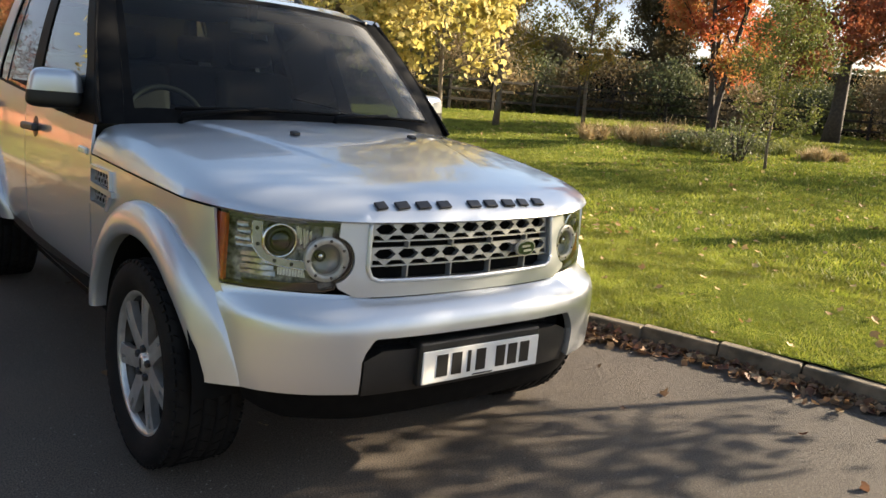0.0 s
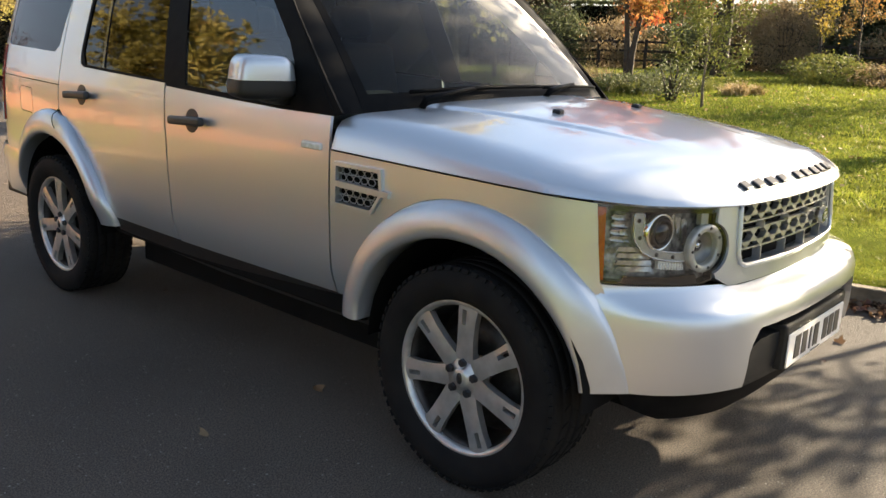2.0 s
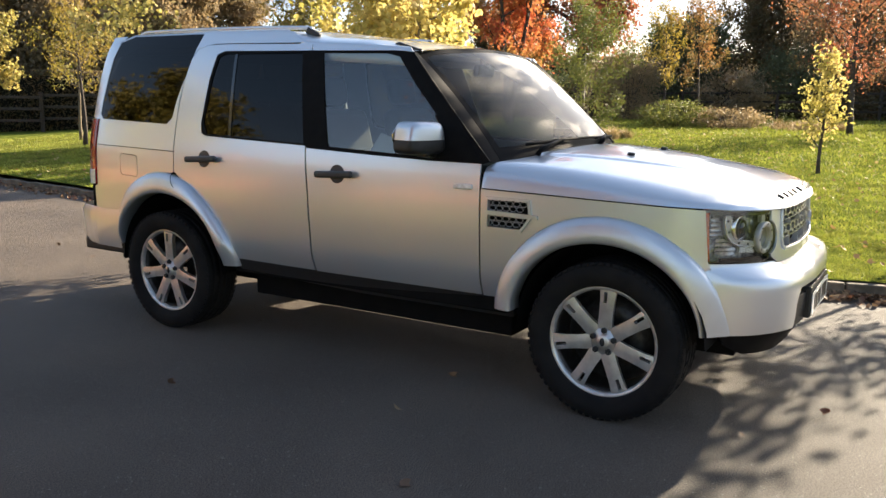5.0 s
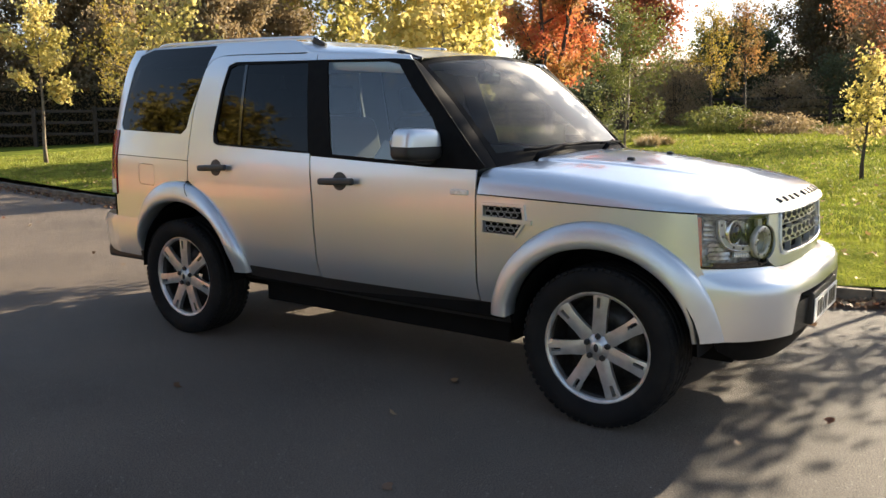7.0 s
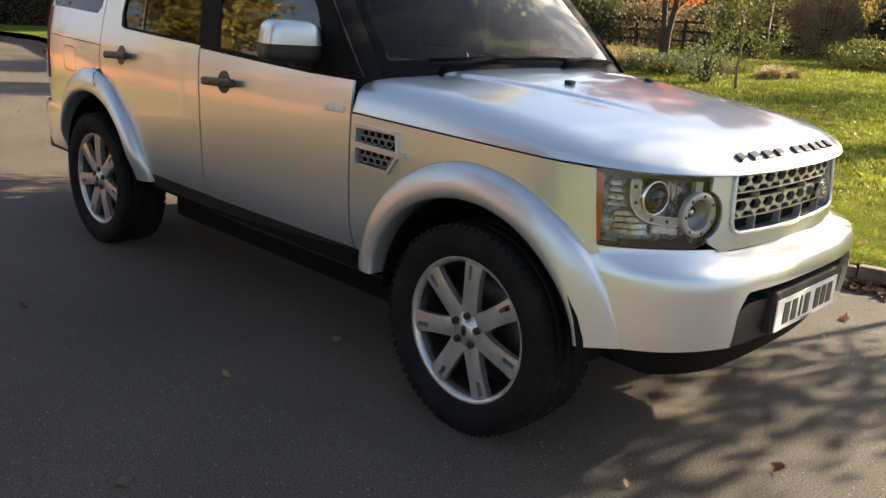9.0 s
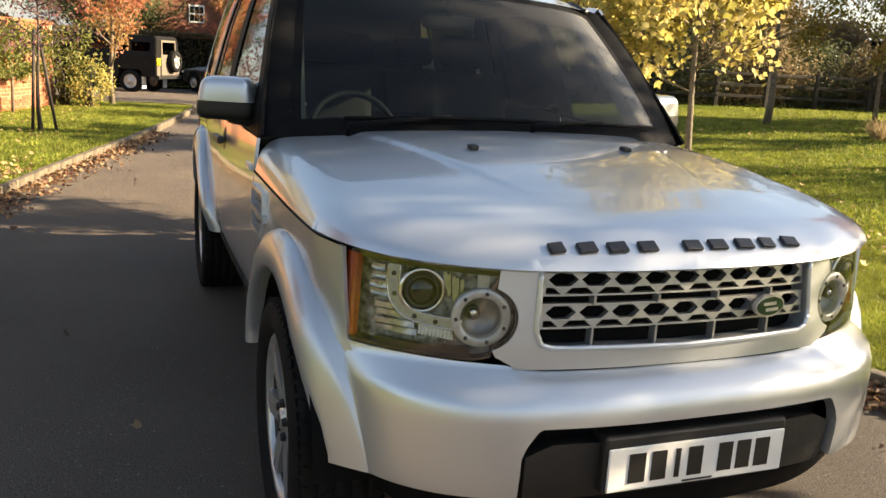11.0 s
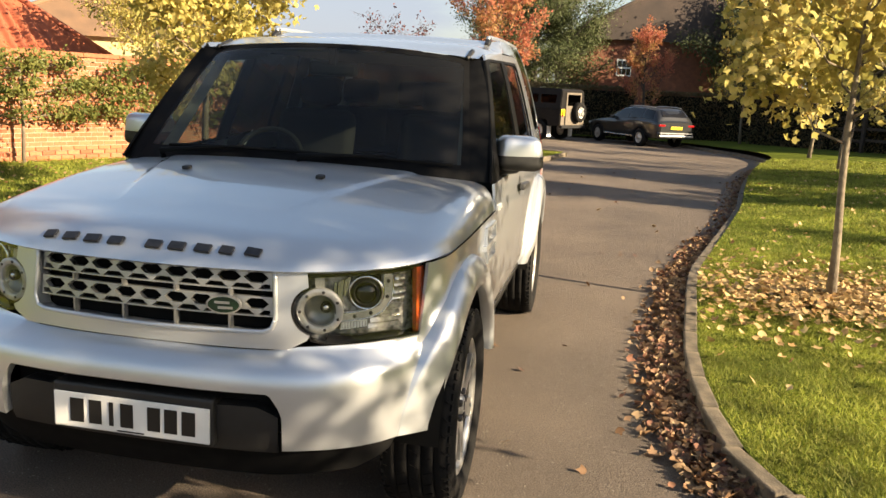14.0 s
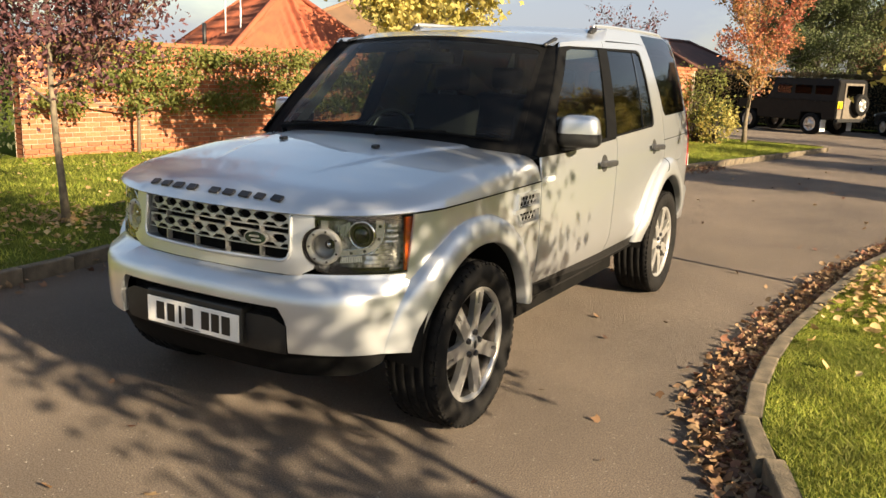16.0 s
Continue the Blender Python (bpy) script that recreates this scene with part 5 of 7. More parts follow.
    quarter = [(2.800 + GAP, 1.0), (2.83, 0.99)] + [p for p in ARCH_R if p[0] > 2.84 and p[1] > 0.71] + [(3.36, 0.70), (3.62, 0.72), (3.62, 0.86), (3.585, 0.87), (3.585, 1.30), (3.72, 1.305), (3.70, 1.50), (3.665, 1.74), (3.62, 1.835), (2.66, 1.845), (2.62, 1.81), (2.60, 1.766)] + [(y_ + GAP, z_) for y_, z_ in back_line[::-1][:-1]]
    flap = [(3.15, 0.965), (3.165, 0.95), (3.305, 0.955), (3.32, 0.97), (3.325, 1.07), (3.31, 1.085), (3.17, 1.08), (3.155, 1.065)]
    wide = [(3.147, 0.963), (3.163, 0.946), (3.307, 0.951), (3.324, 0.968), (3.329, 1.072), (3.312, 1.089), (3.168, 1.084), (3.151, 1.067)]
    qp = part("rear_quarter", panel(quarter, sm, step=0.06, holes=[q_win, wide]), PAINT, car)
    part("fuel_flap", panel(flap, sm, step=0.05), PAINT, qp)
    part("quarter_window", panel(q_win, side_map(side, -0.004), step=0.07, thick=0.004), GLASS_TINT, qp, "dark tinted quarter window reaching the roof")
    line = np.array([(y, 1.122 + 0.02 * (y - 2.8)) for y in np.linspace(2.80, 3.57, 14)])
    part("panel_seam", mesh_from(*tube_data(side_map(side, 0.001)(line), 0.0022, 5)), GAP_SHADE, qp)
    ra = part("rear_wheel_arch", flare(side, ARCH_R, WHEEL_R), PAINT_SATIN, car, "flared silver wheel-arch moulding")
    cut = [(side * (float(side_x(2.80, 0.95)) + o_), 2.800 - 0.01 * k_, 0.992 - 0.018 * k_) for k_, o_ in enumerate((0.002, 0.036, 0.046, 0.052, 0.053, 0.048))]
    part("arch_seam", mesh_from(*tube_data(cut, 0.0022, 5)), GAP_SHADE, ra)
    # tail lamp
    tl = part("tail_lamp", panel([(3.595, 0.875), (3.75, 0.875), (3.74, 1.30), (3.590, 1.30)], side_map(side, 0.008), step=0.05, thick=0.03), RED_LENS, car)
    part("tail_lamp_base", panel([(3.60, 0.875), (3.745, 0.875), (3.745, 0.97), (3.597, 0.97)], side_map(side, 0.012), step=0.05), CLEAR_LENS, tl)
    # sill
    sill = [(0.50, 0.40), (0.50, 0.497), (2.33, 0.505), (2.31, 0.44), (1.4, 0.405)]
    part("sill", panel(sill, side_map(side, -0.004), step=0.025, thick=0.08), PLASTIC, car, "black plastic sill")
    # handles
    for own, y0, z0, tilt in ((d, 1.528, 1.058, 0.05), (d2, 2.535, 1.092, 0.06)):
        bowl = arc(y0 - 0.005, z0 - 0.002, 0.050, 0, 360, 20)[:-1]
        part("handle_recess", panel(bowl, side_map(side, 0.0015), step=0.03, thick=0.004, edge=0.02), PLASTIC_GREY, own)
        hm = box((-0.125, -0.012, -0.020), (0.125, 0.018, 0.016), 0.011)
        x0 = float(side_x(y0, z0))
        hm.transform(pose(side * (x0 + 0.026), y0, z0, 0, 0, -90 * side) @ Matrix.Rotation(-tilt * side * 0.9, 4, "Y"))
        part("handle", hm, PLASTIC_GREY, own, "grey plastic pull handle")
    # side repeater
    rp = box((-0.052, -0.008, -0.013), (0.052, 0.008, 0.013), 0.006)
    rp.transform(pose(side * (float(side_x(0.755, 1.038)) + 0.002), 0.755, 1.038, 0, 0, 90))
    part("side_repeater", rp, CLEAR_LENS, w)
    # door mirror
    mm = bmesh.new()
    bmesh.ops.create_uvsphere(mm, u_segments=32, v_segments=20, radius=1.0)
    for v in mm.verts:
        c = v.co
        s = [math.copysign(abs(t) ** 0.42, t) for t in c]
        taper = 1 - 0.13 * s[2]
        v.co = Vector((s[0] * 0.108 * taper, s[1] * 0.094 * (1 - 0.15 * s[0] * side), s[2] * 0.082))
    lower = mm.copy()
    bmesh.ops.bisect_plane(mm, geom=mm.verts[:] + mm.edges[:] + mm.faces[:], plane_co=(0, 0, -0.010), plane_no=(0, 0, -1), clear_outer=True)
    bmesh.ops.bisect_plane(lower, geom=lower.verts[:] + lower.edges[:] + lower.faces[:], plane_co=(0, 0, -0.012), plane_no=(0, 0, 1), clear_outer=True)
    at = pose(side * 0.952, 0.985, 1.268, 0, 0, 14 * side)
    mm.transform(at)
    lower.transform(at)
    shell = part("door_mirror", mm, PAINT, car, "silver-capped door mirror with a black lower shell", smooth=True)
    part("mirror_base", lower, PLASTIC, shell, smooth=True)
    arm = box((-0.09, -0.045, -0.03), (0.09, 0.045, 0.03), 0.02)
    arm.transform(pose(side * 0.875, 0.965, 1.192, 0, -10 * side, 0))
    part("mirror_arm", arm, PLASTIC, shell)
    face = arc(0, 0, 0.082, 0, 360, 24, ry=0.066)[:-1]
    fm = slab(face, [], 0.004, at @ pose(0, 0.099, 0, -90, 0, 0), step=0.05, edge=0.05)
    part("mirror_glass", fm, MIRROR, shell)
    # roof rail
    rail = [(side * 0.640, 1.86, 1.790), (side * 0.640, 1.90, 1.826), (side * 0.640, 1.98, 1.846), (side * 0.643, 2.6, 1.858), (side * 0.640, 3.2, 1.858), (side * 0.635, 3.33, 1.848), (side * 0.630, 3.38, 1.82)]
    rr = part("roof_rail", mesh_from(*tube_data(spline(rail, 30), 0.012, 8)), PAINT_SATIN, car, "silver roof rail")
    foot = box((-0.015, -0.04, -0.02), (0.015, 0.06, 0.022), 0.010)
    foot.transform(pose(side * 0.640, 1.885, 1.806, 28, 0, 0))
    part("rail_foot", foot, PLASTIC, rr, "black rail end cap")


for side in (-1, 1):
    make_side(side)

# -- bonnet
BON_OUT = [(-float(side_x(y, 1.036)) + 0.002, y) for y in np.linspace(0.655, -0.25, 60)]
LIP = [(x, y + float(np.interp(x, [0.74, 0.80, 0.84], [-0.012, 0.004, 0.016]))) for x, y in GRILLE_LINE[1::4]]
BON_OUT += [(-x, y) for x, y in LIP[::-1]] + LIP
BON_OUT += [(float(side_x(y, 1.036)) - 0.002, y) for y in np.linspace(-0.25, 0.655, 60)]
BON_EDGE = np.array(BON_OUT)
BON_REAR = [(0.85, 0.652), (0.80, 0.604), (0.7, 0.552), (0.6, 0.512), (0.3, 0.456), (0.0, 0.44), (-0.3, 0.456), (-0.6, 0.512), (-0.7, 0.552), (-0.80, 0.604), (-0.85, 0.652)]


def bonnet_z(x, y):
    pts = np.c_[x, y]
    d = edge_distance(BON_EDGE, pts, closed=False)
    r = np.interp(y, [-0.6, -0.3, 0.6], [0.15, 0.13, 0.11])
    q = np.sqrt(np.maximum(1 - (1 - np.minimum(d / r, 1)) ** 2, 0))
    low = np.interp(y, [-0.68, -0.4, 0.66], [0.986, 1.007, 1.037])
    zc = np.interp(y, [-0.68, -0.5, -0.3, -0.1, 0.13, 0.3, 0.5, 0.66], [1.042, 1.088, 1.124, 1.152, 1.180, 1.196, 1.208, 1.215])
    top = zc - 0.052 * (np.abs(x) / 0.8) ** 2.2
    xc = np.interp(y, [-0.35, 0.5], [0.30, 0.56])
    rise = np.clip((xc - np.abs(x)) / 0.03 + 0.5, 0, 1)
    rise = rise * rise * (3 - 2 * rise) * np.clip((y + 0.38) / 0.35, 0, 1)
    return low + (top + 0.009 * rise - low) * q


rings = []
mids = (BON_EDGE[1:] + BON_EDGE[:-1]) / 2
tang = np.diff(BON_EDGE, axis=0)
nor = np.c_[-tang[:, 1], tang[:, 0]] / np.linalg.norm(tang, axis=1)[:, None]
for off in (0.008, 0.019, 0.031, 0.046, 0.064, 0.086, 0.112, 0.14):
    rings.append(mids + nor * off)
crease = [(s * (np.interp(y, [-0.35, 0.5], [0.30, 0.56]) + o), y) for s in (-1, 1) for y in np.linspace(-0.36, 0.5, 30) for o in (-0.02, -0.01, 0.0, 0.01, 0.02)]
bonnet = part("bonnet", panel(BON_OUT + BON_REAR, lambda q: np.c_[q, bonnet_z(q[:, 0], q[:, 1])], step=0.04, edge=0.025, extra=np.vstack(rings + [np.array(crease)]), out_dir=(0, 0, 1), thick=0.02, only=lambda g: edge_distance(BON_EDGE, g, closed=False) > 0.155), PAINT, car, "silver clamshell bonnet")


def on_bonnet(x, y):
    e = 0.004
    z = float(bonnet_z(np.array([x]), np.array([y]))[0])
    zx = float(bonnet_z(np.array([x + e]), np.array([y]))[0]) - z
    zy = float(bonnet_z(np.array([x]), np.array([y + e]))[0]) - z
    ax, ay = Vector((e, 0, zx)).normalized(), Vector((0, e, zy)).normalized()
    n = ax.cross(ay).normalized()
    ay = n.cross(ax)
    m = Matrix((ax, ay, n)).transposed().to_4x4()
    m.translation = (x, y, z)
    return m


# raised maker's lettering, kept as plain blocks
for x0, wd in ((-0.362, 0.040), (-0.285, 0.050), (-0.205, 0.052), (-0.122, 0.050), (0.008, 0.050), (0.085, 0.052), (0.170, 0.052), (0.245, 0.044), (0.328, 0.050)):
    yb = float(np.interp(abs(x0), GRILLE_LINE[:, 0], GRILLE_LINE[:, 1])) + 0.030
    b = box((-wd / 2, -0.017, 0.0), (wd / 2, 0.017, 0.009), 0.003)
    b.transform(on_bonnet(x0, yb))
    part("lettering_block", b, LETTER_GREY, bonnet, "dark grey raised block")
for x0 in (-0.285, 0.275):
    b = box((-0.016, -0.022, -0.002), (0.016, 0.014, 0.014), 0.006)
    b.transform(on_bonnet(x0, 0.13))
    part("washer_nozzle", b, PLASTIC, bonnet, "small black washer nozzle")

# -- nose: bumper, grille panel, lamps
def bump_outline():
    right = [(0.0, 0.738), (bu(0.30), 0.737), (bu(0.42), 0.738), (bu(0.52), 0.750), (gu(0.60), 0.756), (gu(0.72), 0.762), (gu(0.80), 0.767), (0.705, 0.770),
             (0.725, 0.745), (0.765, 0.70), (0.745, 0.65), (0.725, 0.60), (0.695, 0.55), (0.645, 0.485), (0.625, 0.458), (0.60, 0.455), (0.55, 0.455), (bu(0.64), 0.456), (bu(0.56), 0.456), (bu(0.475), 0.452), (bu(0.472), 0.56), (bu(0.462), 0.588), (bu(0.436), 0.628), (bu(0.425), 0.634), (0.0, 0.636)]
    return [(-u, z) for u, z in right[::-1]][1:] + right[1:-1]


fm = front_map()
bumper = part("front_bumper", panel(bump_outline(), fm, step=0.03, edge=0.02, thick=0.03), PAINT, car, "silver front bumper")
low = [(-0.66, 0.500), (-0.66, 0.45), (-0.60, 0.40), (-0.45, 0.345), (-0.2, 0.325), (0.2, 0.325), (0.45, 0.345), (0.60, 0.40), (0.66, 0.45), (0.66, 0.500)]
part("lower_bumper", panel(low, front_map(-0.035), step=0.04, thick=0.10), PILLAR_BLACK, bumper, "black plastic lower bumper")
# near-black sheet stands in for the shade inside the bumper opening
part("bumper_recess_shade", panel([(bu(-0.50), 0.44), (bu(0.50), 0.44), (bu(0.50), 0.65), (bu(-0.50), 0.65)], front_map(-0.075), step=0.04), GAP_SHADE, bumper)
part("plate_beam", panel([(bu(-0.465), 0.435), (bu(0.465), 0.435), (bu(0.465), 0.555), (bu(0.40), 0.585), (bu(-0.40), 0.585), (bu(-0.465), 0.555)], front_map(-0.018), step=0.04, thick=0.06), PLASTIC, bumper, "black plastic bumper beam")
carrier = box((-0.268, -0.7695, 0.455), (0.268, -0.70, 0.605), 0.008)
part("plate_carrier", carrier, PLASTIC, bumper)
plate = part("number_plate", box((-0.26, -0.7765, 0.464), (0.26, -0.771, 0.577), 0.004), PLATE_WHITE, car, "white front number plate with blank dark bars")
for i, (x0, wd) in enumerate(((-0.180, 0.046), (-0.118, 0.042), (-0.064, 0.014), (-0.012, 0.042), (0.078, 0.042), (0.134, 0.042), (0.192, 0.044))):
    part("plate_bar", box((x0 - wd / 2, -0.7785, 0.484), (x0 + wd / 2, -0.7763, 0.560), 0.0), BLACK_INK, plate)
part("plate_small_bar", box((-0.045, -0.778, 0.4685), (0.045, -0.7763, 0.4730), 0.0), BLACK_INK, plate)

# grille panel with its opening
CIRC = (0.532, 0.862, 0.074)


def lamp_inner(s, grow=0.0):
    pts = arc(CIRC[0], CIRC[1], CIRC[2] + grow, 108, 252, 18)
    return [(gu(s * x), z) for x, z in pts]


left_in, right_in = lamp_inner(1, 0.004), lamp_inner(-1, 0.004)
gp = [(gu(-0.505), 0.982)] + right_in + [(gu(-0.50), 0.772), (gu(-0.445), 0.742)] + [(gu(x), 0.7405) for x in (-0.3, 0.0, 0.3)] + [(gu(0.445), 0.742), (gu(0.50), 0.772)] + left_in[::-1] + [(gu(0.505), 0.982)]
GO = [(gu(-0.408), 0.979), (gu(-0.408), 0.835), (gu(-0.395), 0.806), (gu(-0.37), 0.796), (0.0, 0.790), (gu(0.37), 0.796), (gu(0.395), 0.806), (gu(0.408), 0.835), (gu(0.408), 0.979)]
gpanel = part("grille_panel", panel(gp, front_map(0.006), step=0.03, edge=0.02, holes=[GO], thick=0.05), PAINT, car, "silver grille surround")
rim_line = []
for (u0, z0), (u1, z1) in zip(GO[:-1], GO[1:]):
    rim_line += [(u0 + (u1 - u0) * k / 8, z0 + (z1 - z0) * k / 8) for k in range(8)]
rim_line = front_map(0.009)(np.array(rim_line + [GO[-1]]))
part("grille_rim", mesh_from(*tube_data([tuple(p) for p in rim_line], 0.0075, 8)), PAINT_SATIN, gpanel, "bright rounded rim of the grille opening")
# near-black sheet in place of the shaded space behind the grille bars
part("grille_shade", panel([(gu(-0.42), 0.78), (gu(0.42), 0.78), (gu(0.42), 0.99), (gu(-0.42), 0.99)], front_map(-0.055), step=0.05), GAP_SHADE, gpanel)
for z1, z0 in ((0.980, 0.918), (0.900, 0.838)):
    h, holes = z1 - z0, []
    for i in range(9):
        xc = -0.352 + 0.088 * i
        holes.append([(gu(xc + a * 0.040), z0 + h * 0.645 + b * h * 0.285) for a, b in HEX])
    for i in range(10):
        xc = -0.396 + 0.088 * i
        t = [(-0.039, -0.5), (-0.020, 0.5), (0.020, 0.5), (0.039, -0.5)]
        if i == 0:
            t = [(0.0, -0.5), (0.0, 0.5), (0.020, 0.5), (0.039, -0.5)]
        if i == 9:
            t = [(-0.039, -0.5), (-0.020, 0.5), (0.0, 0.5), (0.0, -0.5)]
        holes.append([(gu(xc + a), z0 + h * 0.205 + b * h * 0.25) for a, b in t])
    out = [(gu(x), z) for x, z in [(-0.403, z0)] + [(-0.403 + 0.0806 * k, z0) for k in range(1, 10)] + [(0.403, z0), (0.403, z1)] + [(0.403 - 0.0806 * k, z1) for k in range(1, 10)] + [(-0.403, z1)]]
    part("grille_bar", panel(out, front_map(-0.006), step=0.02, edge=0.02, holes=holes, thick=0.020), GRILLE_SILVER, gpanel, "silver honeycomb grille bar")
for x0 in (-0.264, -0.088, 0.088, 0.264):
    y0 = float(np.interp(abs(x0), GRILLE_LINE[:, 0], GRILLE_LINE[:, 1]))
    for za, zb in ((0.898, 0.920), (0.792, 0.840)):
        part("grille_strut", box((x0 - 0.003, y0 + 0.004, za), (x0 + 0.003, y0 + 0.03, zb)), GRILLE_SILVER, gpanel)
by = float(np.interp(0.25, GRILLE_LINE[:, 0], GRILLE_LINE[:, 1])) - 0.004
bm_ = pose(0.252, by, 0.874, 90, 0, 9)
oval = part("badge", slab(arc(0, 0, 0.054, 0, 360, 32, ry=0.030)[:-1], [], 0.012, bm_ @ pose(0, 0, 0.006), step=0.05, edge=0.05), ALLOY, gpanel, "oval badge, green with a silver rim")
part("badge_field", slab(arc(0, 0, 0.048, 0, 360, 32, ry=0.0245)[:-1], [], 0.003, bm_ @ pose(0, 0, 0.0085), step=0.05, edge=0.05), BADGE_GREEN, gpanel)
for xo, yo, wd in ((-0.004, 0.007, 0.046), (0.006, -0.009, 0.046)):
    part("badge_bar", slab([(-wd / 2 + xo, yo - 0.004), (wd / 2 + xo, yo - 0.004), (wd / 2 + xo, yo + 0.004), (-wd / 2 + xo, yo + 0.004)], [], 0.002, bm_ @ pose(0, 0, 0.0100)), ALLOY, gpanel)


def headlamp(s):
    """Lamp unit: dark box, chrome rings and projector, lower reflectors, amber end, clear cover."""
    outer = [(gu(s * 0.505), 0.979), (gu(s * 0.62), 0.986), (gu(s * 0.74), 0.993), (s * 0.695, 0.998), (s * 0.708, 0.995), (s * 0.714, 0.78), (s * 0.700, 0.775), (gu(s * 0.78), 0.770), (gu(s * 0.66), 0.763), (gu(s * 0.55), 0.757), (gu(s * 0.512), 0.768)] + lamp_inner(s)[::-1]
    box_ = part("headlamp", panel(outer, front_map(-0.055), step=0.03, edge=0.02, thick=0.0), LAMP_BACK, car, "clear-covered headlamp with round ringed lamp and amber end")
    part("lamp_shroud", panel(outer, front_map(-0.003), step=0.03, edge=0.02, holes=[inset(outer, 0.006)], thick=0.03), GLOSS_BLACK, box_)
    part("lamp_cover", panel(outer, front_map(0.001), step=0.03, edge=0.02, thick=0.0), LENS_GLASS, box_)
    am = [(s * 0.652, 0.985), (s * 0.704, 0.988), (s * 0.709, 0.785), (s * 0.636, 0.779)]
    part("indicator", panel(am, front_map(-0.006), step=0.03, edge=0.02, thick=0.02), AMBER, box_, "amber side lens")

    def ring(name, x, z, prof, back, mat, lab=""):
        y0 = float(np.interp(abs(x), GRILLE_LINE[:, 0], GRILLE_LINE[:, 1])) + back
        m = pose(s * x, y0, z, 90, 0, s * 14)
        v, f = lathe(prof, m, 40)
        part(name, mesh_from(v, f), mat, box_, lab)
    ring("lamp_ring", CIRC[0] + 0.002, CIRC[1], [(0.071, -0.02), (0.0725, 0.0), (0.070, 0.004), (0.053, 0.003), (0.050, -0.001), (0.049, -0.02)], 0.012, LAMP_PALE, "pale clear ring with dark studs")
    ring("reflector_bowl", CIRC[0] + 0.002, CIRC[1], [(0.051, -0.012), (0.047, -0.022), (0.036, -0.032), (0.016, -0.037), (0.0005, -0.037)], 0.012, LAMP_BOWL)
    ring("bulb_ring", CIRC[0] + 0.018, CIRC[1] + 0.008, [(0.017, -0.032), (0.018, -0.014), (0.014, -0.012), (0.013, -0.02)], 0.012, STEEL_DARK)
    ring("bulb", CIRC[0] + 0.018, CIRC[1] + 0.008, [(0.010, -0.034), (0.010, -0.016), (0.007, -0.010), (0.0005, -0.009)], 0.012, CHROME)
    ring("projector_ring", 0.655, 0.912, [(0.056, -0.03), (0.058, 0.0), (0.052, 0.006), (0.046, 0.0), (0.043, -0.01)], 0.040, CHROME, "chrome projector ring")
    ring("projector_ring", 0.655, 0.912, [(0.040, -0.02), (0.041, 0.010), (0.036, 0.012), (0.034, 0.0)], 0.040, STEEL_DARK)
    ring("projector_lens", 0.655, 0.912, [(0.035, 0.0), (0.031, 0.010), (0.022, 0.017), (0.010, 0.020), (0.0005, 0.0205)], 0.040, GLOSS_BLACK, "domed glass projector lens")
    # pale band that comes down outside the projector and bends in below it to the round lamp
    mid = dense_open([(0.742, 0.970), (0.742, 0.925), (0.736, 0.893), (0.718, 0.865), (0.690, 0.850), (0.65, 0.843), (0.588, 0.838)], 26)
    tan = np.gradient(mid, axis=0)
    nor_ = np.c_[-tan[:, 1], tan[:, 0]] / np.linalg.norm(tan, axis=1)[:, None]
    edge_a, edge_b = mid + nor_ * 0.0125, mid - nor_ * 0.0125
    band = [(gu(s * x), z) for x, z in list(edge_a) + list(edge_b[::-1])]
    bezel = part("lamp_band", panel(band, front_map(-0.014), step=0.03, edge=0.02, thick=0.022), LAMP_PALE, box_, "pale curved band with dark studs")
    part("band_edge", mesh_from(*tube_data([tuple(p) for p in front_map(-0.013)(np.array([(gu(s * x), z) for x, z in edge_a]))], 0.0022, 5)), CHROME, bezel)
    part("band_edge", mesh_from(*tube_data([tuple(p) for p in front_map(-0.013)(np.array([(gu(s * x), z) for x, z in edge_b]))], 0.0022, 5)), CHROME, bezel)
    part("lamp_strap", panel([(gu(s * 0.535), 0.930), (gu(s * 0.562), 0.930), (gu(s * 0.562), 0.966), (gu(s * 0.535), 0.964)], front_map(-0.014), step=0.03, edge=0.02, thick=0.02), LAMP_PALE, box_)
    for x0, z0 in ((0.742, 0.948), (0.737, 0.899), (0.690, 0.850), (0.645, 0.842)):
        c3 = front_map(-0.0135)(np.array([(gu(s * x0), z0)]))[0]
        v, f = lathe([(0.0062, -0.004), (0.0062, 0.001), (0.0005, 0.0018)], pose(c3[0], c3[1], c3[2], 90, 0, s * 24), 12)
        part("band_stud", mesh_from(v, f), STEEL_DARK, bezel)
    for k_ in range(7):
        w = 2 * math.pi * k_ / 7 + 0.5
        y0 = float(np.interp(CIRC[0], GRILLE_LINE[:, 0], GRILLE_LINE[:, 1])) + 0.012
        m = pose(s * (CIRC[0] + 0.002), y0, CIRC[1], 90, 0, s * 14) @ Matrix.Translation((0.061 * math.cos(w), 0.061 * math.sin(w), 0.0035))
        v, f = lathe([(0.0048, -0.003), (0.0048, 0.0012), (0.0005, 0.002)], m, 10)
        part("ring_stud", mesh_from(v, f), STEEL_DARK, box_)
    part("lamp_base", panel([(gu(s * 0.56), 0.760), (gu(s * 0.66), 0.765), (gu(s * 0.76), 0.771), (gu(s * 0.77), 0.789), (gu(s * 0.66), 0.783), (gu(s * 0.57), 0.786)], front_map(-0.012), step=0.03, edge=0.02, thick=0.02), GLOSS_BLACK, box_)
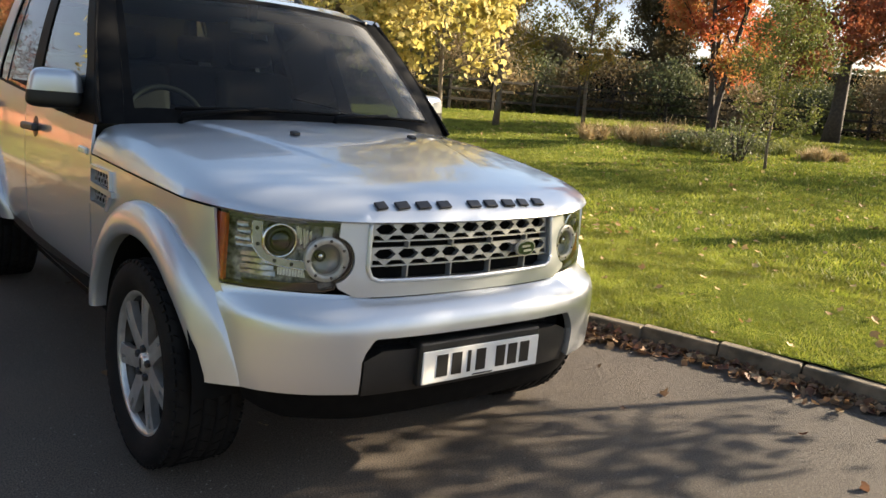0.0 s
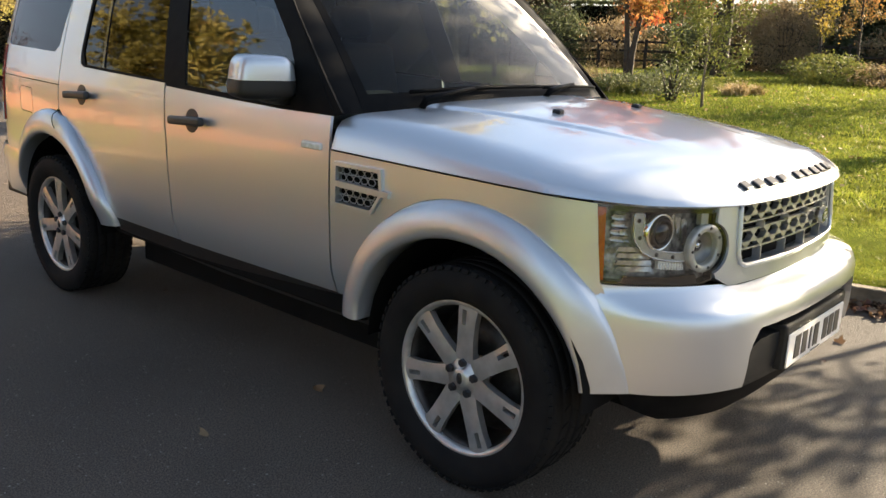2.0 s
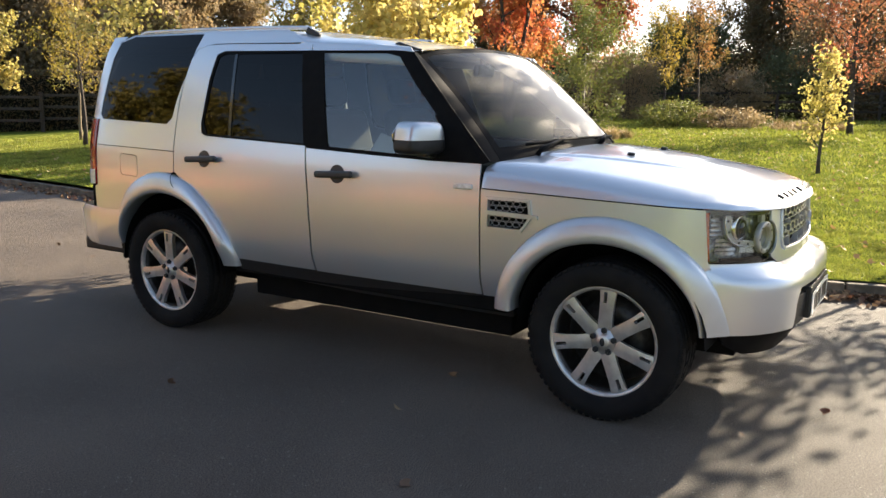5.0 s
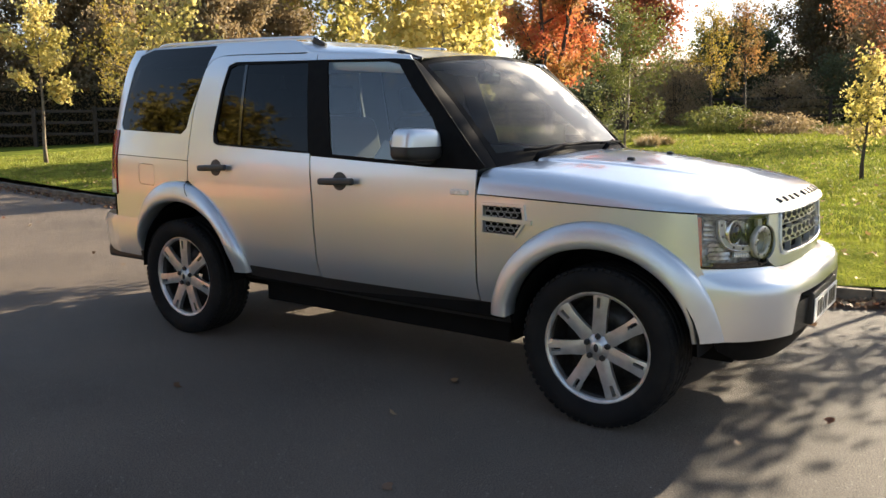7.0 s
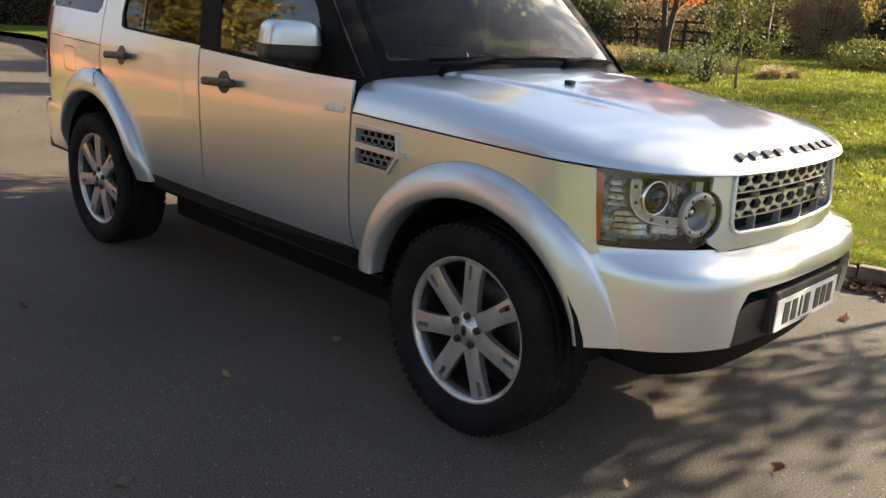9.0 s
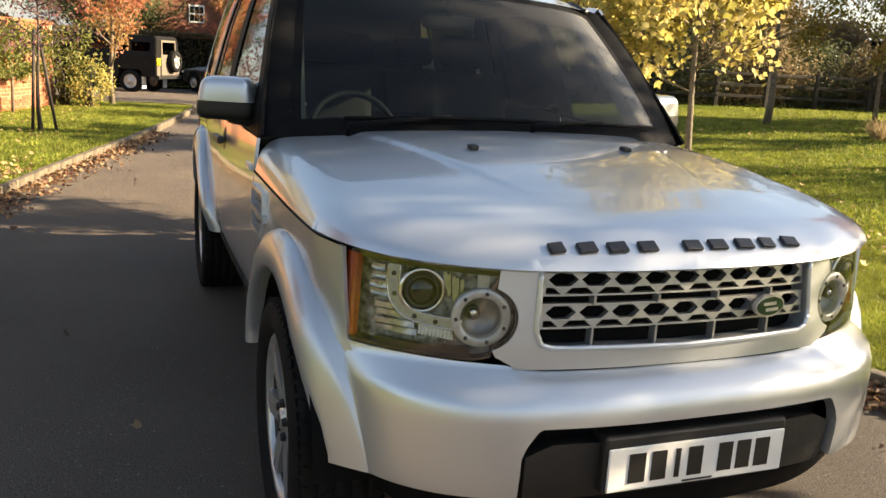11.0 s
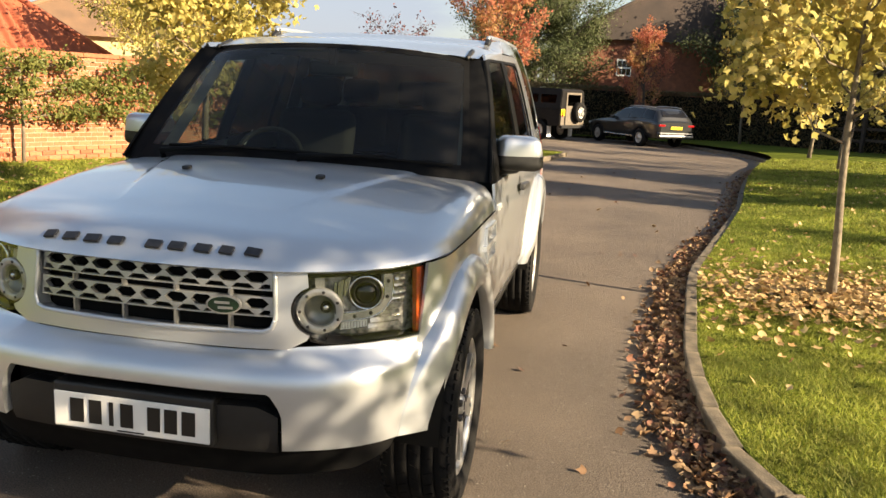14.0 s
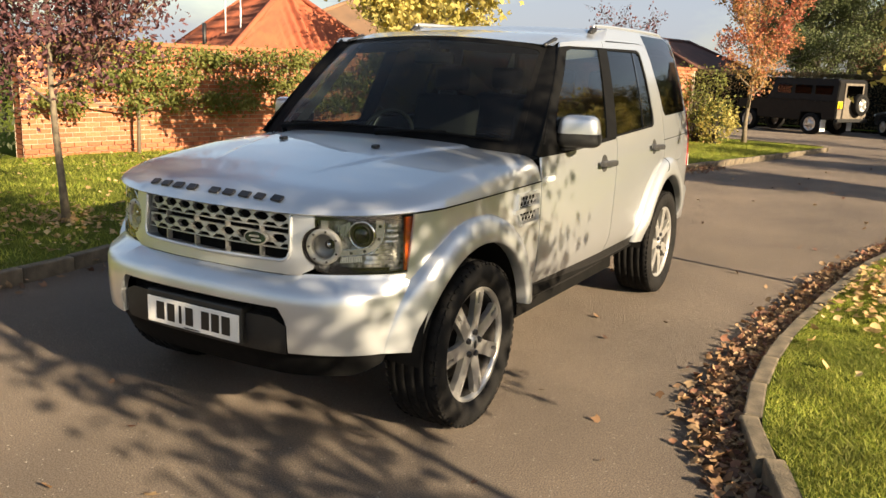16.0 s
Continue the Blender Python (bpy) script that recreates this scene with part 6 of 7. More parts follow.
    part("lamp_brow", panel([(gu(s * 0.51), 0.962), (gu(s * 0.62), 0.968), (gu(s * 0.74), 0.974), (s * 0.64, 0.978), (s * 0.64, 0.993), (gu(s * 0.74), 0.991), (gu(s * 0.62), 0.984), (gu(s * 0.51), 0.976)], front_map(-0.010), step=0.03, edge=0.02, thick=0.02), GLOSS_BLACK, box_)
    # reflectors: bright strip below the band, two stepped chrome pockets beside it, a folded one behind the lamps
    strip_ = part("running_light", panel([(gu(s * 0.607), 0.799), (gu(s * 0.684), 0.806), (gu(s * 0.684), 0.829), (gu(s * 0.612), 0.824)], front_map(-0.022), step=0.02, edge=0.015, thick=0.016), CLEAR_LENS, box_, "clear ribbed strip light")
    for i_ in range(9):
        xr = 0.613 + 0.0082 * i_
        line_ = front_map(-0.0215)(np.array([(gu(s * xr), 0.803), (gu(s * xr), 0.824)]))
        part("strip_rib", mesh_from(*tube_data([tuple(p) for p in line_], 0.0011, 5)), CHROME, strip_)
    for z0, z1, x0, x1 in ((0.794, 0.872, 0.695, 0.785), (0.880, 0.965, 0.760, 0.800)):
        for k_ in range(4):
            a_, b_ = z0 + (z1 - z0) * k_ / 4, z0 + (z1 - z0) * (k_ + 0.86) / 4
            lift_ = -0.040 + 0.006 * (k_ % 2)
            part("pocket_step", panel([(gu(s * (x0 + 0.004 * k_)), a_), (gu(s * x1), a_ + 0.003), (gu(s * x1), b_), (gu(s * (x0 + 0.004 * k_)), b_ - 0.002)], lambda q, l_=lift_, a0=a_, b0=b_: front_map(l_)(q) + np.c_[np.zeros(len(q)), 0.010 * np.sin((q[:, 1] - a0) / (b0 - a0) * math.pi), np.zeros(len(q))], step=0.02, edge=0.015, thick=0.006), LAMP_POCKET, box_)
    for k_ in range(5):
        a_ = 0.598 + 0.010 * k_
        part("fold", panel([(gu(s * a_), 0.862 + 0.014 * k_), (gu(s * (a_ + 0.007)), 0.858 + 0.014 * k_), (gu(s * (a_ + 0.014)), 0.940 + 0.004 * k_), (gu(s * (a_ + 0.006)), 0.944 + 0.004 * k_)], front_map(-0.042 + 0.004 * (k_ % 2)), step=0.02, edge=0.015, thick=0.006), LAMP_FROST, box_)


def inset(poly, d):
    """The outline moved inwards by about d."""
    p = np.array(poly)
    c = p.mean(0)
    prev, nxt = np.roll(p, 1, 0), np.roll(p, -1, 0)
    t = nxt - prev
    n = np.c_[-t[:, 1], t[:, 0]] / np.maximum(np.linalg.norm(t, axis=1), 1e-9)[:, None]
    n *= np.sign(((c - p) * n).sum(1))[:, None]
    return [tuple(v) for v in p + n * d]


for s in (-1, 1):
    headlamp(s)

# -- windscreen, pillars and roof
WB = spline([(-0.785, 0.610, 1.160), (-0.6, 0.535, 1.176), (-0.3, 0.475, 1.192), (0, 0.455, 1.197), (0.3, 0.475, 1.192), (0.6, 0.535, 1.176), (0.785, 0.610, 1.160)], 48)
WT = spline([(-0.660, 1.175, 1.690), (-0.5, 1.125, 1.712), (-0.25, 1.095, 1.728), (0, 1.085, 1.733), (0.25, 1.095, 1.728), (0.5, 1.125, 1.712), (0.660, 1.175, 1.690)], 48)


def screen_map(lift=0.0):
    k = np.linspace(0, 1, len(WB))
    def f(q):
        b = np.c_[[np.interp(q[:, 0], k, WB[:, i]) for i in range(3)]].T
        t = np.c_[[np.interp(q[:, 0], k, WT[:, i]) for i in range(3)]].T
        v = q[:, 1:2]
        p = b + (t - b) * v
        bow = 4 * v[:, 0] * (1 - v[:, 0]) * 0.022 + lift
        return p + np.c_[np.zeros(len(q)), -0.68 * bow, 0.73 * bow]
    return f


frame_out = [(0, 0), (0.25, 0), (0.5, 0), (0.75, 0), (1, 0), (1, 1), (0.75, 1), (0.5, 1), (0.25, 1), (0, 1)]
clear = [(0.035, 0.10), (0.3, 0.085), (0.7, 0.085), (0.965, 0.10), (0.972, 0.3), (0.972, 0.93), (0.95, 0.955), (0.5, 0.965), (0.05, 0.955), (0.028, 0.93), (0.028, 0.3)]
screen = part("windscreen", panel(clear, screen_map(0.0), step=0.05, edge=0.04, thick=0.0, out_dir=(0, -0.7, 0.7)), SCREEN_GLASS, car, "clear windscreen")
part("screen_border", panel(frame_out, screen_map(0.001), step=0.05, edge=0.04, holes=[clear], thick=0.006, out_dir=(0, -0.7, 0.7)), PILLAR_BLACK, screen, "black windscreen border")
for side in (-1, 1):
    rows = []
    for t in np.linspace(0, 1, 12):
        bow = 4 * t * (1 - t) * 0.022
        a = np.array([side * (0.785 + (0.660 - 0.785) * t), 0.610 + 0.565 * t - 0.68 * bow, 1.160 + 0.53 * t + 0.73 * bow])
        yb, zb = 0.655 + 0.515 * t - 0.012 * math.sin(math.pi * t), 1.152 + 0.548 * t + 0.012 * math.sin(math.pi * t)
        b = np.array([side * (float(side_x(yb, zb)) - 0.002), yb, zb])
        out = np.array([side * 0.6, -0.6, 0.3])
        rows.append([a + (b - a) * w + out * 0.006 * math.sin(math.pi * w) for w in np.linspace(0, 1, 6)])
    part("windscreen_pillar", grid_mesh(np.array(rows), flip=side < 0), PILLAR_BLACK, car, "black windscreen pillar")

rows = []
for v in np.linspace(0, 1, 60):
    row = []
    for w in np.linspace(-1, 1, 41):
        w2 = math.sin(w * math.pi / 2) * 0.55 + w * 0.45
        kx = np.interp((w2 + 1) / 2, np.linspace(0, 1, len(WT)), WT[:, 1])
        y = kx + (3.60 - kx) * v ** 1.25
        edge_z = float(np.interp(y, [1.0, 1.2, 1.75, 1.90, 2.02, 2.67, 3.4, 3.6], [1.690, 1.716, 1.750, 1.760, 1.832, 1.844, 1.846, 1.79]))
        half = float(side_x(max(y, 1.16), edge_z)) + 0.001
        zc = float(np.interp(y, [1.085, 1.2, 1.5, 1.80, 1.95, 2.6, 3.3, 3.6], [1.733, 1.758, 1.790, 1.806, 1.842, 1.860, 1.858, 1.82]))
        a = abs(w2)
        wz = float(np.interp((w2 + 1) / 2, np.linspace(0, 1, len(WT)), WT[:, 2])) + 0.004
        near = (1 - min((y - kx) / 0.30, 1)) ** 2
        shoulder = 1 - max(0, (a - 0.80) / 0.20) ** 2.2
        z = edge_z + (zc - 0.020 * a * a - edge_z) * shoulder
        z += (wz - z) * near * (1 if a < 0.95 else 0)
        row.append(((half + 0.003) * w2, y, z - (0.003 if a > 0.99 else 0)))
    skirt = [(row[0][0] * 0.985, row[0][1], row[0][2] - 0.09)], [(row[-1][0] * 0.985, row[-1][1], row[-1][2] - 0.09)]
    rows.append(skirt[0] + row + skirt[1])
roof = part("roof", grid_mesh(np.array(rows)), PAINT, car, "silver stepped roof")
for side in (-1, 1):
    slot = [(side * 0.652, y, float(np.interp(y, [1.10, 1.17, 1.30, 1.42], [1.688, 1.700, 1.738, 1.756]))) for y in np.linspace(1.155, 1.32, 8)]
    part("roof_slot", mesh_from(*tube_data(slot, [0.013] * 7 + [0.006], 6)), PLASTIC, roof, "black strip at the corner of the roof")
fin = box((-0.03, -0.06, 0), (0.03, 0.06, 0.045), 0.015)
fin.transform(pose(0, 3.2, 1.848))
part("aerial", fin, PLASTIC, roof)

# -- scuttle and wipers
rows = np.array([[(x, y0 + dy, z0 + dz) for x, y0, z0 in [(p[0], p[1], p[2]) for p in WB]] for dy, dz in ((-0.035, -0.030), (0.0, -0.012), (0.02, 0.002))])
part("scuttle", grid_mesh(rows), PLASTIC, car, "black scuttle below the windscreen")


def wiper(pivot, tip_a, tip_b):
    sm_ = screen_map(0.020)
    a, b = [Vector(sm_(np.array([q]))[0]) for q in (tip_a, tip_b)]
    p = Vector(pivot)
    mid = a.lerp(b, 0.52) + Vector((0, -0.01, 0.014))
    arm = part("wiper", mesh_from(*tube_data([p, p + Vector((0, -0.02, 0.03)), p.lerp(mid, 0.4) + Vector((0, -0.012, 0.02)), mid], [0.014, 0.013, 0.010, 0.007], 8)), PILLAR_BLACK, car, "black windscreen wiper")
    blade = [Vector(sm_(np.array([(tip_a[0] + (tip_b[0] - tip_a[0]) * t, tip_a[1] + (tip_b[1] - tip_a[1]) * t)]))[0]) for t in np.linspace(0, 1, 12)]
    part("wiper_blade", mesh_from(*tube_data(blade, 0.008, 6)), PILLAR_BLACK, arm)


wiper((-0.60, 0.50, 1.185), (0.16, 0.075), (0.58, 0.060))
wiper((0.07, 0.435, 1.205), (0.56, 0.055), (0.93, 0.075))

# -- tail: bumper, tailgate and its glass
rear_line = spline([(-0.885, 3.36), (-0.868, 3.60), (-0.845, 3.72), (-0.78, 3.86), (-0.6, 3.94), (0, 3.975), (0.6, 3.94), (0.78, 3.86), (0.845, 3.72), (0.868, 3.60), (0.885, 3.36)], 80)
gate_line = spline([(-0.775, 3.77), (-0.72, 3.855), (-0.6, 3.905), (0, 3.94), (0.6, 3.905), (0.72, 3.855), (0.775, 3.77)], 60)
for name, zs, mat in (("rear_bumper", [(0.46, -0.03), (0.50, 0.0), (0.68, 0.02), (0.72, -0.01)], PAINT), ("tailgate", [(0.72, -0.06), (0.9, -0.05), (1.15, -0.055), (1.25, -0.06)], PAINT), ("tailgate_glass", [(1.25, -0.062), (1.5, -0.13), (1.72, -0.24), (1.80, -0.30)], GLASS_TINT)):
    line_ = rear_line if name == "rear_bumper" else gate_line
    rows = np.array([[(x * (1 + o * 0.25) * (1 if z < 1.26 else 1 - (z - 1.25) * 0.22), y + (o if y > 3.65 else 0), z) for x, y in line_] for z, o in zs])
    part(name, grid_mesh(rows, flip=True), mat, car)
part("rear_valance", box((-0.80, 3.30, 0.40), (0.80, 3.86, 0.49), 0.02), PLASTIC, car)

# -- wheels
def tyre_profile():
    half, r = 0.125, 0.374
    pts = [(0.250, -half * 0.80), (0.262, -half * 0.92), (0.300, -half * 1.06), (0.330, -half * 1.05), (0.352, -half * 0.99), (0.366, -half * 0.88)]
    for c in (-0.55, -0.19, 0.19, 0.55):
        e = half * c
        pts += [(r - (0.0022 if abs(c) > 0.5 else 0.0004), e - 0.018), (r - 0.001, e - 0.0032), (r - 0.007, e - 0.0022), (r - 0.007, e + 0.0022), (r - 0.001, e + 0.0032)]
    return pts + [(p[0], -p[1]) for p in reversed(pts[:6])]


def wheel(x, y, turn):
    side = 1 if x > 0 else -1
    w = new("wheel")
    w.parent = car
    w["label"] = "seven-spoke silver alloy wheel with a black all-terrain tyre"
    m = pose(x, y, 0.374, 0, 90 * side, 0)
    v, f = lathe(tyre_profile(), m, 64)
    t = part("tyre", mesh_from(v, f), RUBBER, w, "black tyre")
    blocks = []
    for k in range(64):
        a = 2 * math.pi * k / 64
        for s2 in (-1, 1):
            q = m @ Matrix.Rotation(a + (0.05 if s2 > 0 else 0), 4, "Z") @ pose(0.3575, 0, s2 * 0.112, 0, s2 * 30, 0)
            bv = [q @ Vector((i, j, h)) for i in (-0.006, 0.006) for j in (-0.011, 0.011) for h in (-0.012, 0.012)]
            blocks.append((bv, [(0, 1, 3, 2), (4, 6, 7, 5), (0, 4, 5, 1), (2, 3, 7, 6), (0, 2, 6, 4), (1, 5, 7, 3)]))
    part("tread", mesh_from(*join_data(blocks), smooth=False), RUBBER, t)["kind"] = "stuff"
    # raised near-black slivers stand in for the shade in the tread cuts
    cut_slivers = []
    for k in range(40):
        for row, c in enumerate((-0.095, -0.047, 0.0, 0.047, 0.095)):
            q = m @ Matrix.Rotation(2 * math.pi * (k + 0.37 * row) / 40, 4, "Z") @ pose(0.3725 - (0.004 if row in (0, 4) else 0), 0, c, 28 if row % 2 else -28, (-14 if c < 0 else 14) if row in (0, 4) else 0, 0)
            bv = [q @ Vector((i, j, h)) for i in (-0.002, 0.0022) for j in (-0.0011, 0.0011) for h in (-0.017, 0.017)]
            cut_slivers.append((bv, [(0, 1, 3, 2), (4, 6, 7, 5), (0, 4, 5, 1), (2, 3, 7, 6), (0, 2, 6, 4), (1, 5, 7, 3)]))
    part("tread_cut_shade", mesh_from(*join_data(cut_slivers), smooth=False), GAP_SHADE, t)["kind"] = "stuff"
    prof = [(0.250, 0.080), (0.262, 0.098), (0.2635, 0.106), (0.258, 0.110), (0.249, 0.107), (0.240, 0.098), (0.238, 0.080)]
    v, f = lathe(prof, m, 64)
    rim = part("rim", mesh_from(v, f), ALLOY, w, "silver alloy rim")
    v, f = lathe([(0.250, 0.085), (0.238, 0.088), (0.234, 0.05), (0.230, -0.08), (0.226, -0.10)], m, 64)
    part("rim_barrel", mesh_from(v, f), STEEL_DARK, rim, "dark inner barrel")
    v, f = lathe([(0.225, -0.06), (0.18, -0.055), (0.17, 0.0), (0.05, 0.0), (0.05, -0.05)], m, 48)
    part("brake_disc", mesh_from(v, f), STEEL_DARK, w)
    for k in range(7):
        q = m @ Matrix.Rotation(turn + 2 * math.pi * k / 7, 4, "Z")
        out = [(0.058, -0.036), (0.12, -0.0325), (0.19, -0.034), (0.243, -0.040), (0.247, 0.0), (0.243, 0.040), (0.19, 0.034), (0.12, 0.0325), (0.058, 0.036)]
        slot = [(0.182, 0.001), (0.182, 0.017), (0.232, 0.019), (0.232, 0.001)]
        me = panel(out, lambda z: np.c_[z, 0.104 - 0.30 * (0.22 - z[:, 0]) ** 2 - 3.0 * z[:, 1] ** 2], step=0.02, edge=0.02, holes=[slot], thick=0.030, out_dir=(0, 0, 1))
        me.transform(q)
        part("spoke", me, ALLOY, rim)
    v, f = lathe([(0.078, 0.05), (0.078, 0.080), (0.070, 0.092), (0.036, 0.096), (0.033, 0.104), (0.026, 0.108), (0.0005, 0.109)], m, 40)
    hub = part("hub", mesh_from(v, f), ALLOY, w)
    v, f = lathe([(0.020, 0.1085), (0.018, 0.1105), (0.0005, 0.111)], m @ Matrix.Diagonal((1.0, 0.6, 1, 1)), 24)
    part("hub_badge", mesh_from(v, f), LETTER_GREY, hub)
    for k in range(5):
        a = 2 * math.pi * k / 5 + turn
        v, f = lathe([(0.0150, 0.085), (0.0150, 0.104), (0.012, 0.109), (0.0005, 0.110)], m @ Matrix.Translation((0.053 * math.cos(a), 0.053 * math.sin(a), 0)), 6)
        part("wheel_nut", mesh_from(v, f, smooth=False), LETTER_GREY, hub)


wheel(-0.80, 0.01, -0.07)
wheel(0.80, 0.01, 2.97)
wheel(-0.805, 2.885, -0.03)
wheel(0.805, 2.885, 2.9)

# -- cabin
dash = bmesh.new()
box_bm(dash, (-0.72, 0.66, 0.80), (0.72, 1.08, 1.13), 0.06)
box_bm(dash, (-0.60, 0.98, 1.08), (-0.20, 1.12, 1.20), 0.05)
part("dashboard", dash, DASH, car, "dark dashboard", smooth=True)
v, f = lathe([(0.190 + 0.014 * math.cos(a), 0.014 * math.sin(a)) for a in np.linspace(0, 2 * math.pi, 10, endpoint=False)], pose(-0.40, 1.20, 1.12, 62, 0, 0), 40, closed=True)
sw = part("steering_wheel", mesh_from(v, f), DASH, car, "dark steering wheel")
part("steering_hub", box((-0.08, -0.06, -0.02), (0.08, 0.06, 0.03), 0.02, m=pose(-0.40, 1.20, 1.12, 62, 0, 0)), DASH, sw)
for x0, y0 in ((-0.38, 1.55), (0.38, 1.55), (-0.40, 2.45), (0.0, 2.47), (0.40, 2.45)):
    sb = bmesh.new()
    box_bm(sb, (-0.25, -0.25, 0.0), (0.25, 0.27, 0.16), 0.05)
    sb.transform(pose(x0, y0, 0.72))
    se = part("seat", sb, SEAT, car, "dark cloth seat", smooth=True)
    bb = bmesh.new()
    box_bm(bb, (-0.24, -0.07, 0.0), (0.24, 0.07, 0.56), 0.06)
    bb.transform(pose(x0, y0 + 0.26, 0.84, -14, 0, 0))
    part("seat_back", bb, SEAT, se, smooth=True)
    hb = box((-0.13, -0.045, 0.0), (0.13, 0.045, 0.17), 0.04, m=pose(x0, y0 + 0.42, 1.41, -10, 0, 0))
    part("headrest", hb, SEAT, se, smooth=True)
part("cabin_floor", box((-0.80, 0.62, 0.60), (0.80, 3.70, 0.66)), DASH, car)
part("headlining", box((-0.66, 1.30, 1.700), (0.66, 3.40, 1.712)), TRIM_LIGHT, car)
im = box((-0.125, -0.02, -0.035), (0.125, 0.02, 0.035), 0.018, m=pose(-0.02, 1.13, 1.615, 8, 0, 6))
mir = part("interior_mirror", im, PLASTIC_GREY, car, "grey interior mirror")
part("mirror_stem", box((-0.02, -0.03, 0.0), (0.02, 0.02, 0.10), 0.01, m=pose(-0.02, 1.13, 1.63)), DASH, mir)
for side in (-1, 1):
    tr = [[(side * (0.752 - 0.085 * t), 0.70 + 0.51 * t, 1.165 + 0.50 * t), (side * (0.700 - 0.075 * t), 0.735 + 0.51 * t, 1.165 + 0.50 * t)] for t in np.linspace(0, 1, 8)]
    part("pillar_trim", grid_mesh(np.array(tr)), TRIM_LIGHT, car, "pale inner pillar trim")
pp = slab([(-0.07, -0.05), (0.07, -0.05), (0.05, 0.05), (-0.04, 0.07)], [], 0.004, pose(-0.62, 1.42, 1.20, 60, 10, -70), step=0.5, edge=0.5)
part("sun_shade", pp, PAPER, car, "pale folded card by the window")

# ---- parked vehicles at the end of the drive ----
# the van's dark paint, deepened for the shade on its side
DEF_SHADED = material("dark_paint_shaded", (0.015, 0.014, 0.013), rough=0.5, noise_scale=6.0, second=(0.011, 0.010, 0.010), spec=0.12)
# pale beige copy for the rear: sunlight put into the colour
DEF_SUNLIT = material("sunlit_rear_paint", (0.17, 0.145, 0.115), rough=0.55, noise_scale=8.0, second=(0.12, 0.10, 0.08), spec=0.2)
EST_GREY = material("mid_grey_paint", (0.026, 0.027, 0.029), rough=0.3, metal=0.4, noise_scale=5.0, second=(0.020, 0.021, 0.023), coat=0.6)
CAR_GLASS = material("dark_car_glass", (0.006, 0.006, 0.007), rough=0.10, noise_scale=6.0, second=(0.008, 0.008, 0.009), spec=0.4)


def simple_wheel(parent, m, r, w):
    wl_ = new("wheel")
    wl_.parent = parent
    v, f = lathe([(r * 0.62, -w / 2), (r * 0.92, -w / 2), (r, -w * 0.36), (r, w * 0.36), (r * 0.92, w / 2), (r * 0.62, w / 2)], m, 28)
    part("tyre", mesh_from(v, f), RUBBER, wl_)
    v, f = lathe([(r * 0.64, w * 0.40), (r * 0.60, w * 0.30), (r * 0.30, w * 0.34), (r * 0.26, w * 0.46), (0.001, w * 0.47)], m, 28)
    part("rim", mesh_from(v, f), ALLOY, wl_)
    for k in range(5):
        b = box((r * 0.22, -r * 0.09, w * 0.32), (r * 0.60, r * 0.09, w * 0.44), 0.005, m=m @ Matrix.Rotation(k * 1.2566, 4, "Z"))
        part("spoke", b, ALLOY, wl_)


def prism(profile, half, taper=None):
    """Side profile (y, z) swept across x; taper gives the half width by height."""
    n = len(profile)
    hw = [half if taper is None else float(np.interp(z, [t[0] for t in taper], [t[1] for t in taper])) for _, z in profile]
    v = [(-hw[i], p[0], p[1]) for i, p in enumerate(profile)] + [(hw[i], p[0], p[1]) for i, p in enumerate(profile)]
    f = [tuple(range(n))[::-1], tuple(range(n, 2 * n))] + [(i, (i + 1) % n, n + (i + 1) % n, n + i) for i in range(n)]
    bm = bmesh.new()
    vs = [bm.verts.new(p) for p in v]
    for q in f:
        bm.faces.new([vs[i] for i in q])
    bmesh.ops.recalc_face_normals(bm, faces=bm.faces)
    bmesh.ops.bevel(bm, geom=bm.edges[:], offset=0.025, segments=2, affect="EDGES")
    return bm


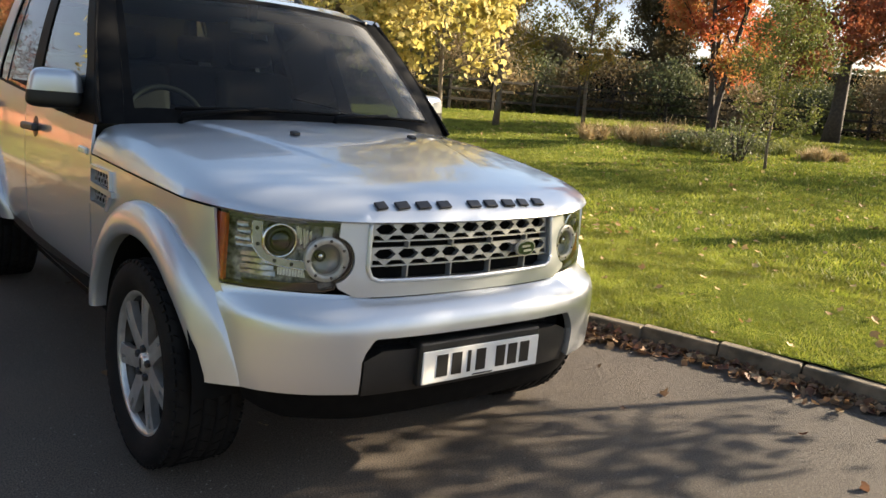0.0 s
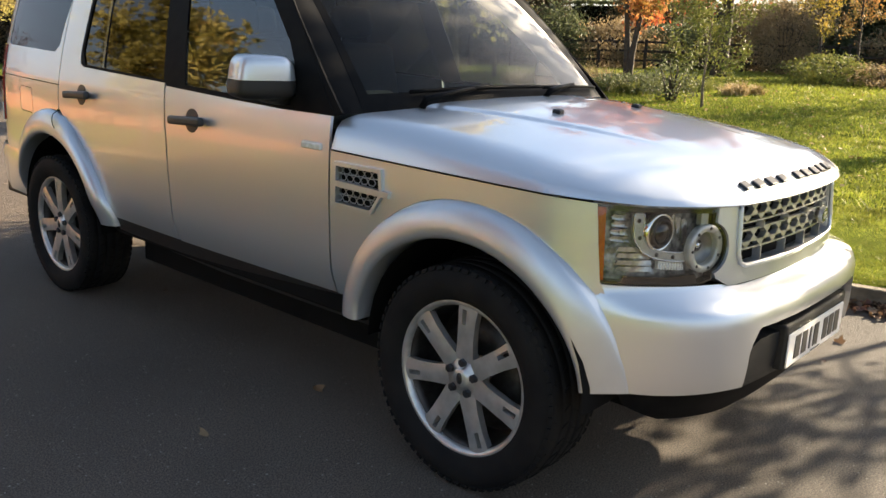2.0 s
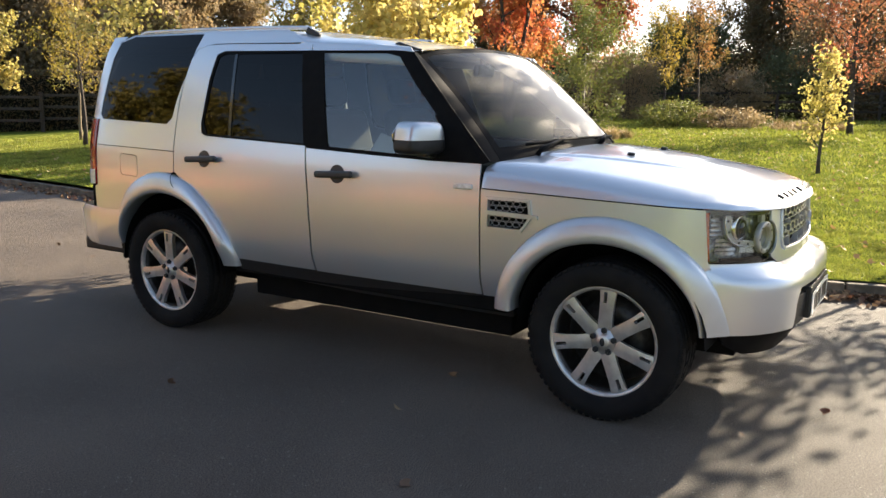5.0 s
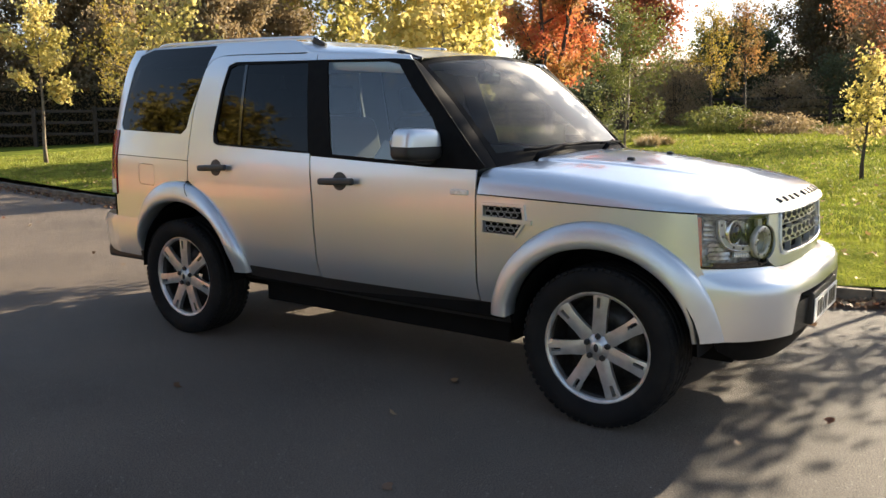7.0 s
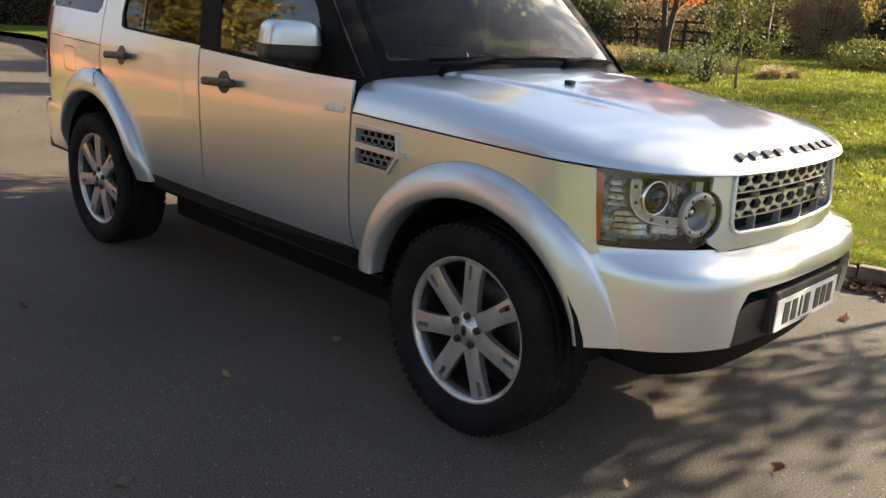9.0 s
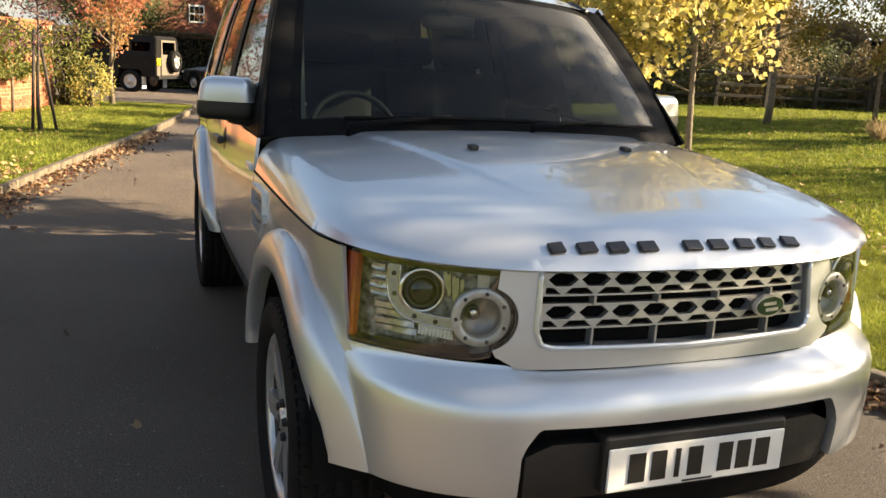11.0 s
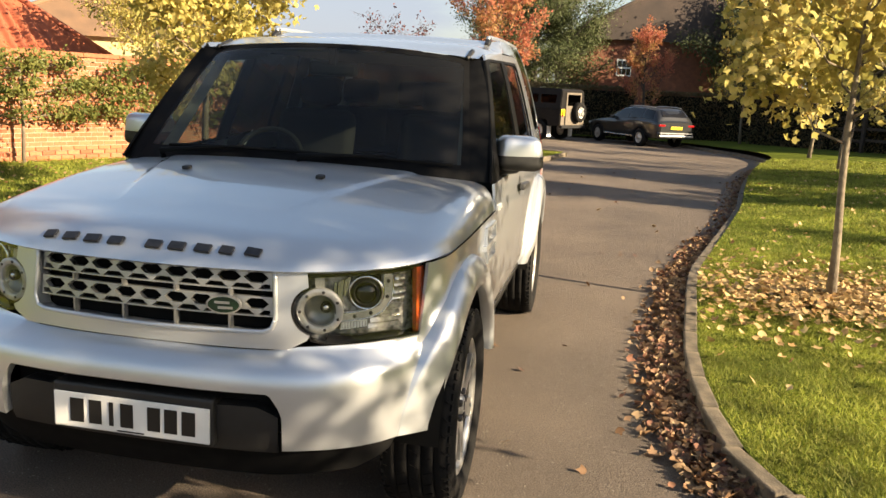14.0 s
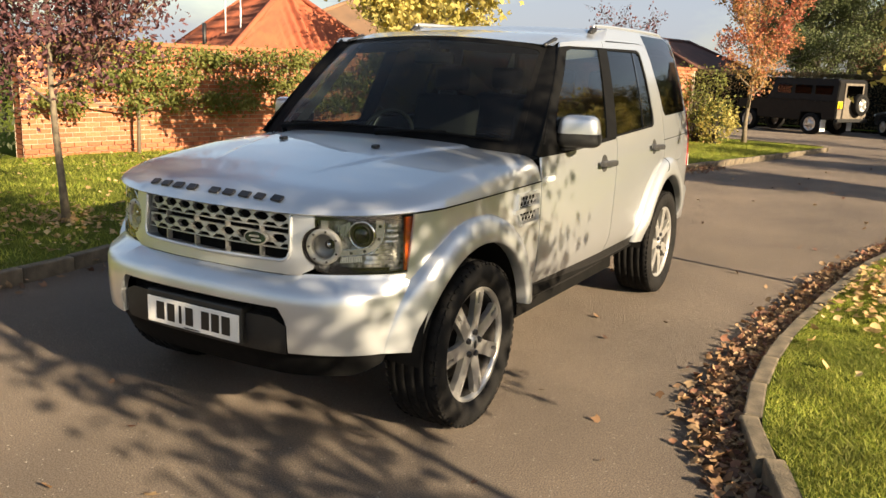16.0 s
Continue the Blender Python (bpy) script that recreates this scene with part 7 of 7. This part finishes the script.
def boxy_four_by_four(x, y, z, turn):
    c = thing("boxy_four_wheel_drive", "dark boxy four-wheel-drive van with a spare wheel on its rear door", "car", at=(x, y, z))
    c.matrix_basis = pose(x, y, z, 0, 0, turn)
    part("lower_body", prism([(-3.3, 0.55), (-3.3, 1.13), (-1.95, 1.22), (1.0, 1.22), (1.0, 0.60), (0.45, 0.55), (0.40, 0.80), (-0.40, 0.80), (-0.45, 0.50), (-2.35, 0.50), (-2.40, 0.80), (-3.19, 0.80), (-3.22, 0.55)], 0.86), DEF_SHADED, c)
    part("upper_body", prism([(-2.02, 1.20), (-1.75, 1.92), (-1.6, 1.98), (0.9, 1.99), (0.98, 1.90), (1.0, 1.20)], 0.8, taper=[(1.2, 0.86), (1.99, 0.76)]), DEF_SHADED, c, "dark hard-top body")
    for s in (-1, 1):
        for y0, y1 in ((-1.55, -0.95), (-0.80, -0.1), (0.05, 0.75)):
            part("side_window", box((s * 0.815 - 0.014, y0, 1.38), (s * 0.815 + 0.014, y1, 1.76), 0.01), GLASS_TINT if y0 > -0.9 else GLASS, c)
        simple_wheel(c, pose(s * 0.75, 0, 0.39, 0, 90 * s, 0), 0.40, 0.25)
        simple_wheel(c, pose(s * 0.75, -2.79, 0.39, 0, 90 * s, 0), 0.40, 0.25)
        part("mud_flap", box((s * 0.75 - 0.14, 0.46, 0.14), (s * 0.75 + 0.14, 0.475, 0.56), 0.004), WHITE_PAINT, c, "pale mud flap")
        part("tail_light", box((s * 0.74 - 0.05, 1.0, 0.95), (s * 0.74 + 0.05, 1.03, 1.15), 0.01), RED_LENS, c)
    door = part("rear_door", box((-0.56, 0.99, 0.62), (0.50, 1.025, 1.86), 0.02), DEF_SUNLIT, c, "rear door, paler for the sun on it")
    for s in (-1, 1):
        part("rear_pillar", box((s * 0.70 - 0.13, 0.985, 0.62), (s * 0.70 + 0.10, 1.012, 1.24), 0.01), DEF_SUNLIT, c, "rear panel, paler for the sun on it")
    part("door_window", box((-0.46, 1.022, 1.36), (0.42, 1.032, 1.78), 0.01), GLASS_TINT, door)
    simple_wheel(c, pose(-0.24, 1.14, 1.12, -90, 0, 0), 0.38, 0.23)
    part("rear_plate", box((0.58, 1.0, 0.98), (0.83, 1.03, 1.22), 0.004), PLATE_YELLOW, c, "yellow rear plate without writing")
    part("rear_bumper", box((-0.84, 0.98, 0.50), (0.84, 1.10, 0.62), 0.015), PLASTIC, c)


EST_LINE = spline([(-3.62, 0.60, 0.50, 0.62), (-3.55, 0.74, 0.42, 0.72), (-3.3, 0.84, 0.36, 0.80), (-2.7, 0.89, 0.33, 0.90), (-2.1, 0.905, 0.33, 0.955), (-1.0, 0.91, 0.33, 0.975), (0.0, 0.905, 0.33, 1.0), (0.6, 0.88, 0.36, 1.01), (0.9, 0.82, 0.40, 0.99), (1.02, 0.70, 0.46, 0.92)], 60)
EST_ROOF = spline([(-2.15, 0.80, 0.95), (-1.7, 0.74, 1.22), (-1.25, 0.66, 1.40), (-0.6, 0.63, 1.46), (0.1, 0.62, 1.45), (0.55, 0.60, 1.40), (0.80, 0.62, 1.22), (0.95, 0.70, 0.98)], 50)


def est_side(q, s_, lift=0.0):
    """A point on the flank of the glasshouse: q is (y, share of the way from the belt to the roof)."""
    bw, bz = np.interp(q[:, 0], EST_LINE[:, 0], EST_LINE[:, 1]) - 0.035, np.interp(q[:, 0], EST_LINE[:, 0], EST_LINE[:, 3])
    rw, rz = np.interp(q[:, 0], EST_ROOF[:, 0], EST_ROOF[:, 1]), np.interp(q[:, 0], EST_ROOF[:, 0], EST_ROOF[:, 2])
    t = q[:, 1]
    return np.c_[s_ * (bw + (rw - bw) * t ** 1.4 + lift), q[:, 0], bz + (np.maximum(rz, bz) - bz) * t]


def estate_car(x, y, z, turn):
    c = thing("estate_car", "dark grey estate car with silver bumper strip parked by the hedge", "car", at=(x, y, z))
    c.matrix_basis = pose(x, y, z, 0, 0, turn)
    rings = []
    for yy, hw, z0, z1 in EST_LINE:
        arch = max(0.0, 1 - ((yy - (0 if yy > -1.4 else -2.72)) / 0.36) ** 2) ** 0.5 * 0.36
        low = max(z0, 0.33 + arch if arch else z0)
        half = [(hw * 0.86, low), (hw * 0.97, low + 0.02), (hw, low + (z1 - low) * 0.35), (hw * 0.995, low + (z1 - low) * 0.7), (hw * 0.975, z1 - 0.03), (hw - 0.04, z1), (hw * 0.5, z1 + 0.035)]
        rings.append([(-a, yy, b) for a, b in half] + [(a, yy, b) for a, b in half[::-1]])
    part("lower_body", grid_mesh(np.array(rings)), EST_GREY, c)
    for k_, name in ((0, "nose"), (-1, "tail")):
        r = rings[k_]
        part(name, mesh_from(r, [tuple(range(len(r))) if k_ else tuple(range(len(r)))[::-1]], smooth=False), EST_GREY, c)
    rows_ = []
    for yy, rw, rz in EST_ROOF:
        fl = est_side(np.array([(yy, t) for t in (0.0, 0.35, 0.7, 1.0)]), 1)
        half = [tuple(p) for p in fl] + [(rw * 0.75, yy, rz + 0.018), (rw * 0.3, yy, rz + 0.03)]
        rows_.append([(-a, b, d) for a, b, d in half] + half[::-1])
    part("cabin", grid_mesh(np.array(rows_)), EST_GREY, c)
    part("windscreen", panel([(-0.66, -1.92), (-0.56, -1.40), (0.56, -1.40), (0.66, -1.92)], lambda q: np.c_[q, np.interp(q[:, 1], EST_ROOF[:, 0], EST_ROOF[:, 2]) + 0.030], step=0.2, thick=0.004, out_dir=(0, -0.6, 0.7)), CAR_GLASS, c)
    part("rear_window", panel([(-0.50, 0.60), (-0.56, 0.86), (0.56, 0.86), (0.50, 0.60)], lambda q: np.c_[q[:, 0], q[:, 1] + 0.02, np.interp(q[:, 1], EST_ROOF[:, 0], EST_ROOF[:, 2]) + 0.012], step=0.12, thick=0.004, out_dir=(0, 0.7, 0.6)), CAR_GLASS, c)
    for s_ in (-1, 1):
        for a_, b_, name in ((-1.62, -0.78, "front_window"), (-0.72, 0.02, "rear_side_window"), (0.08, 0.56, "quarter_window")):
            lo_a, lo_b = (-1.86, b_) if name == "front_window" else (a_, b_ + (0.12 if name == "quarter_window" else 0))
            part(name, panel([(lo_a, 0.10), (lo_b, 0.10), (b_, 0.88), (a_ + (0.24 if name == "front_window" else 0), 0.88)], lambda q, s0=s_: est_side(q, s0, 0.006), step=0.12, thick=0.004, centre=(0, -0.6, 0.9)), CAR_GLASS, c)
        top_ = est_side(np.c_[np.linspace(-1.55, 0.58, 14), np.full(14, 0.93)], s_, 0.010)
        part("window_trim", mesh_from(*tube_data([tuple(p) for p in top_], 0.010, 5)), CHROME, c)
        part("roof_rail", mesh_from(*tube_data([(s_ * 0.60, yy, float(np.interp(yy, EST_ROOF[:, 0], EST_ROOF[:, 2])) + 0.045) for yy in np.linspace(-1.1, 0.45, 10)], 0.014, 6)), ALLOY, c)
        part("sill_trim", box((s_ * 0.88 - 0.02, -2.3, 0.36), (s_ * 0.88 + 0.02, -0.42, 0.39), 0.005), CHROME, c)
        part("door_mirror", box((s_ * 0.99 - 0.10, -1.70, 0.96), (s_ * 0.99 + 0.08, -1.56, 1.09), 0.04), EST_GREY, c)
        simple_wheel(c, pose(s_ * 0.80, 0, 0.335, 0, 90 * s_, 0), 0.335, 0.22)
        simple_wheel(c, pose(s_ * 0.80, -2.72, 0.335, 0, 90 * s_, 0), 0.335, 0.22)
        # solid dark blocks fill the wheel wells with painted shade
        part("wheel_well_shade", box((s_ * 0.66 - 0.16, -0.37, 0.34), (s_ * 0.66 + 0.16, 0.37, 0.72), 0.05), GAP_SHADE, c)
        part("wheel_well_shade", box((s_ * 0.66 - 0.16, -3.09, 0.34), (s_ * 0.66 + 0.16, -2.35, 0.72), 0.05), GAP_SHADE, c)
        part("tail_light", box((s_ * 0.66 - 0.16, 0.93, 0.80), (s_ * 0.66 + 0.13, 1.03, 0.88), 0.02), RED_LENS, c)
        part("headlight", box((s_ * 0.66 - 0.13, -3.58, 0.66), (s_ * 0.66 + 0.12, -3.42, 0.76), 0.03), CLEAR_LENS, c)
    part("rear_plate", box((-0.26, 1.03, 0.70), (0.26, 1.045, 0.81), 0.003), PLATE_YELLOW, c, "yellow rear plate without writing")
    part("rear_bumper", box((-0.80, 0.90, 0.36), (0.80, 1.07, 0.60), 0.06), EST_GREY, c)
    part("bumper_strip", box((-0.78, 1.03, 0.42), (0.78, 1.085, 0.49), 0.02), ALLOY, c, "silver bumper strip")


# built with the rear towards +y; the turn sets the rear towards the drive
boxy_four_by_four(-0.9, 30.6, float(drop(30.7)), 180 + 60)
estate_car(3.25, 30.0, float(drop(30.0)), 180 + 35)

# ---- fallen leaves and grass ----
LEAF_FALLEN = palette_material("fallen_leaves", [(0.17, 0.095, 0.05), (0.26, 0.15, 0.075), (0.10, 0.06, 0.04), (0.36, 0.25, 0.14), (0.18, 0.075, 0.045), (0.07, 0.042, 0.03)], translucent=0.15, rough=0.7)
rng = np.random.default_rng(9)


def lay(xy, zf, lift=(0.025, 0.06)):
    return np.c_[xy, zf(xy[:, 0], xy[:, 1]) + rng.uniform(*lift, len(xy))]


def around(x, y, n, r):
    a, d = rng.uniform(0, 2 * math.pi, n), r * np.abs(rng.normal(0, 0.55, n))
    return np.c_[x + d * np.cos(a) * 1.25, y + d * np.sin(a)]


def beside(curve, n, y0, y1, off, spread, thick):
    k = rng.uniform(y0, y1, n)
    x = np.interp(k, curve[:, 1], curve[:, 0])
    d = off * np.abs(rng.normal(0, spread, n))
    return np.c_[x + d, k], np.maximum(0, thick * (1 - np.abs(d) / 0.30)) * rng.uniform(0, 1, n)


KL, KR = KERB_L[KERB_L[:, 1] < 21], KERB_R[:140]
CUT_L = lambda x, y: np.where(x > np.interp(y, KL[:, 1], KL[:, 0]) + 0.1, lawn_z(x, y), -5)
CUT_R = lambda x, y: np.where(x < np.interp(y, KERB_R[:150, 1], KERB_R[:150, 0]) - 0.1, verge_z(x, y), -5)
sets = [lay(around(3.09, 3.53, 3600, 1.25), CUT_L), lay(around(-3.46, 6.65, 2600, 1.3), CUT_R), lay(around(-4.1, 1.6, 350, 1.5), CUT_R)]
sets.append(lay(rng.uniform((2.2, -6), (16, 16), (1900, 2)), lambda x, y: np.where(x > np.interp(y, KL[:, 1], KL[:, 0]) + 0.1, lawn_z(x, y), -5)))
sets.append(lay(rng.uniform((-9, -2), (-2.3, 20), (1500, 2)), lambda x, y: np.where(x < np.interp(y, KERB_R[:150, 1], KERB_R[:150, 0]) - 0.1, verge_z(x, y), -5)))
sets = np.vstack(sets)
sets = sets[sets[:, 2] > -2]
v, f = leaf_cloud(sets, 0.056, rng, "maple", flat=0.45)
LEAF_LITTER = palette_material("leaf_litter", [(0.30, 0.18, 0.075), (0.44, 0.31, 0.14), (0.24, 0.13, 0.055), (0.50, 0.38, 0.19), (0.38, 0.22, 0.08)], translucent=0.15, rough=0.7)
stuff("fallen_leaves", v, f, LEAF_LITTER, "dry brown maple leaves scattered on the grass", "leaves")
a, h = beside(KL, 4600, 0.2, 6.8, -1, 0.11, 0.06)
b, h2 = beside(KL, 1300, -4.0, 0.4, -1, 0.10, 0.03)
c, h3 = beside(KL, 900, 6.5, 20.0, -1, 0.13, 0.04)
d, h4 = beside(KR, 1500, 3.0, 13.0, 1, 0.16, 0.05)
e, h5 = beside(KR, 120, -3.0, 3.2, 1, 0.12, 0.03)
g = rng.uniform((-2.4, -5), (2.2, 16), (110, 2))
gut = np.vstack([np.c_[q, drop(q[:, 1]) + hh + 0.012] for q, hh in ((a, h), (b, h2), (c, h3), (d, h4), (e, h5))] + [np.c_[g, drop(g[:, 1]) + 0.012]])
v, f = leaf_cloud(gut, 0.054, rng, "maple", flat=0.3)
stuff("gutter_leaves", v, f, LEAF_FALLEN, "drift of curled brown leaves along the kerb", "leaves")

GRASS = palette_material("grass_blades", [(0.14, 0.18, 0.024), (0.20, 0.235, 0.03), (0.28, 0.28, 0.05), (0.17, 0.20, 0.028), (0.27, 0.26, 0.065)], translucent=0.32, rough=0.7, mottle=0.55, mottle_scale=3.2)


def blades(xy, zf, height, width):
    n = len(xy)
    a = rng.uniform(0, 2 * math.pi, n)
    h = height * rng.uniform(0.5, 1.3, n)
    lean = rng.normal(0, 0.6, (n, 2)) * h[:, None]
    base = np.c_[xy, zf(xy[:, 0], xy[:, 1]) - 0.004]
    off = np.c_[np.cos(a), np.sin(a), np.zeros(n)] * (width * rng.uniform(0.7, 1.3, n))[:, None]
    tip = base + np.c_[lean, h]
    v = np.stack([base - off, base + off, tip], 1).reshape(-1, 3)
    return v, np.arange(3 * n).reshape(-1, 3)


def on_lawn(lo, hi, n, left=True):
    q = rng.uniform(lo, hi, (n, 2))
    if left:
        return q[q[:, 0] > np.interp(q[:, 1], KL[:, 1], KL[:, 0]) + 0.10]
    return q[q[:, 0] < np.interp(q[:, 1], KERB_R[:150, 1], KERB_R[:150, 0]) - 0.10]


near = [on_lawn((1.9, -2.5), (4.6, 5.5), 420000), on_lawn((2.0, -5), (9, 12), 170000), on_lawn((4, -5), (17, 18), 120000), on_lawn((3.5, 12), (14, 21), 60000), on_lawn((16, -6), (33, 20), 60000), on_lawn((2.2, -16), (17, -4), 90000)]
w = [0.0024, 0.0045, 0.009, 0.011, 0.020, 0.010]
hh = [0.020, 0.032, 0.05, 0.055, 0.08, 0.05]
vs, fs, o = [], [], 0
for q, ww, h in zip(near, w, hh):
    v, f = blades(q, lawn_z, h, ww)
    vs.append(v)
    fs.append(f + o)
    o += len(v)
stuff("grass", np.vstack(vs), np.vstack(fs), GRASS, "short bright green lawn grass", "grass")
q = np.vstack([on_lawn((-9, -2), (-1, 16), 120000, left=False), on_lawn((-7, 15), (0.3, 20.6), 40000, left=False), on_lawn((-14, -14), (-2.4, 0), 90000, left=False)])
v, f = blades(q, verge_z, 0.045, 0.005)
stuff("grass", v, f, GRASS, "short bright green verge grass", "grass")

# ---- kerb stones and bricks, piece by piece ----
def kerb_line(name, curve, side, label):
    k = thing(name, label, "kerb")
    k["kind"] = "structure"
    me = bm_mesh(box((-0.2235, -0.042, -0.14), (0.2235, 0.042, 0.0), 0.010))
    me.materials.append(KERB)
    d = np.r_[0, np.cumsum(np.linalg.norm(np.diff(curve, axis=0), axis=1))]
    for s in np.arange(0.3, d[-1], 0.452):
        p, q, r = [np.array([np.interp(s + o_, d, curve[:, 0]), np.interp(s + o_, d, curve[:, 1])]) for o_ in (0, -0.22, 0.22)]
        t = (r - q) / np.linalg.norm(r - q)
        n = np.array([-t[1], t[0]]) * side
        c_ = p + n * 0.05
        o = part("kerb_stone", me, KERB, k)
        o.matrix_basis = pose(c_[0], c_[1], float(drop(c_[1])) + 0.108 + random.uniform(-0.006, 0.006), 0, random.uniform(-1.2, 1.2), math.degrees(math.atan2(t[1], t[0])) + random.uniform(-0.6, 0.6))


kerb_line("kerb_east", KERB_L, -1, "mossy concrete kerb along the lawn")
kerb_line("kerb_west", KERB_R, 1, "pale concrete kerb along the verge")

BRICK = palette_material("brick", [(0.33, 0.105, 0.050), (0.38, 0.135, 0.065), (0.28, 0.088, 0.045), (0.40, 0.165, 0.085), (0.35, 0.11, 0.055)], by="object", rough=0.9, mottle=0.22)
BRICK_FAR = palette_material("brick_joined", [(0.33, 0.105, 0.050), (0.38, 0.135, 0.065), (0.28, 0.088, 0.045), (0.40, 0.165, 0.085), (0.35, 0.11, 0.055)], rough=0.9, mottle=0.22)
brick_me = bm_mesh(box((-0.105, -0.05, -0.0305), (0.105, 0.004, 0.0305), 0.002, segments=1))
brick_me.materials.append(BRICK)
cube = np.array([(x, y, z) for x in (-0.105, 0.105) for y in (-0.05, 0.004) for z in (-0.0305, 0.0305)])
cubef = np.array([(0, 1, 3), (0, 3, 2), (4, 6, 7), (4, 7, 5), (0, 4, 5), (0, 5, 1), (2, 3, 7), (2, 7, 6), (0, 2, 6), (0, 6, 4), (1, 5, 7), (1, 7, 3)])
far_v, far_f = [], []
count = 0
for row in range(26):
    z = WALL_Z - 0.02 + 0.0375 + row * 0.075
    p, t, n = wall_at(0.0)
    end = p - n * 0.108 + t * 0.012
    header = part("brick", brick_me, BRICK, garden_wall)
    header.matrix_basis = Matrix(((-n[0], -t[0], 0, end[0]), (-n[1], -t[1], 0, end[1]), (0, 0, 1, z), (0, 0, 0, 1)))
    if row % 2:
        p, t, n = wall_at(0.052)
        lift = 0.018 if row < 6 else 0.0
        m = Matrix(((t[0] * 0.46, n[0], 0, p[0] + n[0] * lift), (t[1] * 0.46, n[1], 0, p[1] + n[1] * lift), (0, 0, 1, z), (0, 0, 0, 1)))
        closer = part("brick", brick_me, BRICK, garden_wall)
        closer.matrix_basis = m
    for s in np.arange(0.11 + (0.1125 if row % 2 else 0), wseg[-1] - 0.1, 0.225):
        p, t, n = wall_at(s)
        lift = 0.018 if row < 6 else 0.0
        m = Matrix(((t[0], -n[0] * -1, 0, p[0] + n[0] * lift), (t[1], -n[1] * -1, 0, p[1] + n[1] * lift), (0, 0, 1, z), (0, 0, 0, 1)))
        if s < 2.65 and count < 258:
            o = part("brick", brick_me, BRICK, garden_wall)
            o.matrix_basis = m @ pose(0, random.uniform(-0.002, 0.003), 0, 0, random.uniform(-0.4, 0.4), random.uniform(-0.6, 0.6))
            count += 1
        else:
            mm_ = np.array(m)
            far_f.append(cubef + 8 * len(far_v))
            far_v.append(cube @ mm_[:3, :3].T + mm_[:3, 3])
bw = part("brickwork", tri_mesh(np.vstack(far_v), np.vstack(far_f)), BRICK_FAR, garden_wall, "orange-red brick courses")
bw["kind"] = "stuff"
coping = part("coping", grid_mesh(np.array([[(*(wall_at(s)[0] + wall_at(s)[2] * o_), WALL_H + WALL_Z + z_) for s in ss] for o_, z_ in ((0.035, -0.02), (0.035, 0.05), (-0.25, 0.05), (-0.25, -0.02))]), smooth=False), BRICK_FAR, garden_wall, "brick coping")
